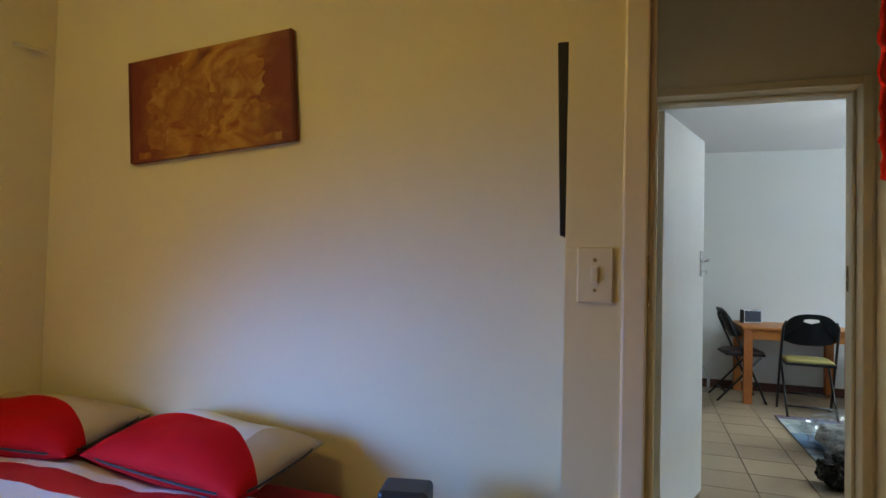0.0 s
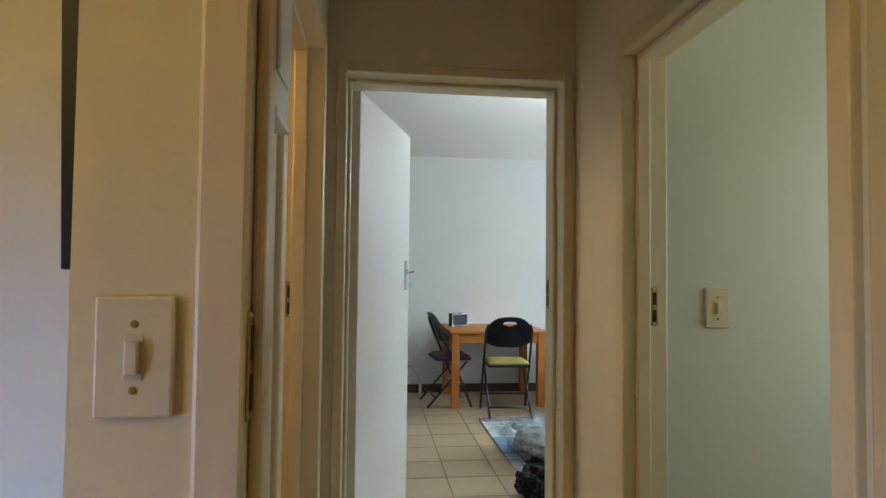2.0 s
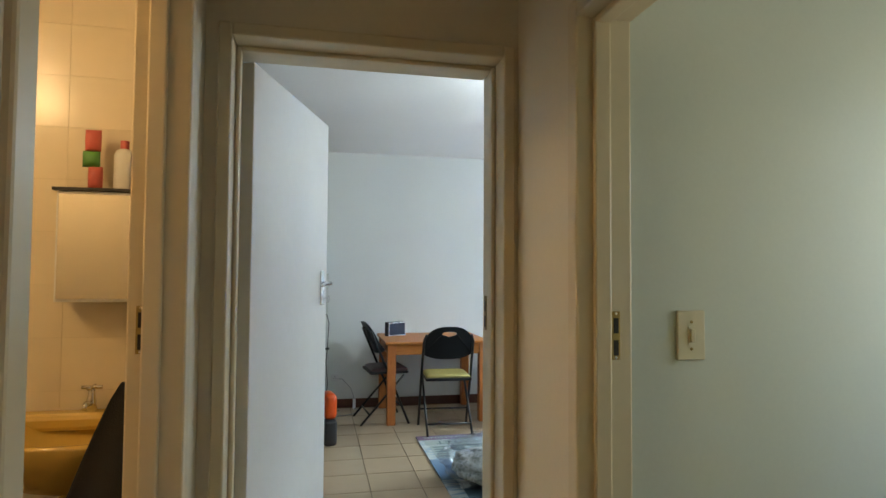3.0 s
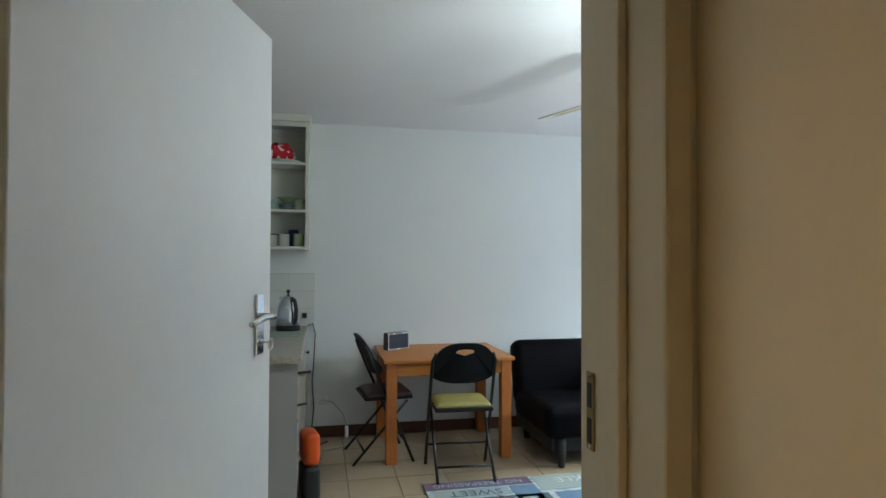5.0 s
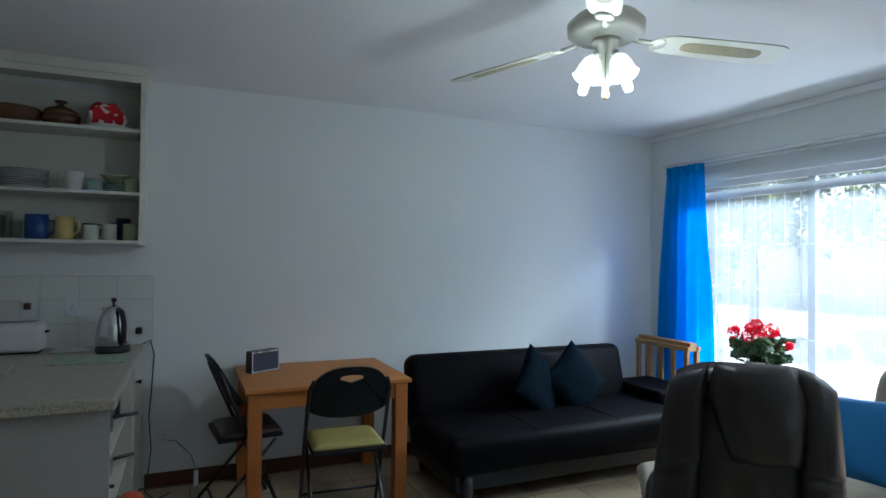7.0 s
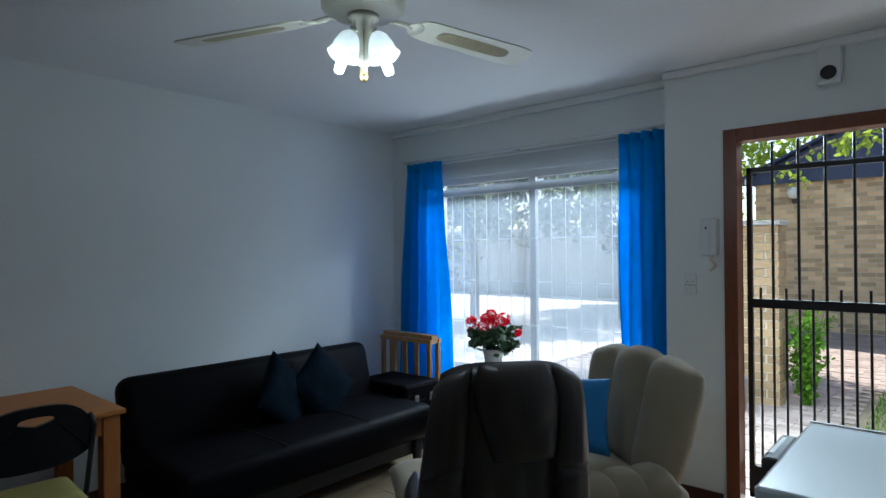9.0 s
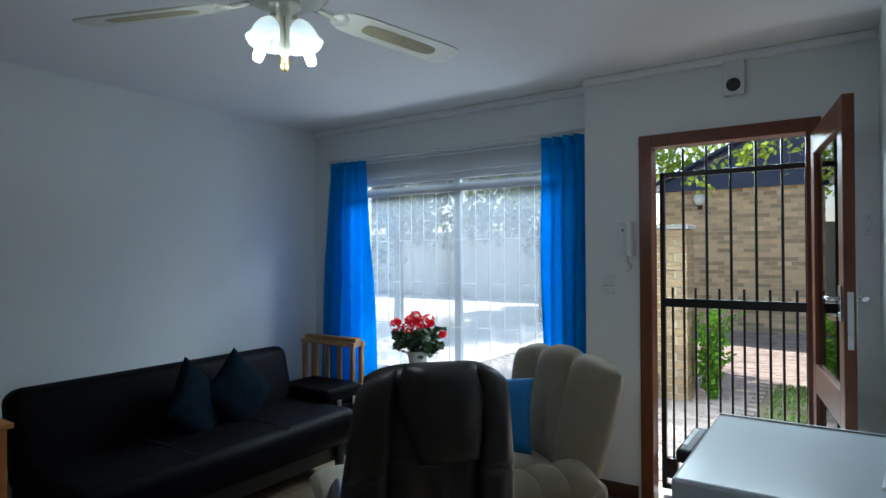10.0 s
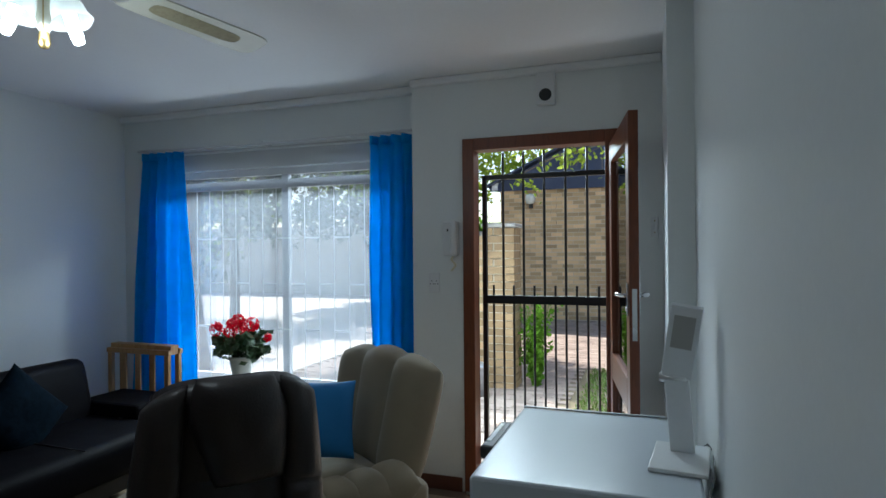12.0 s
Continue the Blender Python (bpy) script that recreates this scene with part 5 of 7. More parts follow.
def siren():
    t = thing("alarm_siren", "white plastic alarm siren with a round black grille", "alarm", (FRONT, 0.79, 2.33))
    part("housing", boxes((-0.05, -0.001, -0.055, 0.055, 0, 0.19), bevel=0.008), WHITE_PLASTIC, t)
    bm = bmesh.new()
    lathe(bm, [(0.036, 0), (0.036, 0.004), (0.026, 0.006), (0, 0.002)], sides=24, m=pose(-0.05, 0, 0.055, 0, -90, 0))
    part("grille", bm, BLACK_PLASTIC, t, "round black sounder", smooth=True)
    bm = bmesh.new()
    tube(bm, [(-0.006, 0, 0.19), (-0.006, 0.004, 0.222)], 0.004, 6)
    part("cable", bm, WHITE_PLASTIC, t)


siren()


def intercom():
    t = thing("intercom", "white wall intercom handset with a coiled cord", "intercom", (FRONT, 1.385, 1.455))
    part("back_plate", boxes((-0.022, -0.001, -0.05, 0.05, 0.0, 0.21), bevel=0.005), WHITE_PLASTIC, t)
    part("handset", boxes((-0.055, -0.022, -0.045, -0.005, -0.005, 0.215), bevel=0.012), WHITE_PLASTIC, t)
    bm = bmesh.new()
    tube(bm, [(-0.03 + 0.007 * math.cos(k * 1.3), -0.02 + 0.012 * math.sin(k * 0.11) + 0.007 * math.sin(k * 1.3), -0.003 - 0.0013 * k) for k in range(70)], 0.0025, 5)
    part("cord", bm, PLASTIC, t, smooth=True)
    part("button", boxes((-0.025, -0.0215, 0.015, 0.025, 0.15, 0.165), bevel=0.001), BLACK_PLASTIC, t)


intercom()


def wall_plate(name, label, where, turn, w=0.074, h=0.118, slots=0, material=None, toggle=True):
    """A switch or socket plate that faces -y before it is turned."""
    t = thing(name, label, name.split("_")[-1], where, turn)
    m = material or PLASTIC
    part("plate", boxes((-w / 2, w / 2, -0.009, -0.0005, -h / 2, h / 2), bevel=0.003), m, t)
    if toggle:
        part("surround", boxes((-0.009, 0.009, -0.0105, -0.009, -0.022, 0.022), bevel=0.0005), m, t)
        rk = boxes((-0.0065, 0.0065, -0.017, -0.0105, -0.016, 0.016), bevel=0.002)
        part("rocker", rk, m, t)
        for z in (-0.032, 0.032):
            bm = bmesh.new()
            lathe(bm, [(0.004, 0), (0.003, 0.002), (0, 0.0022)], sides=10, m=pose(0, -0.009, z, 90))
            part("screw", bm, BRASS, t)
    for k in range(slots):
        x = (k - (slots - 1) / 2) * 0.03
        for dx, dz in ((0, 0.012), (-0.009, -0.006), (0.009, -0.006)):
            part("pin_hole", boxes((x + dx - 0.003, x + dx + 0.003, -0.0102, -0.009, dz - 0.003, dz + 0.003)), BLACK_PLASTIC, t)
    return t


wall_plate("wall_socket", "white double socket and switch plate by the front door", (FRONT, 1.50, 1.285), -90, 0.07, 0.125, 2, WHITE_PLASTIC, False)
wall_plate("light_switch", "small grey wall switch by the front door", (FRONT, 0.20, 1.61), -90, 0.04, 0.11, 0, WHITE_PLASTIC)
wall_plate("wall_socket", "white socket low on the wall by the counter", (0.43, BACK, 0.30), 0, 0.075, 0.075, 1, WHITE_PLASTIC, False)

# ---- rug and what lies on it ----


def words(text, size, m, material, parent, name="lettering"):
    cu = bpy.data.curves.new(name, 'FONT')
    cu.body, cu.size, cu.extrude, cu.resolution_u = text, size, 0.0004, 2
    cu.align_x, cu.align_y = 'CENTER', 'CENTER'
    tmp = new("tmp_text", cu)
    me = bpy.data.meshes.new_from_object(tmp.evaluated_get(bpy.context.evaluated_depsgraph_get()))
    bpy.data.objects.remove(tmp)
    bpy.data.curves.remove(cu)
    me.name = name
    me.materials.clear()
    me.materials.append(material)
    ob = new(name, me)
    ob.parent = parent
    ob.matrix_basis = m
    return ob


def rug():
    t = thing("rug", "worn blue rug printed with faded sign panels", "rug", (1.05, 0, 0.0))
    L = 1.62
    y0, y1 = 1.45, 2.98
    part("weave", boxes((0, L, y0, y1, 0.0005, 0.009), bevel=0.003), RUG, t)
    wine = mat("rug_wine_band", (0.13, 0.07, 0.11), 0.95, var=0.2, grain=150, bump=0.4, tint=(0.10, 0.09, 0.16))
    sea = mat("rug_sea_blue", (0.07, 0.14, 0.24), 0.95, var=0.25, grain=120, bump=0.4, tint=(0.12, 0.18, 0.24))
    pale = mat("rug_pale_green", (0.26, 0.30, 0.27), 0.95, var=0.2, grain=150, bump=0.4, tint=(0.20, 0.25, 0.27))
    dark = mat("rug_dark_teal", (0.06, 0.10, 0.12), 0.95, var=0.2, grain=150, bump=0.4)
    z0, z1 = 0.0085, 0.0105
    rows = [(0.0, 0.70, 2.86, 2.98, wine), (0.04, 0.52, 2.72, 2.845, pale), (0.53, 0.70, 2.60, 2.85, sea), (0.72, L, 2.74, 2.98, pale), (0.06, 0.20, 2.40, 2.70, pale),
            (0.22, 0.74, 2.56, 2.70, dark), (0.27, 0.70, 2.42, 2.53, sea), (0.0, 0.16, 1.95, 2.37, sea), (0.20, 0.50, 2.10, 2.36, pale), (0.55, 1.05, 2.02, 2.36, pale), (0.78, 1.58, 2.42, 2.70, sea),
            (1.10, 1.58, 1.60, 2.36, wine), (0.10, 0.60, 1.55, 1.90, dark), (0.65, 1.05, 1.55, 1.95, sea)]
    for a, b, c, d, m in rows:
        part("printed_panel", boxes((a, b, c, d, z0, z1), bevel=0.001), m, t)
    flip = pose(0, 0, 0, 0, 0, 180)
    words("NO TRESPASSING", 0.075, pose(0.35, 2.92, 0.0112) @ flip, pale, t)
    words("SWEET", 0.11, pose(0.30, 2.78, 0.0112) @ flip, dark, t)
    words("TICKLE", 0.12, pose(1.05, 2.89, 0.0112) @ flip, RUG_PALE, t)
    rnd = random.Random(3)
    for k in range(5):
        y = 2.43 + 0.055 * k
        part("print_bar", boxes((0.08, 0.18, y, y + 0.02, 0.0104, 0.0112)), dark, t)
    for k in range(3):
        part("print_bar", boxes((0.32 + 0.12 * k, 0.41 + 0.12 * k, 2.60, 2.66, 0.0104, 0.0112)), pale, t)
    for k in range(6):
        part("print_bar", boxes((0.58 + 0.07 * k, 0.62 + 0.07 * k, 2.08, 2.30, 0.0104, 0.0112)), dark, t)


rug()


def crumple(bm, size, centre, seed, n=14, rough=0.25):
    """A crumpled bag: a sphere pushed in and out, flat where it lies."""
    own = bmesh.new()
    bmesh.ops.create_icosphere(own, subdivisions=4, radius=1.0)
    for v in own.verts:
        d = 1 + rough * noise.fractal(v.co * 2.4 + Vector((seed, 0, 0)), 0.8, 2.1, 4)
        d += 0.10 * abs(noise.noise(v.co * 6 + Vector((0, seed, 0))))
        v.co = Vector((v.co.x * d * size[0] / 2, v.co.y * d * size[1] / 2, max(-0.48 * size[2], v.co.z * d * size[2] / 2)))
    return merge(bm, own, Matrix.Translation(Vector(centre) + Vector((0, 0, 0.48 * size[2]))))


def plastic_bag():
    t = thing("plastic_bag", "crumpled clear plastic bag lying on the rug", "bag", (1.30, 1.86, 0.0115), 12)
    bm = bmesh.new()
    crumple(bm, (0.46, 0.66, 0.28), (0, 0, 0), 2.0)
    part("film", bm, CLEAR_BAG, t)
    bm = bmesh.new()
    crumple(bm, (0.34, 0.46, 0.18), (0, 0, 0.012), 8.0)
    part("contents", bm, mottled("grey_patterned_cloth", [(0.35, (0.17, 0.18, 0.17)), (0.5, (0.46, 0.47, 0.45)), (0.65, (0.24, 0.24, 0.22))], 24, 0.8, 4), t, "grey patterned cloth inside", smooth=True)
    t = thing("black_bag", "small crumpled black bag beside the clear bag", "bag", (1.04, 1.13, 0.001), 15)
    bm = bmesh.new()
    crumple(bm, (0.20, 0.22, 0.18), (0, 0, 0), 5.0, rough=0.35)
    part("body", bm, VINYL, t)
    bm = bmesh.new()
    tube(bm, [(0.05, -0.08, 0.16), (0.09, -0.15, 0.22), (0.02, -0.18, 0.25), (-0.05, -0.14, 0.2), (-0.05, -0.07, 0.15)], 0.008, 6)
    part("strap", bm, VINYL, t, smooth=True)


plastic_bag()

# ---- kitchen corner ----
CX = 0.30  # right-hand end of the counter


def counter():
    w = thing("worktop", "speckled beige laminate worktop on cream cabinets", "worktop", (0, 0, 0))
    part("slab", boxes((-1.78, CX - 0.004, 2.645, BACK - 0.002, 0.862, 0.90), bevel=0.004), GRANITE, w)
    part("edge_strip", boxes((-1.78, CX, 2.638, 2.645, 0.860, 0.897), bevel=0.002), GRANITE, w, "speckled front edge strip")
    part("edge_strip", boxes((CX - 0.004, CX + 0.002, 2.645, BACK - 0.03, 0.860, 0.897), bevel=0.002), GRANITE, w, "speckled end strip")
    c = thing("kitchen_cabinet", "cream melamine cabinet with open shelves of pots", "cabinet", (0, 0, 0))
    part("end_panel", boxes((-1.78, CX - 0.02, 2.68, 2.70, 0.0, 0.862)), CABINET_GREY, c, "grey end panel")
    part("divider", boxes((-0.30, CX - 0.02, 3.60, 3.62, 0.0, 0.862)), CABINET, c)
    part("back_panel", boxes((-0.32, -0.30, 2.70, BACK - 0.002, 0.0, 0.862)), CABINET, c)
    for z in (0.06, 0.36, 0.62):
        part("shelf", boxes((-0.30, CX - 0.03, 2.70, 3.60, z, z + 0.018)), CABINET, c)
    d = part("door", boxes((CX - 0.02, CX, 3.62, BACK - 0.03, 0.06, 0.845), bevel=0.003), CABINET, c, "cream cabinet door")
    bm = bmesh.new()
    lathe(bm, [(0.006, 0), (0.006, 0.012), (0.013, 0.018), (0.011, 0.026), (0, 0.028)], sides=14, m=pose(CX, 3.70, 0.76, 0, 90, 0))
    part("knob", bm, BLACK_PLASTIC, d, "black knob", smooth=True)
    return c


counter()


def pot(name, r, h, where, material, label, handle=True, turn=0.0):
    t = thing(name, label, "pot", where, turn)
    bm = bmesh.new()
    lathe(bm, [(0, 0.001), (r * 0.9, 0.0), (r, 0.015), (r, h), (r * 1.04, h + 0.006), (r * 0.97, h + 0.004), (r * 0.96, 0.02), (0, 0.016)], sides=24)
    part("body", bm, material, t, smooth=True)
    bm = bmesh.new()
    lathe(bm, [(r * 1.02, h + 0.008), (r * 0.7, h + 0.028), (0.02, h + 0.038), (0.01, h + 0.045), (0.014, h + 0.06), (0, h + 0.064)], sides=24)
    part("lid", bm, material, t, smooth=True)
    if handle:
        bm = bmesh.new()
        tube(bm, [(r, 0, h * 0.8), (r + 0.03, 0, h * 0.85), (r + 0.10, 0, h * 0.9)], 0.009, 8)
        part("handle", bm, BLACK_PLASTIC, t, smooth=True)
    return t


pot("saucepan", 0.10, 0.10, (0.10, 3.02, 0.378), STEEL, "steel saucepan with lid on the open shelf", True, -30)
pot("saucepan", 0.11, 0.09, (0.12, 3.32, 0.378), STEEL, "steel saucepan with lid beside another pan", True, 20)
pot("cooking_pot", 0.12, 0.13, (0.10, 3.20, 0.078), BLACK_METAL, "black enamelled pot on the lowest shelf", False)
pot("cooking_pot", 0.10, 0.10, (0.13, 2.90, 0.078), STEEL, "steel pot on the lowest shelf", False)


pot("cooking_pot", 0.115, 0.11, (0.14, 2.86, 0.6385), BLACK_METAL, "black pot with lid on the upper open shelf", False)
pot("saucepan", 0.10, 0.09, (0.15, 3.13, 0.6385), STEEL, "steel saucepan on the upper open shelf", True, 5)
pot("cooking_pot", 0.11, 0.12, (0.14, 3.42, 0.6385), BLACK_METAL, "black enamelled pot beside the saucepan", False)
pot("cooking_pot", 0.115, 0.13, (0.13, 3.47, 0.078), BLACK_METAL, "black pot at the end of the lowest shelf", False)
t = thing("food_packet", "pale blue food packet on the open shelf", "packet", (0.225, 2.80, 0.3785), 8)
part("packet", boxes((-0.03, 0.03, -0.05, 0.05, 0, 0.19), bevel=0.008), CHINA_BLUE, t)


def cleaner():
    t = thing("vacuum_cleaner", "small orange and black cleaner standing by the cabinet", "cleaner", (0.345, 2.96, 0), 12)
    bm = bmesh.new()
    box(bm, -0.05, 0.05, -0.11, 0.11, 0.0, 0.20, bevel=0.025, seg=3)
    part("body", bm, BLACK_PLASTIC, t, smooth=True)
    bm = bmesh.new()
    box(bm, -0.052, 0.052, -0.10, 0.10, 0.20, 0.40, bevel=0.04, seg=4)
    part("cover", bm, ORANGE, t, "glossy orange cover", smooth=True)
    bm = bmesh.new()
    tube(bm, [(0.0, 0.1, 0.03), (0.08, 0.35, 0.012), (0.20, 0.62, 0.01), (0.22, 0.9, 0.01), (0.34, 1.0, 0.01)], 0.006, 6)
    part("cable", bm, BLACK_PLASTIC, t, smooth=True)


cleaner()


def wall_shelf():
    t = thing("wall_shelf", "white open wall shelf filled with crockery", "shelf", (0, 3.88, 0))
    x0, x1, d = -1.35, 0.312, BACK - 3.88 - 0.004
    part("side", boxes((x1 - 0.026, x1, 0, d, 1.515, 2.50)), SHELF_WHITE, t)
    part("side", boxes((x0, x0 + 0.026, 0, d, 1.515, 2.50)), SHELF_WHITE, t)
    for z in (1.525, 1.806, 2.172):
        part("shelf_board", boxes((x0 + 0.026, x1 - 0.026, 0.006, d, z, z + 0.018)), SHELF_WHITE, t)
    part("top_board", boxes((x0 - 0.01, x1 + 0.01, -0.012, d, 2.50, H - 0.002), bevel=0.004), SHELF_WHITE, t)
    part("fascia", boxes((x0 + 0.026, x1 - 0.026, 0.0, 0.016, 2.462, 2.50)), SHELF_WHITE, t)
    part("back_board", boxes((x0 + 0.026, x1 - 0.026, d - 0.006, d, 1.543, 2.462)), SHELF_WHITE, t)


wall_shelf()
Z1, Z2, Z3 = 1.5432, 1.8242, 2.1902


def cup(label, x, z, r, h, material, y=4.0, turn=200.0, name="mug", flare=1.0, lip=None):
    t = thing(name, label, name.replace("_", " "), (x, y, z), turn, "crockery on the wall shelf")
    bm = bmesh.new()
    lathe(bm, [(0, 0.001), (r * 0.85, 0), (r, 0.01), (r * flare, h), (r * flare - 0.004, h), (r - 0.005, 0.012), (0, 0.01)], sides=18)
    part("body", bm, material, t, smooth=True)
    bm = bmesh.new()
    tube(bm, [(r * 0.98, 0, h * 0.78), (r + 0.026, 0, h * 0.76), (r + 0.032, 0, h * 0.5), (r + 0.02, 0, h * 0.28), (r * 0.98, 0, h * 0.22)], 0.005, 6)
    part("handle", bm, material, t, smooth=True)
    if lip:
        bm = bmesh.new()
        lathe(bm, [(r * flare - 0.003, h + 0.0005), (r * flare + 0.0012, h - 0.004), (r * flare + 0.0012, h - 0.012), (r * flare - 0.003, h - 0.012)], sides=18)
        part("rim_band", bm, lip, t)
    return t


cup("white mug with a band on the lower shelf", 0.03, Z1, 0.042, 0.10, CHINA, lip=NAVY, turn=0)
cup("white mug beside a navy tumbler", 0.125, Z1, 0.04, 0.095, CHINA, turn=170)
cup("pale green mug on the lower shelf", 0.235, Z1, 0.04, 0.10, CHINA_GREEN, turn=120)
cup("tall navy mug behind the white one", 0.19, Z1, 0.04, 0.135, NAVY, y=4.08, turn=200)
cup("yellow glazed jug on the lower shelf", -0.10, Z1, 0.048, 0.13, CHINA_YELLOW, turn=-20, name="jug")
cup("cobalt blue pitcher on the lower shelf", -0.235, Z1, 0.058, 0.14, CHINA_BLUE, turn=10, name="pitcher")
cup("white and black striped mug on the lower shelf", 0.085, Z1, 0.034, 0.10, CHINA, y=4.08, lip=BLACK_METAL)
cup("white ribbed jug on the middle shelf", -0.055, Z2, 0.046, 0.11, CHINA, turn=180, name="jug", flare=1.12)
cup("mint green cup on the middle shelf", 0.045, Z2, 0.042, 0.075, CHINA_MINT, turn=0)
cup("pale green cup on the middle shelf", 0.24, Z2, 0.044, 0.085, CHINA_GREEN, turn=190)


def plates(x, z, r, n, label, material, y=3.99):
    for k in range(n):
        t = thing("plate", label, "plate", (x + 0.003 * math.sin(k * 2.1), y + 0.002 * math.cos(k * 1.7), z + 0.0005 + 0.0125 * k), 0, "stacked plates")
        bm = bmesh.new()
        lathe(bm, [(0, 0.002), (r * 0.55, 0.0), (r * 0.62, 0.002), (r, 0.012), (r, 0.0155), (r * 0.6, 0.006), (0, 0.005)], sides=28)
        part("dish", bm, material, t, smooth=True)
        bm = bmesh.new()
        lathe(bm, [(r * 0.995, 0.0158), (r * 1.006, 0.0135), (r * 0.996, 0.0115)], sides=28)
        part("rim_line", bm, NAVY, t, "dark blue rim line")


plates(-0.31, Z2, 0.13, 8, "cream dinner plate with a dark rim in a stack", CHINA)
plates(0.15, Z2, 0.07, 4, "small striped plate in a stack", CHINA_MINT, 4.03)
t = thing("bowl", "pale green bowl on top of small plates", "bowl", (0.15, 4.03, Z2 + 0.0545))
bm = bmesh.new()
lathe(bm, [(0, 0.002), (0.035, 0), (0.07, 0.04), (0.085, 0.05), (0.08, 0.052), (0.065, 0.04), (0, 0.008)], sides=24)
part("body", bm, CHINA_GREEN, t, smooth=True)

for i, (x, y) in enumerate(((-0.33, 3.99), (-0.41, 4.0), (-0.40, 4.1), (-0.49, 3.98), (-0.50, 4.09), (-0.58, 3.99), (-0.66, 4.02), (-0.74, 4.0))):
    t = thing("tumbler", "clear drinking glass on the lower shelf", "glass", (x, y, Z1), 0, "drinking glasses")
    bm = bmesh.new()
    h = 0.10 + 0.03 * (i % 3)
    lathe(bm, [(0, 0.001), (0.026, 0), (0.033, h), (0.031, h), (0.024, 0.008), (0, 0.008)], sides=18)
    part("body", bm, TUMBLER, t, smooth=True)


def bottle(x, z, y, label, h=0.27, cap=BRASS):
    t = thing("bottle", label, "bottle", (x, y, z))
    bm = bmesh.new()
    lathe(bm, [(0, 0.001), (0.034, 0), (0.037, 0.01), (0.037, h * 0.52), (0.03, h * 0.62), (0.014, h * 0.74), (0.013, h * 0.93)], sides=20)
    part("body", bm, BOTTLE, t, smooth=True)
    bm = bmesh.new()
    lathe(bm, [(0.0376, h * 0.12), (0.0376, h * 0.45)], sides=20)
    for fc in [fc for fc in bm.faces if len(fc.verts) > 4]:
        bm.faces.remove(fc)
    part("paper_label", bm, LABEL_RED if cap is BRASS else LABEL_PALE, t, smooth=True)
    bm = bmesh.new()
    lathe(bm, [(0.0145, h * 0.90), (0.0145, h), (0, h)], sides=16)
    part("cap", bm, cap, t)


bottle(-0.525, Z2, 3.98, "dark brown bottle with a patterned label")
bottle(-0.61, Z2, 4.0, "dark bottle with a pale label and yellow cap", 0.26, CHINA_YELLOW)


def wicker(x, r, h, label, lid=False, rx=1.0):
    t = thing("basket" if not lid else "casserole", label, "basket" if not lid else "pot", (x, 4.0, Z3))
    bm = bmesh.new()
    prof = [(0, 0.001), (r * 0.72, 0), (r * 0.95, h * 0.4), (r, h), (r * 0.96, h), (r * 0.9, h * 0.45), (0, 0.012)]
    lathe(bm, prof, sides=28)
    part("body", bm, WICKER if not lid else CERAMIC_BROWN, t, smooth=True)
    if lid:
        bm = bmesh.new()
        lathe(bm, [(r * 1.0, h), (r * 0.75, h + 0.035), (0.03, h + 0.055), (0.014, h + 0.06), (0.016, h + 0.07), (0.034, h + 0.08), (0.03, h + 0.088), (0, h + 0.09)], sides=28)
        part("lid", bm, CERAMIC_BROWN, t, "domed brown lid with a knob", smooth=True)
    else:
        for k in range(5):
            bm = bmesh.new()
            zz = h * (0.15 + 0.18 * k)
            rr = r * (0.80 + 0.21 * (zz / h) ** 0.6)
            tube(bm, [(rr * math.cos(a), rr * math.sin(a), zz + 0.002 * math.sin(12 * a)) for a in [2 * math.pi * i / 36 for i in range(37)]], 0.004, 5)
            part("cane_ring", bm, WICKER, t)


wicker(-0.35, 0.125, 0.085, "brown wicker bowl on the top shelf")
wicker(-0.60, 0.115, 0.10, "brown wicker bowl beside another")
wicker(-0.13, 0.10, 0.06, "brown glazed casserole with a domed lid", True)


def tea_cosy():
    d = thing("plate", "white plate under a tea cosy on the top shelf", "plate", (0.115, 4.0, Z3))
    bm = bmesh.new()
    lathe(bm, [(0, 0.002), (0.08, 0), (0.13, 0.014), (0.13, 0.018), (0.08, 0.006), (0, 0.006)], sides=28)
    part("dish", bm, CHINA, d, smooth=True)
    t = thing("tea_cosy", "red and white spotted cotton tea cosy", "tea cosy", (0.10, 4.0, Z3 + 0.0185))
    bm = bmesh.new()
    puff(bm, 0.20, 0.16, 0.16, pose(0, 0, 0.055, 0, 8, 12), power=2.2, n=14, lump=0.06, seed=3)
    for v in bm.verts:
        v.co.z = max(v.co.z, 0.0)
    part("cover", bm, FLORAL, t, smooth=True)


tea_cosy()


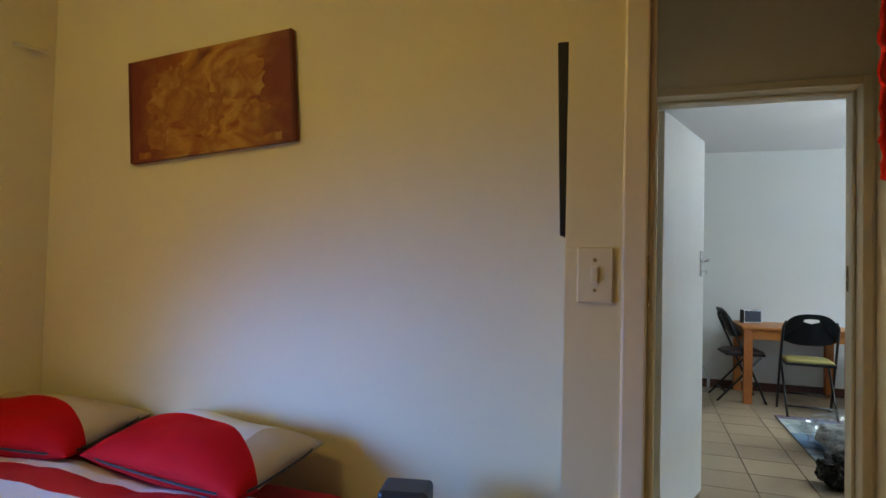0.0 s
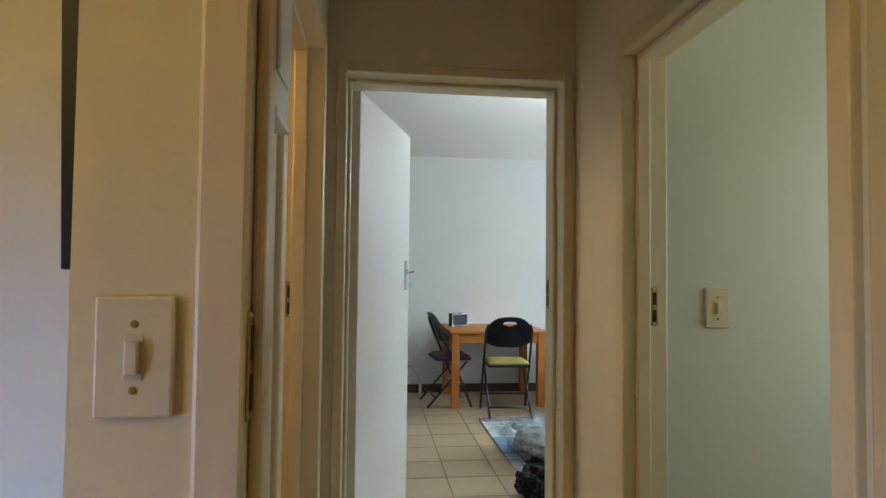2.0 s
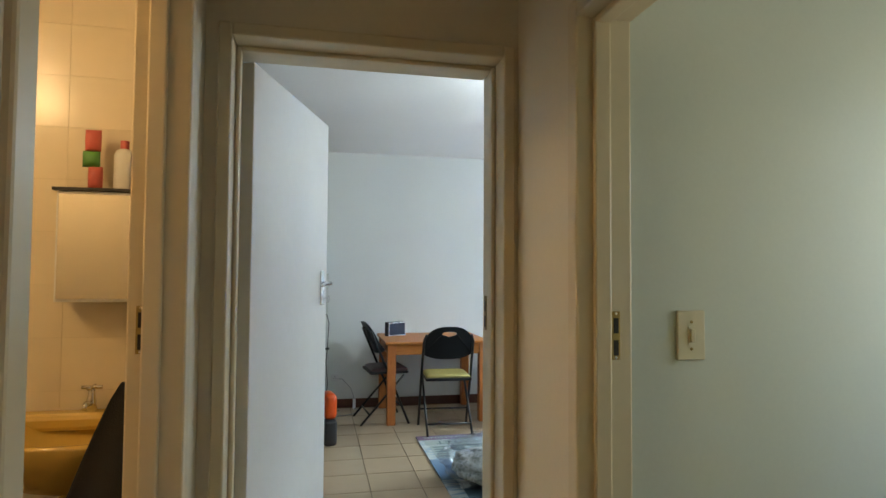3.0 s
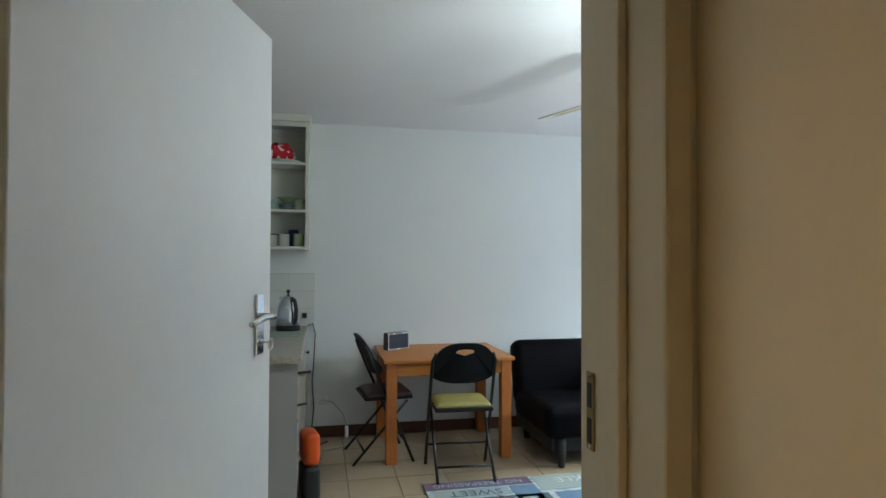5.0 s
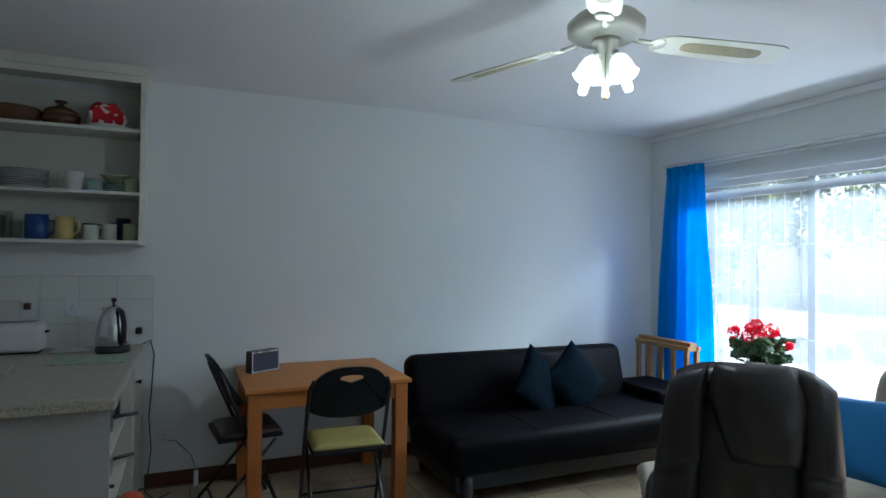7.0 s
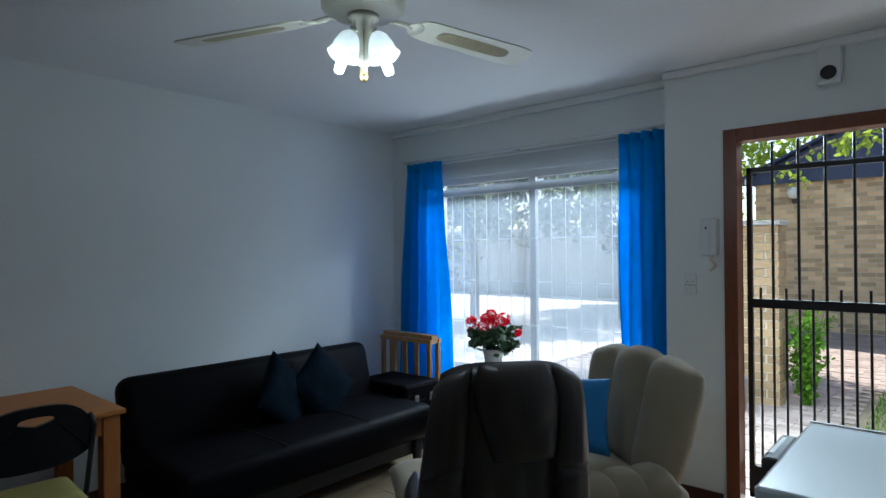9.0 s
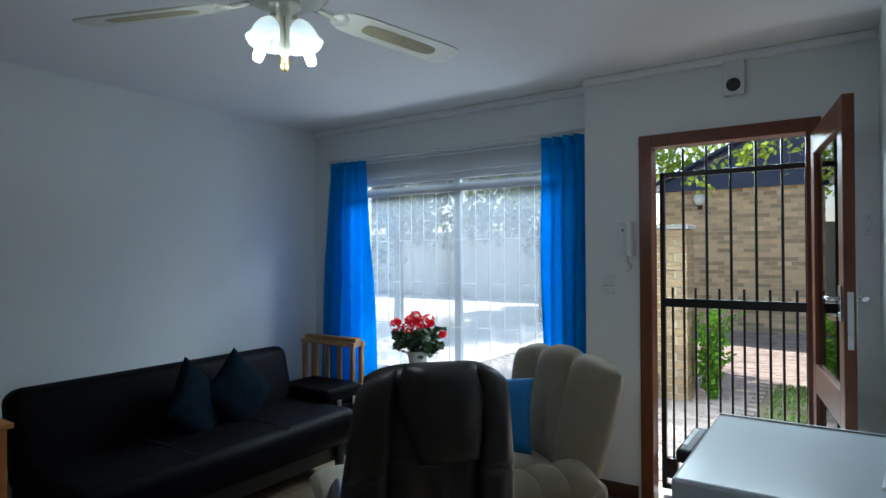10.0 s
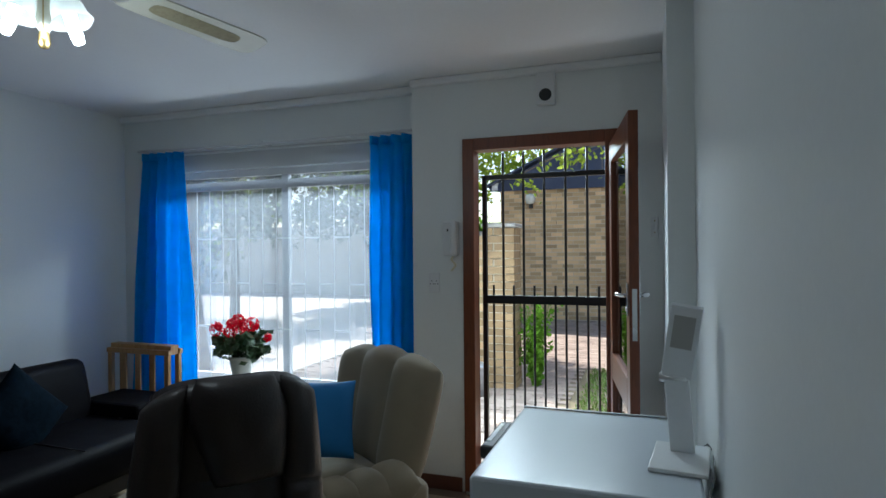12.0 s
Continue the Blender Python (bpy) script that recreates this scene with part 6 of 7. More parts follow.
def kettle():
    t = thing("kettle", "polished steel electric kettle with a black handle", "kettle", (0.165, 3.90, 0.901), -60)
    t.scale = (1.16, 1.16, 1.14)
    bm = bmesh.new()
    lathe(bm, [(0.075, 0), (0.078, 0.01), (0.078, 0.025), (0.07, 0.03)], sides=28)
    part("base", bm, BLACK_PLASTIC, t, smooth=True)
    bm = bmesh.new()
    lathe(bm, [(0.074, 0.03), (0.078, 0.06), (0.075, 0.12), (0.062, 0.18), (0.045, 0.215), (0.02, 0.235), (0, 0.238)], sides=32)
    part("body", bm, CHROME, t, smooth=True)
    bm = bmesh.new()
    lathe(bm, [(0.006, 0.236), (0.006, 0.25), (0.013, 0.256), (0.011, 0.27), (0, 0.274)], sides=14)
    part("lid_knob", bm, BLACK_PLASTIC, t, smooth=True)
    bm = bmesh.new()
    tube(bm, [(0.05, 0, 0.215), (0.085, 0, 0.205), (0.108, 0, 0.15), (0.105, 0, 0.08), (0.08, 0, 0.05)], 0.013, 10)
    part("handle", bm, BLACK_PLASTIC, t, smooth=True)
    bm = bmesh.new()
    tube(bm, [(-0.06, 0, 0.16), (-0.085, 0, 0.185), (-0.105, 0, 0.215)], 0.018, 10, 0.6)
    part("spout", bm, CHROME, t, smooth=True)


kettle()


def toaster():
    t = thing("toaster", "white two-slot toaster on the worktop", "toaster", (-0.33, 4.03, 0.901))
    bm = bmesh.new()
    box(bm, -0.14, 0.14, -0.075, 0.075, 0.008, 0.175, bevel=0.035, seg=4)
    part("body", bm, WHITE_PLASTIC, t, smooth=True)
    for y in (-0.03, 0.03):
        part("slot", boxes((-0.10, 0.10, y - 0.012, y + 0.012, 0.1752, 0.1765)), BLACK_METAL, t)
    part("lever", boxes((0.139, 0.16, -0.015, 0.015, 0.11, 0.125), bevel=0.003), BLACK_PLASTIC, t)
    part("base", boxes((-0.12, 0.12, -0.06, 0.06, 0, 0.008)), BLACK_PLASTIC, t)


toaster()
t = thing("place_mat", "green and white printed mat on the worktop", "mat", (0.10, 3.66, 0.901), -4)
part("sheet", boxes((-0.19, 0.17, -0.15, 0.15, 0.0, 0.003), bevel=0.001), MAT_GREEN, t)
t = thing("chopping_board", "thin grey chopping board on the worktop", "board", (-0.42, 3.40, 0.901), 6)
part("board", boxes((-0.22, 0.20, -0.14, 0.14, 0.0, 0.012), bevel=0.004), CABINET_GREY, t)


def counter_cable():
    t = thing("power_cable", "white power cable looped on the worktop", "cable", (-0.06, 3.94, 0.904))
    bm = bmesh.new()
    tube(bm, [(0.11 * math.cos(k * 0.5) * (1 - 0.01 * k), 0.045 * math.sin(k * 0.5) + 0.02, 0.002 + 0.0006 * k) for k in range(34)], 0.0035, 6)
    part("loop", bm, WHITE_PLASTIC, t, smooth=True)
    t = thing("power_cable", "dark cable hanging down beside the cabinet", "cable", (CX + 0.055, BACK - 0.03, 0))
    bm = bmesh.new()
    tube(bm, [(-0.05, -0.03, 0.91), (-0.01, -0.01, 0.93), (0.012, 0, 0.84), (0.0, 0, 0.6), (-0.012, 0, 0.45), (0.005, -0.02, 0.25), (-0.02, -0.1, 0.02), (0.05, -0.25, 0.008)], 0.004, 6)
    part("lead", bm, BLACK_PLASTIC, t, smooth=True)
    t = thing("extension_lead", "white plug on a grey lead by the skirting", "cable", (0.62, BACK - 0.09, 0))
    bm = bmesh.new()
    tube(bm, [(-0.16, 0.06, 0.29), (-0.12, 0.0, 0.30), (-0.03, 0.0, 0.20), (0.0, 0.0, 0.10)][::-1] , 0.0035, 6)
    part("lead", bm, FRIDGE_EDGE, t, smooth=True)
    part("plug", boxes((-0.014, 0.014, -0.012, 0.012, 0.0, 0.10), bevel=0.004), WHITE_PLASTIC, t)
    bm = bmesh.new()
    tube(bm, [(0, 0, 0.01), (0.05, -0.12, 0.008), (-0.05, -0.25, 0.008), (-0.18, -0.30, 0.008), (-0.2, -0.5, 0.008)], 0.004, 6)
    part("lead", bm, FRIDGE_EDGE, t, smooth=True)


counter_cable()
splash = structure("wall_splashback", boxes((-1.78, 0.355, BACK - 0.006, BACK - 0.001, 0.90, 1.33)), PALE_GROUT, "white tiled splashback above the worktop", "wall")
wall_plate("wall_socket", "white wall socket with a brown plug above the toaster", (-0.30, BACK - 0.013, 1.14), 0, 0.075, 0.11, 1, WHITE_PLASTIC, False)
wall_plate("wall_socket", "white wall socket above the worktop", (-0.08, BACK - 0.013, 1.14), 0, 0.075, 0.11, 1, WHITE_PLASTIC, False)
t = thing("plug", "brown plug in the wall socket", "plug", (-0.30, BACK - 0.0235, 1.155))
part("body", boxes((-0.016, 0.016, -0.035, 0.0, -0.018, 0.018), bevel=0.004), CERAMIC_BROWN, t)
t = thing("plug", "black plug beside the kettle", "plug", (0.28, BACK - 0.014, 0.99))
part("body", boxes((-0.018, 0.018, -0.04, 0.0, -0.02, 0.02), bevel=0.004), BLACK_PLASTIC, t)
t = thing("skillet", "black frying pan hanging on the kitchen wall", "pan", (-0.72, BACK - 0.03, 1.02))
bm = bmesh.new()
lathe(bm, [(0, 0), (0.10, 0), (0.12, 0.022), (0.117, 0.022), (0.098, 0.003), (0, 0.003)], sides=26, m=pose(0, 0.004, 0.0, 90, 0, 0))
part("dish", bm, BLACK_METAL, t, smooth=True)
bm = bmesh.new()
tube(bm, [(0, -0.012, 0.11), (0.03, -0.014, 0.2), (0.055, -0.012, 0.27)], 0.011, 8)
lathe(bm, [(0.02, -0.004), (0.028, 0), (0.02, 0.004), (0.012, 0)], (0, 0, 0), 16, pose(0.065, -0.012, 0.29, 90, 0, 0))
part("handle", bm, BLACK_METAL, t, smooth=True)

# ---- bedroom ----


def bed():
    b = thing("bed", "made bed with a red and white striped duvet", "bed", (-2.28, -3.2, 0))
    part("base", boxes((0, 1.40, 0, 1.96, 0.06, 0.30), bevel=0.02), WHITE_CLOTH, b)
    bm = bmesh.new()
    box(bm, 0, 1.40, 0, 1.98, 0.30, 0.52, bevel=0.05, seg=3)
    part("mattress", bm, RED_CLOTH, b, smooth=True)
    bm = bmesh.new()

    def f(u, v):
        x = -0.04 + 1.50 * u
        y = -0.06 + 1.80 * v
        edge = max(0, (u - 0.93) / 0.07)
        z = 0.552 + 0.022 * noise.noise(Vector((x * 3, y * 3, 1))) + 0.012 * noise.noise(Vector((x * 9, y * 8, 4)))
        return (x - 0.05 * edge, y, z - 0.30 * edge ** 0.8)

    sheet(bm, 44, 40, f)
    part("duvet", bm, DUVET, b, "red and white striped duvet", smooth=True, thick=0.03)
    for x in (0.08, 1.28):
        for y in (0.1, 1.8):
            part("leg", boxes((x, x + 0.05, y, y + 0.05, 0, 0.06)), BLACK_PLASTIC, b)


bed()


def bed_pillow(x, y, z, turn, roll, label, seed):
    """A red-fronted pillow that shows a white and a tan end."""
    t = thing("pillow", label, "pillow", (x, y, z), 0, "bed pillows")
    tm = Euler((radians(roll), 0, radians(turn))).to_matrix().to_4x4()
    bm = bmesh.new()
    puff(bm, 0.70, 0.36, 0.165, power=2.6, n=28, pinch=0.05, lump=0.02, seed=seed)
    tan, white = (0.50, 0.40, 0.28), (0.70, 0.68, 0.66)
    cover = part("cover", bm, pillow_cloth("pillow_cotton", white if seed > 3 else tan, tan), t, smooth=True)
    cover.matrix_basis = tm
    bm = bmesh.new()
    pts = [tm @ Vector((0.352 * math.copysign(abs(math.cos(a)) ** 0.35, math.cos(a)), 0.182 * math.copysign(abs(math.sin(a)) ** 0.35, math.sin(a)), 0)) for a in [2 * math.pi * k / 40 for k in range(41)]]
    tube(bm, pts, 0.004, 5)
    part("piping", bm, BLACK_CLOTH, t, "thin piping round the seam")


bed_pillow(-2.11, -1.36, 0.635, 4, 9, "red and white pillow on the bed", 1.0)
bed_pillow(-1.36, -1.36, 0.636, -9, 10, "red, white and tan pillow on the bed", 5.0)


def painting():
    t = thing("canvas_print", "antique style map canvas in orange and dark red", "picture", (-1.548, -1.153, 1.823))
    t.matrix_basis = pose(-1.548, -1.153, 1.823, 0, -4.6, 0)
    w, h = 0.365, 0.196
    part("canvas", boxes((-w, w, -0.024, -0.001, -h, h), bevel=0.002), CANVAS, t)
    for a in ((-w, -w + 0.014, -h, h), (w - 0.010, w, -h, h)):
        part("border", boxes((a[0] + 0.0005, a[1], -0.0252, -0.0238, a[2] + 0.001, a[3] - 0.001)), CANVAS_EDGE, t)
    rnd = random.Random(11)

    def blob(cx, cz, rx, rz, material, name, seed):
        bm = bmesh.new()
        c = bm.verts.new((cx, -0.0258, cz))
        dep = -0.0258 - 0.0005 * (len(t.children) - 2)
        c.co.y = dep
        ring = []
        for k in range(36):
            a = 2 * math.pi * k / 36
            d = 1 + 0.45 * noise.fractal(Vector((math.cos(a) * 1.6 + seed, math.sin(a) * 1.6, seed)), 0.7, 2.1, 5)
            ring.append(bm.verts.new((max(-w + 0.05, min(w - 0.05, cx + rx * d * math.cos(a))), dep, max(-h + 0.008, min(h - 0.008, cz + rz * d * math.sin(a))))))
        for k in range(36):
            bm.faces.new((c, ring[k], ring[(k + 1) % 36]))
        part(name, bm, material, t)

    blob(-0.16, 0.03, 0.10, 0.09, MAP_GOLD, "printed_land", 1)
    blob(-0.03, -0.02, 0.11, 0.10, MAP_GOLD, "printed_land", 2.3)
    blob(0.15, 0.06, 0.12, 0.07, MAP_GOLD, "printed_land", 4.1)
    blob(0.20, -0.08, 0.06, 0.04, MAP_GOLD, "printed_land", 5.7)
    blob(-0.22, -0.11, 0.06, 0.05, MAP_GOLD, "printed_land", 7.2)
    blob(-0.02, -0.165, 0.09, 0.035, MAP_GOLD, "cartouche", 9.2)
    blob(0.30, -0.18, 0.07, 0.02, MAP_GOLD, "cartouche", 12.2)
    blob(-0.30, -0.18, 0.05, 0.02, MAP_GOLD, "cartouche", 14.9)


painting()


def side_picture():
    """A dark board hung on the return wall: only its edge shows."""
    t = thing("picture_frame", "dark framed picture hung on the return wall", "picture", (-0.1965, -1.58, 1.524))
    bm = bmesh.new()
    box(bm, -0.013, -0.001, -0.022, 0.28, -0.215, 0.215, bevel=0.002)
    for v in bm.verts:
        if v.co.x < -0.006:
            v.co.x -= 0.012 * (v.co.z + 0.215) / 0.43
    part("frame", bm, BLACK_METAL, t)


side_picture()


def nightstand():
    t = thing("nightstand", "small pale wooden bedside table", "table", (-0.78, -1.38, 0))
    part("tabletop", boxes((-0.22, 0.22, -0.19, 0.19, 0.425, 0.45), bevel=0.004), MEDIUM_WOOD, t)
    for x in (-0.19, 0.16):
        for y in (-0.16, 0.13):
            part("leg", boxes((x, x + 0.03, y, y + 0.03, 0, 0.425)), MEDIUM_WOOD, t)
    c = thing("alarm_clock", "black bedside clock radio", "clock", (-0.63, -1.40, 0.4505), 12)
    part("body", boxes((-0.075, 0.06, -0.06, 0.06, 0, 0.19), bevel=0.012), BLACK_PLASTIC, c)
    bm = bmesh.new()
    lathe(bm, [(0.028, 0), (0.03, 0.02), (0.02, 0.055), (0, 0.06)], (0.085, 0.0, 0), 16)
    part("knob", bm, BLACK_PLASTIC, c, smooth=True)
    part("dial", boxes((-0.06, 0.045, -0.0612, -0.0595, 0.11, 0.17)), STEEL, c, "grey display")
    p = thing("ornament", "small pink ornament on the bedside table", "ornament", (-0.76, -1.40, 0.4505))
    bm = bmesh.new()
    lathe(bm, [(0, 0.001), (0.02, 0), (0.03, 0.02), (0.02, 0.045), (0, 0.05)], sides=14)
    part("body", bm, PINK_PLASTIC, p, smooth=True)


nightstand()


def rail_end():
    """The end of a curtain rail that shows on the side wall."""
    t = thing("curtain_rail", "cream end of a curtain rail on the bedroom wall", "curtain rail", (-2.35, -1.21, 2.06))
    bm = bmesh.new()
    tube(bm, [(0.030, 0.0, 0.0), (0.030, -0.06, -0.004), (0.030, -0.13, -0.012)], 0.008, 8)
    part("rail", bm, PLASTIC, t, smooth=True)
    part("bracket", boxes((0.0, 0.030, -0.07, -0.058, -0.010, 0.006), bevel=0.002), PLASTIC, t)


rail_end()


def towel():
    """A red towel slung over the corner of the bedroom door."""
    t = thing("towel", "red terry towel hanging from the open door", "towel", (0.0, 0.0, 0.0))
    bm = bmesh.new()
    edge = [(0.193, 1.334), (0.209, 1.322), (0.216, 1.297), (0.228, 1.260), (0.237, 1.230), (0.31, 1.25), (0.46, 1.28)]

    def hem(x):
        for (x0, z0), (x1, z1) in zip(edge, edge[1:]):
            if x <= x1:
                return z0 + (z1 - z0) * max(0.0, (x - x0) / (x1 - x0))
        return edge[-1][1]

    def f(u, v):
        x = 0.193 + 0.26 * u ** 1.5
        z = 2.02 - v * (2.02 - hem(x))
        y = -2.205 + 0.5 * (x - 0.193) - 0.020 * max(0.0, min(1.0, (1.40 - z) / 0.16)) * min(1, u * 6)
        fold = max(0.0, min(1.0, ((x - 0.204) * 1.52 + 1.31 - z) / 0.025)) * min(1, u * 5)
        fray = 0.0025 * noise.noise(Vector((v * 260, 1, 5))) + 0.004 * noise.noise(Vector((v * 40, 0, 8)))
        s = 0.006 * math.sin(14 * u + 5 * v) * min(1, 3 * u) + 0.0012 * noise.noise(Vector((u * 90, v * 260, 3))) + 0.003 * noise.noise(Vector((u * 12, v * 30, 6)))
        return (x + fray * (1 - u), y + 0.018 * fold - s, z + 0.002 * v * noise.noise(Vector((u * 150, v * 3, 9))))

    sheet(bm, 90, 200, f)
    part("cloth", bm, TOWEL, t, smooth=True, thick=0.004)
    bm = bmesh.new()
    a2, b2 = Vector((0.32, -2.15, 0)), Vector((0.50, -2.01, 0))
    sheet(bm, 24, 40, lambda u, v: (a2.lerp(b2, u).x + 0.025 * math.sin(9 * u + 3 * v) + 0.035, a2.lerp(b2, u).y + 0.03 + 0.02 * math.cos(8 * u + v), 2.03 - 0.66 * v * (1 - 0.5 * abs(u - 0.55))))
    part("fold", bm, TOWEL, t, "hanging back fold of the towel", smooth=True, thick=0.009)


towel()
wall_plate("light_switch", "ivory bedroom light switch with a yellow stain", (-0.132, -1.61, 1.225), 0)
wall_plate("light_switch", "ivory light switch in the second room", (1.112, -0.575, 1.21), 0)
wall_plate("light_switch", "ivory light switch on the hall wall", (-0.07, -1.31, 1.21), 90)


def meter_box():
    t = thing("meter_box", "white plastic electricity box high on the hall wall", "box", (-0.07, -1.385, 1.525))
    part("housing", boxes((0.001, 0.036, -0.06, 0.06, 0.0, 0.42), bevel=0.006), WHITE_PLASTIC, t)
    part("cover", boxes((0.0362, 0.042, -0.05, 0.05, 0.05, 0.38), bevel=0.003), WHITE_PLASTIC, t)
    part("lip", boxes((0.001, 0.041, -0.063, 0.063, -0.012, 0.0), bevel=0.003), WHITE_PLASTIC, t)


meter_box()


def ceiling_light(x, y, label):
    t = thing("ceiling_light", label, "ceiling light", (x, y, H))
    bm = bmesh.new()
    lathe(bm, [(0.06, 0), (0.06, -0.02), (0.02, -0.03), (0.012, -0.08)][::-1], sides=20)
    part("base", bm, WHITE_PLASTIC, t, smooth=True)
    bm = bmesh.new()
    lathe(bm, [(0.0, -0.155), (0.02, -0.15), (0.03, -0.125), (0.024, -0.1), (0.014, -0.08)], sides=18)
    part("bulb", bm, glow("warm_bulb", (1.0, 0.72, 0.4), 12), t, smooth=True)


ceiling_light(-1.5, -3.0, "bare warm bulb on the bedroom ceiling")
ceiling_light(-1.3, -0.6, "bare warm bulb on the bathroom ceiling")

# ---- bathroom ----


def bathroom():
    wy = 0.64
    c = thing("bathroom_cabinet", "white mirrored bathroom cabinet with a dark edge", "cabinet", (-0.52, wy, 1.24))
    part("body", boxes((-0.16, 0.30, -0.13, -0.002, 0.0, 0.40), bevel=0.003), LEAF_PAINT, c)
    part("mirror", boxes((-0.15, 0.29, -0.137, -0.131, 0.012, 0.388)), MIRROR, c, "mirror door")
    part("top_board", boxes((-0.17, 0.31, -0.145, -0.002, 0.401, 0.412)), BLACK_PLASTIC, c, "dark top edge")
    part("catch", boxes((0.17, 0.20, -0.15, -0.1375, 0.02, 0.07), bevel=0.003), STEEL, c)
    b = thing("washbasin", "yellow ceramic washbasin under the cabinet", "basin", (-0.55, wy, 0.0))
    bm = bmesh.new()
    own = bmesh.new()
    lathe(own, [(0.05, 0.60), (0.16, 0.64), (0.25, 0.74), (0.28, 0.80), (0.275, 0.812), (0.25, 0.81), (0.22, 0.77), (0.10, 0.70), (0.0, 0.69)], sides=36)
    for v in own.verts:
        v.co.y = v.co.y * 0.8 - 0.23
        v.co.x *= 1.15
    merge(bm, own)
    part("bowl", bm, BASIN, b, smooth=True)
    part("rear_deck", boxes((-0.30, 0.30, -0.10, -0.002, 0.77, 0.835), bevel=0.02), BASIN, b)
    bm = bmesh.new()
    lathe(bm, [(0.10, 0), (0.08, 0.1), (0.075, 0.62)], (0, -0.17, 0), 20)
    part("pedestal", bm, BASIN, b, smooth=True)
    for x in (-0.02, 0.2):
        bm = bmesh.new()
        lathe(bm, [(0.02, 0.83), (0.017, 0.87), (0.012, 0.90), (0.012, 0.915)], (x, -0.055, 0), 14)
        tube(bm, [(x, -0.055, 0.862), (x, -0.11, 0.872), (x, -0.125, 0.855)], 0.010, 8)
        tap = part("tap", bm, CHROME, b, "chrome cross-head tap", smooth=True)
        bm = bmesh.new()
        tube(bm, [(x - 0.035, -0.055, 0.922), (x + 0.035, -0.055, 0.922)], 0.007, 8)
        tube(bm, [(x, -0.09, 0.922), (x, -0.02, 0.922)], 0.007, 8)
        part("cross_head", bm, CHROME, tap, smooth=True)

    def tub(name, label, x, y, z, r, h, body, cap, neck=0.4):
        t = thing(name, label, "bottle", (x, y, z))
        bm = bmesh.new()
        lathe(bm, [(0, 0.001), (r * 0.95, 0), (r, 0.008), (r, h * 0.7), (r * 0.8, h * 0.8), (r * neck, h * 0.84)], sides=18)
        part("body", bm, body, t, smooth=True)
        bm = bmesh.new()
        lathe(bm, [(r * neck * 1.1, h * 0.82), (r * neck * 1.1, h), (0, h)], sides=14)
        part("cap", bm, cap, t)

    top = 1.653
    tub("shampoo_bottle", "clear pump bottle on the bathroom cabinet", -0.28, wy - 0.07, top, 0.045, 0.23, TAN_CLOTH, WHITE_PLASTIC)
    tub("lotion_bottle", "blue bottle on the bathroom cabinet", -0.39, wy - 0.07, top, 0.03, 0.20, BLUE_PLASTIC, WHITE_PLASTIC)
    tub("sunscreen_bottle", "white and red bottle on the bathroom cabinet", -0.48, wy - 0.06, top, 0.035, 0.19, WHITE_PLASTIC, PINK_PLASTIC)
    tub("soap_bottle", "yellow and white soap bottle by the tap", -0.42, wy - 0.06, 0.8355, 0.03, 0.20, YELLOW_PLASTIC, YELLOW_PLASTIC, 0.3)
    tub("cream_bottle", "pale squeeze bottle by the tap", -0.37, wy - 0.06, 0.8355, 0.032, 0.15, WHITE_PLASTIC, WHITE_PLASTIC)
    t = thing("toy_fish", "pink and green bath toy on the cabinet", "toy", (-0.585, wy - 0.07, top))
    bm = bmesh.new()
    puff(bm, 0.05, 0.085, 0.04, pose(0.01, 0, 0.045, 90), power=2.5, n=8)
    part("body", bm, PINK_PLASTIC, t, smooth=True)
    bm = bmesh.new()
    puff(bm, 0.055, 0.08, 0.04, pose(0, 0, 0.185, 90), power=2.5, n=8)
    part("head", bm, PINK_PLASTIC, t, smooth=True)
    bm = bmesh.new()
    puff(bm, 0.06, 0.06, 0.035, pose(-0.005, 0, 0.115, 90), power=2.5, n=8)
    part("fin", bm, GREEN_PLASTIC, t, "green middle", smooth=True)
    h = thing("bath_robe", "black towelling robe hanging on a white hook", "robe", (-0.30, 0.10, 0))
    bm = bmesh.new()

    def f(u, v):
        wdt = 0.03 + 0.24 * v ** 0.8
        x = (u - 0.5) * 2 * wdt
        return (x - 0.10 * v, 0.03 * math.sin(8 * u + 2 * v) * v, 1.02 - 0.92 * v)

    sheet(bm, 24, 20, f)
    part("cloth", bm, BLACK_CLOTH, h, smooth=True, thick=0.02)
    bm = bmesh.new()
    tube(bm, [(0.11, 0.0, 1.10), (0.05, 0, 1.12), (0.0, 0.0, 1.09), (0, 0, 1.02)], 0.006, 6)
    part("hook", bm, WHITE_PLASTIC, h, smooth=True)


bathroom()

# ---- outdoors ----
structure("ground", boxes((4.62, 900, -500, 500, -0.30, -0.06), (-500, 4.62, 4.45, 500, -0.30, -0.06), (-500, 4.62, -500, -5.42, -0.30, -0.06), (-500, -3.02, -5.42, 4.45, -0.30, -0.06)), SOIL, "sandy garden ground", "ground")


def bricks(rows_of, size, gap):
    """Vertices and faces of many small blocks for from_pydata."""
    vs, fs = [], []
    for (x0, x1, y0, y1, z0, z1) in rows_of:
        b = len(vs)
        vs += [(x, y, z) for x in (x0, x1) for y in (y0, y1) for z in (z0, z1)]
        fs += [(b, b + 1, b + 3, b + 2), (b + 4, b + 6, b + 7, b + 5), (b, b + 4, b + 5, b + 1), (b + 2, b + 3, b + 7, b + 6), (b, b + 2, b + 6, b + 4), (b + 1, b + 5, b + 7, b + 3)]
    return vs, fs


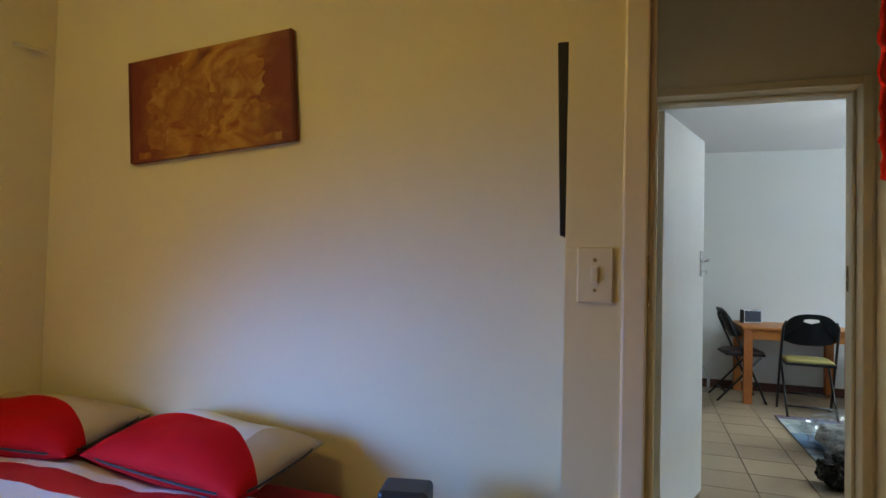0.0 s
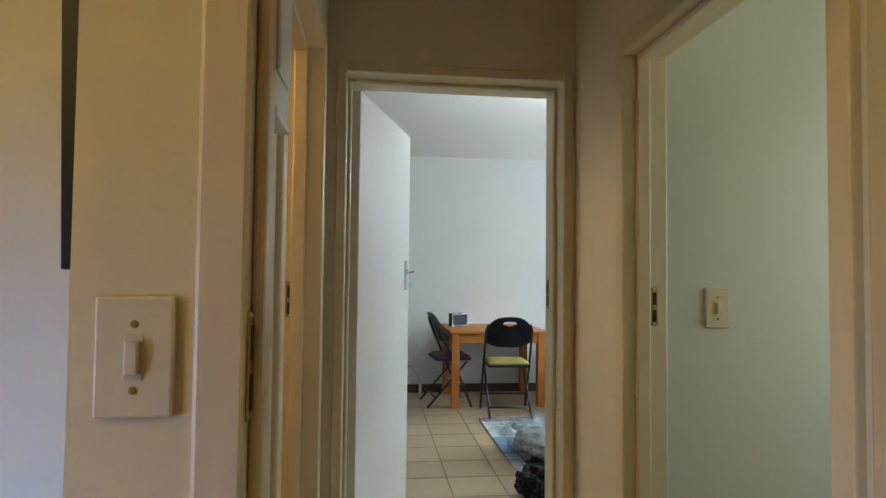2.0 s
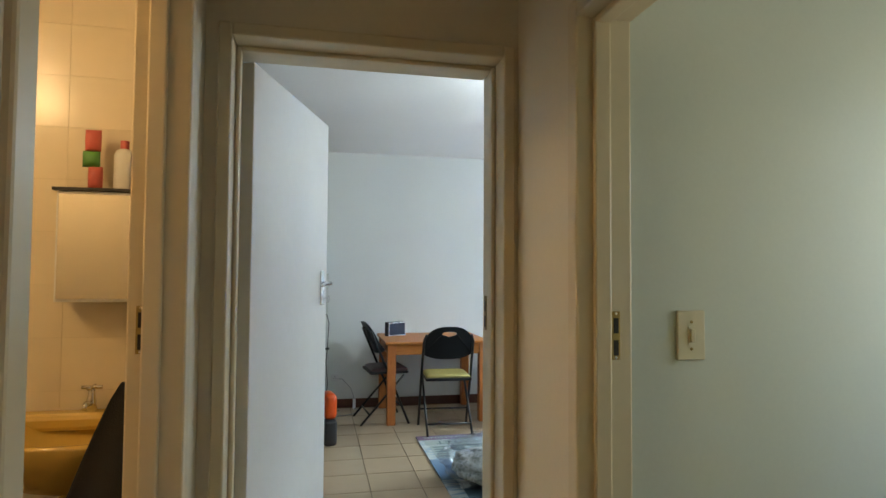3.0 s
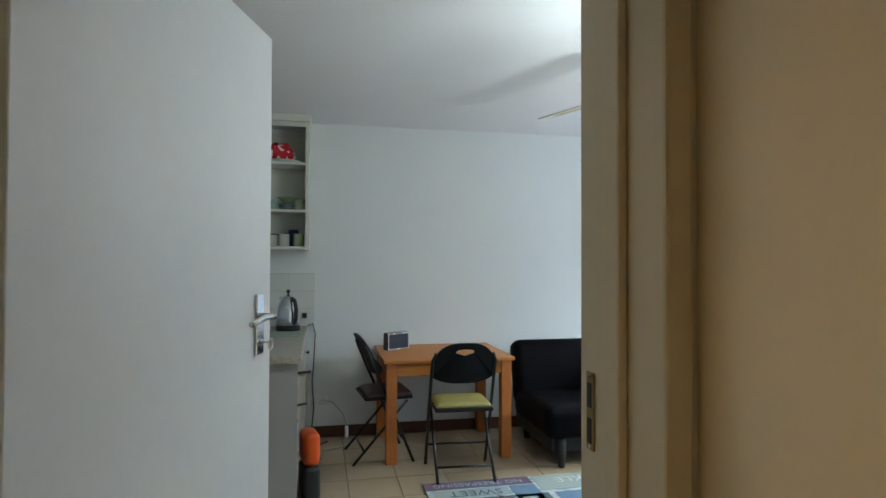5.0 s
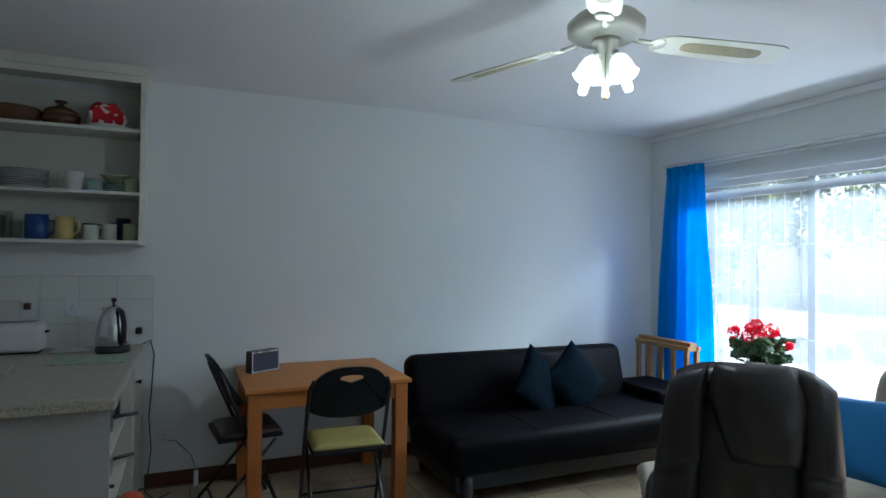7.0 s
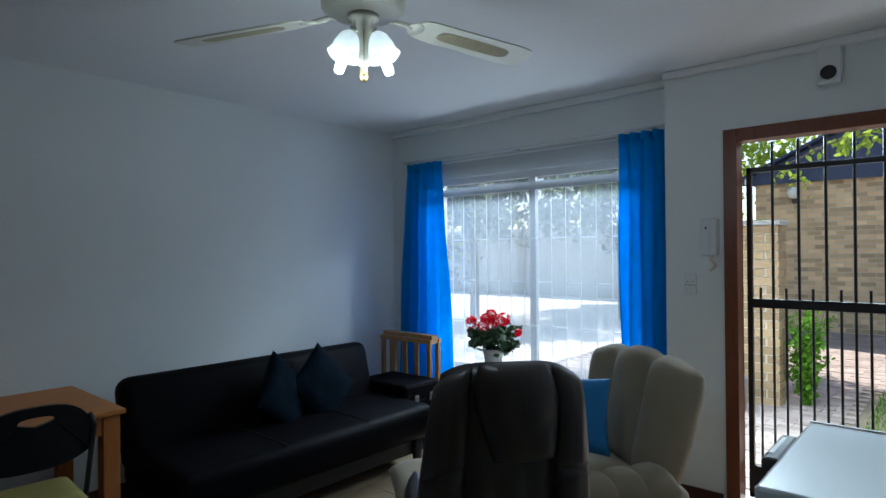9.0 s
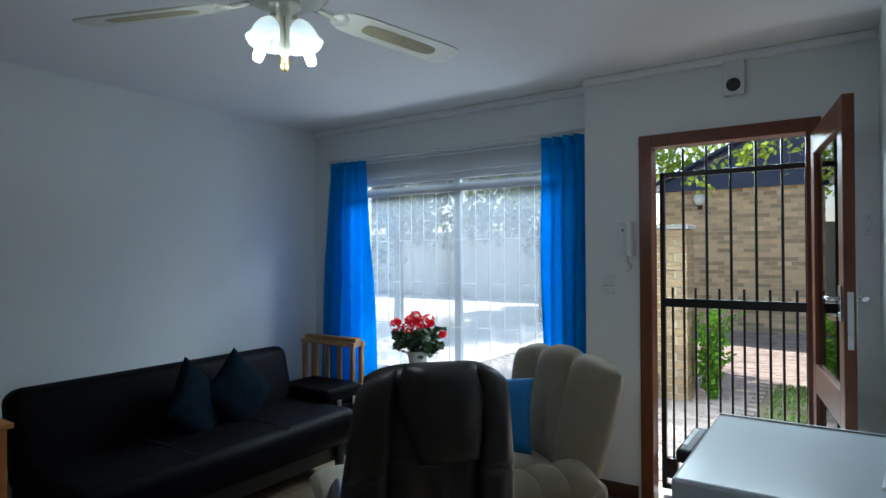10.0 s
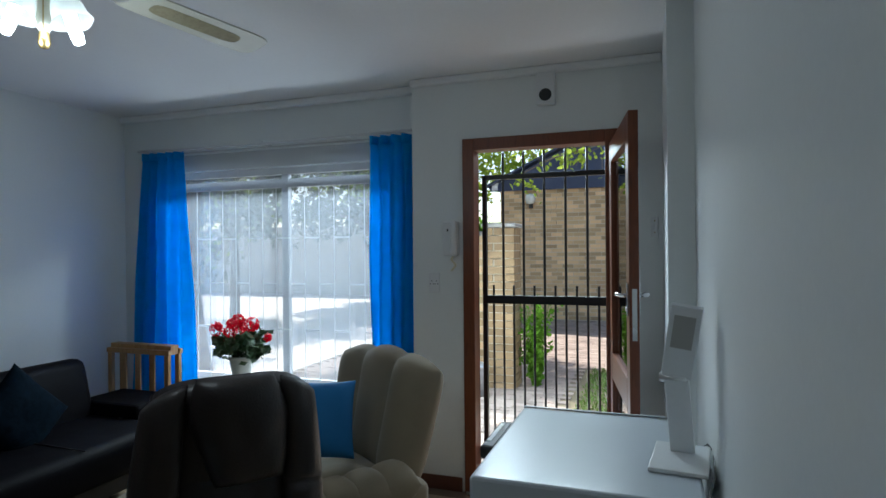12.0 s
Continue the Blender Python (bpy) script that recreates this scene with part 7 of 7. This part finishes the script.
def joined(name, rows_of, material, parent=None, kind=""):
    vs, fs = bricks(rows_of, 0, 0)
    me = bpy.data.meshes.new(name)
    me.from_pydata(vs, [], fs)
    me.materials.append(material)
    ob = new(name, me)
    if parent is not None:
        ob.parent = parent
    return tagged(ob, kind=kind) if kind else ob


def island_shade(m, spread):
    """Lets each joined brick differ a little from the next."""
    nt = m.node_tree
    n, l = nt.nodes, nt.links
    geo, mr, hs = n.new("ShaderNodeNewGeometry"), n.new("ShaderNodeMapRange"), n.new("ShaderNodeHueSaturation")
    mr.inputs["To Min"].default_value, mr.inputs["To Max"].default_value = 1 - spread, 1 + spread
    l.new(geo.outputs["Random Per Island"], mr.inputs["Value"])
    l.new(mr.outputs["Result"], hs.inputs["Value"])
    b = n["Principled BSDF"]
    src = b.inputs["Base Color"].links[0].from_socket
    l.new(src, hs.inputs["Color"])
    l.new(hs.outputs["Color"], b.inputs["Base Color"])


island_shade(HOUSE_BRICK, 0.34)
island_shade(PAVER, 0.22)
rb = random.Random(21)


def house():
    """The neighbouring house: brick gable end under a navy roof."""
    h = thing("house", "brown face-brick house with a navy roof", "house", (0, 0, -0.06))
    X, ya, yb, top = 13.6, -6.0, 3.35, 2.95
    part("wall", boxes((X, X + 7, ya, yb, 0, top)), MORTAR, h, "pale mortar behind face brick")
    rows = []
    k = 0
    z = 0.02
    while z < top - 0.07:
        y = ya + (0.116 if k % 2 else 0.0)
        while y < yb - 0.05:
            y2 = min(y + 0.222, yb)
            if y > -2.6:
                d = rb.uniform(-0.003, 0.003)
                rows.append((X - 0.012 + d, X + 0.01, y, y2, z, z + 0.073))
            y += 0.232
        z += 0.085
        k += 1
    ob = joined("brick_course", rows, HOUSE_BRICK, h, "stuff")
    # gable: a navy triangle with its verge board, and the roof planes behind
    bm = bmesh.new()
    apex = (-1.3, 5.2)
    prof = [(yb + 0.25, top - 0.08), (apex[0], apex[1]), (ya - 0.25, top - 0.08)]
    a = [bm.verts.new((X - 0.10, y, z)) for y, z in prof]
    b = [bm.verts.new((X - 0.02, y, z)) for y, z in prof]
    bm.faces.new(a)
    bm.faces.new(b[::-1])
    for i in range(3):
        j = (i + 1) % 3
        bm.faces.new((a[i], b[i], b[j], a[j]))
    part("gable", bm, BLUE_FASCIA, h, "navy sheeted gable")
    for s, (y0, z0) in ((1, prof[0]), (-1, prof[2])):
        bm = bmesh.new()
        v = [bm.verts.new(p) for p in ((X - 0.3, apex[0], apex[1] + 0.05), (X + 7.3, apex[0], apex[1] + 0.05), (X + 7.3, y0, z0 + 0.02), (X - 0.3, y0, z0 + 0.02))]
        w = [bm.verts.new(p.co + Vector((0, 0, 0.05))) for p in v]
        bm.faces.new(v)
        bm.faces.new(w[::-1])
        for i in range(4):
            j = (i + 1) % 4
            bm.faces.new((v[i], w[i], w[j], v[j]))
        part("roof", bm, BLUE_FASCIA, h, "navy roof sheets")
    part("fascia", boxes((X - 0.13, X - 0.105, ya - 0.2, yb + 0.2, top - 0.14, top - 0.02)), BLUE_FASCIA, h)
    part("gutter_end", boxes((X - 0.16, X - 0.02, yb + 0.03, yb + 0.16, top - 0.12, top + 0.06), bevel=0.01), LEAF_PAINT, h, "white gutter end")
    l = part("wall_lamp", boxes((X - 0.10, X - 0.02, 2.62, 2.70, 2.42, 2.52), bevel=0.01), BLACK_METAL, h, "dark lamp bracket")
    bm = bmesh.new()
    lathe(bm, [(0.0, -0.12), (0.08, -0.1), (0.115, 0.0), (0.09, 0.09), (0.0, 0.12)], (X - 0.14, 2.66, 2.62), 18)
    part("globe", bm, CHINA, l, "white glass globe", smooth=True)


house()

# unseen eave added to this house; its depth keeps the sun off the upper wall
structure("roof_eave", boxes((4.50, 5.27, -6.0, 8.0, 2.60, 2.72)), LEAF_PAINT, "unseen white boarded roof eave added to cut the sun", "roof")
structure("roof_slab", boxes((-3.0, 4.50, -5.42, 4.45, H + 0.12, H + 0.22)), BLUE_FASCIA, "dark roof sheeting", "roof")

# paving
pave = structure("pavement", boxes((4.64, 13.5, -4.0, 9.0, -0.075, -0.052)), SOIL, "sandy joints under brick paving", "pavement")
rows, keep = [], []
ix = 0
x = 4.66
while x < 13.4:
    y = -1.6 + (0.1 if ix % 2 else 0.0)
    while y < 4.4:
        if not (6.2 < x < 8.4 and y < 0.95 - 0.04 * abs(x - 7.3)):
            rows.append((x, x + 0.096, y, y + 0.196, -0.06, -0.04 + rb.uniform(-0.003, 0.003)))
        y += 0.2
    x += 0.1
    ix += 1
joined("paver", rows, PAVER, pave, "stuff")


def tuft(name, label, x0, x1, y0, y1, n, h, seed):
    r = random.Random(seed)
    vs, fs = [], []
    for k in range(n):
        x, y = r.uniform(x0, x1), r.uniform(y0, y1)
        a, hh, w = r.uniform(0, 6.28), h * r.uniform(0.5, 1.2), 0.004 + 0.004 * r.random()
        dx, dy = math.cos(a) * w, math.sin(a) * w
        bx, by = r.gauss(0, hh * 0.35), r.gauss(0, hh * 0.35)
        b = len(vs)
        vs += [(x - dx, y - dy, -0.06), (x + dx, y + dy, -0.06), (x + bx * 0.5 + dx, y + by * 0.5 + dy, -0.06 + hh * 0.65), (x + bx * 0.5 - dx, y + by * 0.5 - dy, -0.06 + hh * 0.65), (x + bx, y + by, -0.06 + hh)]
        fs += [(b, b + 1, b + 2, b + 3), (b + 3, b + 2, b + 4)]
    me = bpy.data.meshes.new(name)
    me.from_pydata(vs, [], fs)
    me.materials.append(GRASS)
    return tagged(new(name, me), label, "grass", kind="stuff")


tuft("grass", "patchy green lawn beside the paving", 6.2, 8.5, -1.6, 0.92, 9000, 0.045, 4)
structure("pavement_yard", boxes((4.64, 18.55, 4.55, 18.5, -0.075, -0.045)), YARD, "sunlit pale concrete yard beyond the window", "pavement")

LEAF_SHAPE = [(-0.5, 0), (-0.2, 0.28), (0.15, 0.3), (0.5, 0), (0.15, -0.3), (-0.2, -0.28)]


def leaf_cloud(name, points, size, material, parent, seed, droop=0.0):
    """Many small leaves, each a bent six-sided blade, joined in one mesh."""
    r = random.Random(seed)
    vs, fs = [], []
    for p in points:
        m = Euler((r.uniform(-1.2, 1.2), r.uniform(-1.2, 1.2), r.uniform(0, 6.28))).to_matrix()
        s = size * r.uniform(0.6, 1.35)
        b = len(vs)
        for lx, ly in LEAF_SHAPE:
            q = m @ Vector((lx * s, ly * s, -0.25 * s * lx * lx))
            vs.append((p[0] + q.x, p[1] + q.y, p[2] + q.z))
        fs += [(b, b + 1, b + 2, b + 3), (b, b + 3, b + 4, b + 5)]
    me = bpy.data.meshes.new(name)
    me.from_pydata(vs, [], fs)
    me.materials.append(material)
    ob = new(name, me)
    ob.parent = parent
    return tagged(ob, kind="stuff")


def tree(label, where, height, crown_r, crown_z, n, size, material, seed, squash=0.75, lumps=16, keep_above=-9.0):
    t = thing("tree", label, "tree", where)
    r = random.Random(seed)
    bm = bmesh.new()
    tube(bm, [(0, 0, 0), (0.06, 0.03, height * 0.35), (-0.03, 0.06, height * 0.7), (0.04, 0.0, height)], 0.16 * height / 5, 10, 0.35)
    part("trunk", bm, BARK, t, smooth=True)
    centres = []
    for k in range(lumps):
        v = Vector((r.gauss(0, 1), r.gauss(0, 1), r.gauss(0, 1))).normalized() * crown_r * r.uniform(0.35, 0.95)
        c = Vector((v.x, v.y, crown_z + v.z * squash))
        if c.z < keep_above:
            c.z = keep_above + r.random() * 0.4
        centres.append((c, crown_r * r.uniform(0.22, 0.42)))
        bm = bmesh.new()
        tube(bm, [(0, 0, height * r.uniform(0.45, 0.9)), (c.x * 0.5, c.y * 0.5, (height * 0.7 + c.z) / 2 + 0.1), tuple(c)], 0.035 * height / 5, 6, 0.25)
        part("limb", bm, BARK, t)
    pts = []
    for k in range(n):
        c, rad = centres[k % lumps]
        v = Vector((r.gauss(0, 1), r.gauss(0, 1), r.gauss(0, 0.8))).normalized() * rad * r.random() ** 0.45
        pts.append(c + v)
    leaf_cloud("crown", pts, size, material, t, seed)
    # dark trees get scattered lighter leaves: sun glints put into the leaf colour
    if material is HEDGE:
        leaf_cloud("sun_tinted_leaves", [q + Vector((0.12 * r.gauss(0, 1), 0.12 * r.gauss(0, 1), 0.15 + 0.1 * r.random())) for q in pts[::6]], size, FOLIAGE, t, seed + 1)
    return t


tree("tall leafy tree in bright spring green behind the house", (17.5, 6.4, -0.06), 5.0, 3.6, 4.7, 14000, 0.17, FOLIAGE, 3)
tree("broad leafy tree behind the brick house", (23.0, 1.5, -0.06), 6.5, 4.5, 8.0, 9000, 0.20, FOLIAGE, 13)
# added out of view of door and window, only for its shadow on the pavers
tree("unseen leafy tree added to throw dappled shade on the paving", (9.9, 3.55, -0.06), 5.2, 2.9, 6.4, 8000, 0.14, FOLIAGE, 8, 0.5)
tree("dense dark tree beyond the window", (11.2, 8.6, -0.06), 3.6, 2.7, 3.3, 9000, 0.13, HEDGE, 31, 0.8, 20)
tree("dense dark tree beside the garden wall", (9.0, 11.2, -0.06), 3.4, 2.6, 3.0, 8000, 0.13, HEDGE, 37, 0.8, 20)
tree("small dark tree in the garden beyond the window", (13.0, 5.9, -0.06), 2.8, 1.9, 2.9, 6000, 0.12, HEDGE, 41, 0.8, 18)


def overhanging_branch():
    t = thing("tree_branch", "thin bare branches with fresh green leaves overhead", "branch", (8.2, 0.6, 0))
    r = random.Random(17)
    bm = bmesh.new()
    pts = []
    main = [Vector((1.2, -2.6, 3.4)), Vector((0.6, -1.2, 3.02)), Vector((0.2, -0.1, 2.86)), Vector((-0.1, 0.75, 2.60)), Vector((-0.2, 1.15, 2.40))]
    tube(bm, main, 0.022, 7, 0.2)
    for k in range(26):
        i = r.randrange(0, 4)
        p = main[i].lerp(main[i + 1], r.random())
        q = p + Vector((r.gauss(0, 0.25), r.gauss(0.18, 0.3), r.gauss(-0.16, 0.2)))
        mid = p.lerp(q, 0.5) + Vector((0, 0, 0.05))
        tube(bm, [p, mid, q], 0.006, 5, 0.4)
        for j in range(11):
            pts.append(p.lerp(q, r.uniform(0.3, 1.05)) + Vector((r.gauss(0, 0.045), r.gauss(0, 0.045), r.gauss(0, 0.045))))
    tube(bm, [main[0], Vector((2.2, -4.0, 3.2)), Vector((2.6, -4.4, 1.5)), Vector((2.6, -4.5, -0.06))], 0.03, 7, 3.0)
    part("limb", bm, BARK, t)
    leaf_cloud("leaf_spray", pts, 0.085, FOLIAGE, t, 5)


overhanging_branch()


def pillar():
    """Brick gate pillar with a low wall that runs off beside it."""
    t = thing("brick_pillar", "yellow face-brick gate pillar with a concrete cap", "pillar", (7.1, 1.62, -0.06))
    part("core", boxes((0.012, 0.338, 0.012, 0.338, 0, 1.78)), MORTAR, t)
    part("cap", boxes((-0.02, 0.37, -0.02, 0.37, 1.785, 1.83), bevel=0.008), CONCRETE, t, "pale concrete cap")
    long_x = shared("brick", boxes((0, 0.222, 0, 0.106, 0, 0.074), bevel=0.0), PILLAR_BRICK)
    long_y = shared("brick", boxes((0, 0.106, 0, 0.222, 0, 0.074), bevel=0.0), PILLAR_BRICK)
    for k in range(21):
        z = 0.004 + 0.085 * k
        if k % 2:
            spots = [(long_x, 0, 0), (long_y, 0.244, 0), (long_x, 0.128, 0.244), (long_y, 0, 0.128)]
        else:
            spots = [(long_y, 0, 0), (long_x, 0.128, 0), (long_y, 0.244, 0.128), (long_x, 0, 0.244)]
        for me, x, y in spots:
            piece("brick", me, (x + rb.uniform(-0.002, 0.002), y + rb.uniform(-0.002, 0.002), z), t)
    w = thing("garden_wall", "shaded brick garden wall beside the pillar", "wall", (7.2, 1.99, -0.06))
    part("core", boxes((0.012, 0.20, 0, 0.92, 0, 1.70)), MORTAR, w)
    rows = []
    for k in range(20):
        y = -0.116 if k % 2 else 0.0
        while y < 0.70:
            rows.append((0, 0.02, max(0, y), y + 0.222, 0.004 + 0.085 * k, 0.078 + 0.085 * k))
            y += 0.232
    joined("brick_course", rows, HOUSE_BRICK, w, "stuff")
    part("coping", boxes((-0.02, 0.23, 0, 0.95, 1.71, 1.75), bevel=0.006), CONCRETE, w)


pillar()


def fern():
    t = thing("fern_bush", "bright green feathery bush growing by the pillar", "bush", (7.35, 1.44, -0.06))
    r = random.Random(2)
    bm = bmesh.new()
    pts = []
    for k in range(46):
        a = r.uniform(0, 6.28)
        h = r.uniform(0.35, 1.08)
        sp = r.uniform(0.05, 0.26)
        tip = Vector((sp * math.cos(a), sp * math.sin(a), h))
        tube(bm, [(0.03 * math.cos(a), 0.03 * math.sin(a), 0), (tip.x * 0.4, tip.y * 0.4, h * 0.6), tip], 0.005, 5, 0.4)
        for j in range(34):
            u = r.uniform(0.15, 1.0)
            pts.append(Vector((tip.x * u * u + r.gauss(0, 0.03), tip.y * u * u + r.gauss(0, 0.03), h * u + r.gauss(0, 0.02))))
    part("stem", bm, FERN, t)
    leaf_cloud("frond", pts, 0.055, FERN, t, 7)
    t = thing("wall_creeper", "green leafy plant on top of the garden wall", "plant", (7.25, 2.1, 1.69))
    leaf_cloud("foliage", [Vector((r.gauss(0, 0.08), r.gauss(0.12, 0.16), abs(r.gauss(0.06, 0.08)))) for _ in range(420)], 0.06, FERN, t, 11)


fern()
t = thing("dustbin", "small galvanised bin at the foot of the wall", "bin", (6.75, 1.95, -0.045))
bm = bmesh.new()
lathe(bm, [(0, 0.002), (0.11, 0), (0.13, 0.30), (0.135, 0.31), (0.12, 0.33), (0.03, 0.36), (0, 0.362)], sides=24)
part("body", bm, GREY_METAL, t, smooth=True)
w = thing("boundary_wall", "grey plastered boundary wall under trees beyond the window", "wall", (18.6, 3.6, -0.06))
part("panel", boxes((0, 0.22, 0, 16.0, 0, 2.3), bevel=0.01), CONCRETE, w)
part("coping", boxes((-0.04, 0.26, 0, 16.0, 2.305, 2.36), bevel=0.01), CONCRETE, w)

# ---- pieces of floors and walls ----
TS = 0.325
tile_me = shared("floor_tile", boxes((0.003, TS - 0.003, 0.003, TS - 0.003, -0.008, 0.0), bevel=0.0), TILE)
floor_l = structure("floor", boxes((-0.1, 0.92, -1.6, -0.005, -0.0075, -0.004)), GROUT, "beige ceramic tiled floor", "floor")
rt = random.Random(1)
n = 0
gx0, gy0 = 0.585 - 3 * TS, 0.24
for i in range(15):
    for j in range(-6, 12):
        x, y = gx0 + i * TS, gy0 + j * TS
        inside = (-0.45 < x and x + TS < 4.45 and -0.05 < y and y + TS < 4.22) or (-0.1 < x and x + TS < 1.0 and -1.75 < y < 0.0)
        if inside:
            piece("floor_tile", tile_me, (x, y, rt.uniform(-0.0006, 0.0)), floor_l)
            n += 1
bed_floor = structure("floor_bedroom", boxes((-2.35, 1.4, -5.2, -1.75, -0.0078, -0.001)), TILE, "beige bedroom floor", "floor")
skirt_me = shared("skirting_tile", boxes((0.002, 0.298, -0.011, -0.004, 0.0, 0.085), bevel=0.0), SKIRT)
for k in range(14):
    piece("skirting_tile", skirt_me, (0.33 + 0.29 * k, BACK, 0.0), skirting)
skirt_x = shared("skirting_tile", boxes((-0.011, -0.002, 0.002, 0.288, 0.0, 0.085), bevel=0.0), SKIRT)
for k in range(1):
    piece("skirting_tile", skirt_x, (FRONT, 1.325, 0.0), skirting)
splash_me = shared("splash_tile", boxes((0.0015, 0.1985, -0.012, -0.005, 0.0015, 0.1405), bevel=0.0), SPLASH_TILE)
for i in range(10):
    for k in range(3):
        piece("splash_tile", splash_me, (0.355 - 0.2 * (i + 1), BACK, 0.902 + 0.142 * k), splash)
bt = shared("wall_tile", boxes((0.001, 0.249, -0.0018, 0.0, 0.001, 0.199), bevel=0.0), WALL_TILE)
bath_wall = bpy.data.objects["wall_bathroom"]
for i in range(6):
    for k in range(12):
        piece("wall_tile", bt, (-0.20 - 0.25 * (i + 1), 0.652, 0.1 + 0.2 * k), bath_wall)
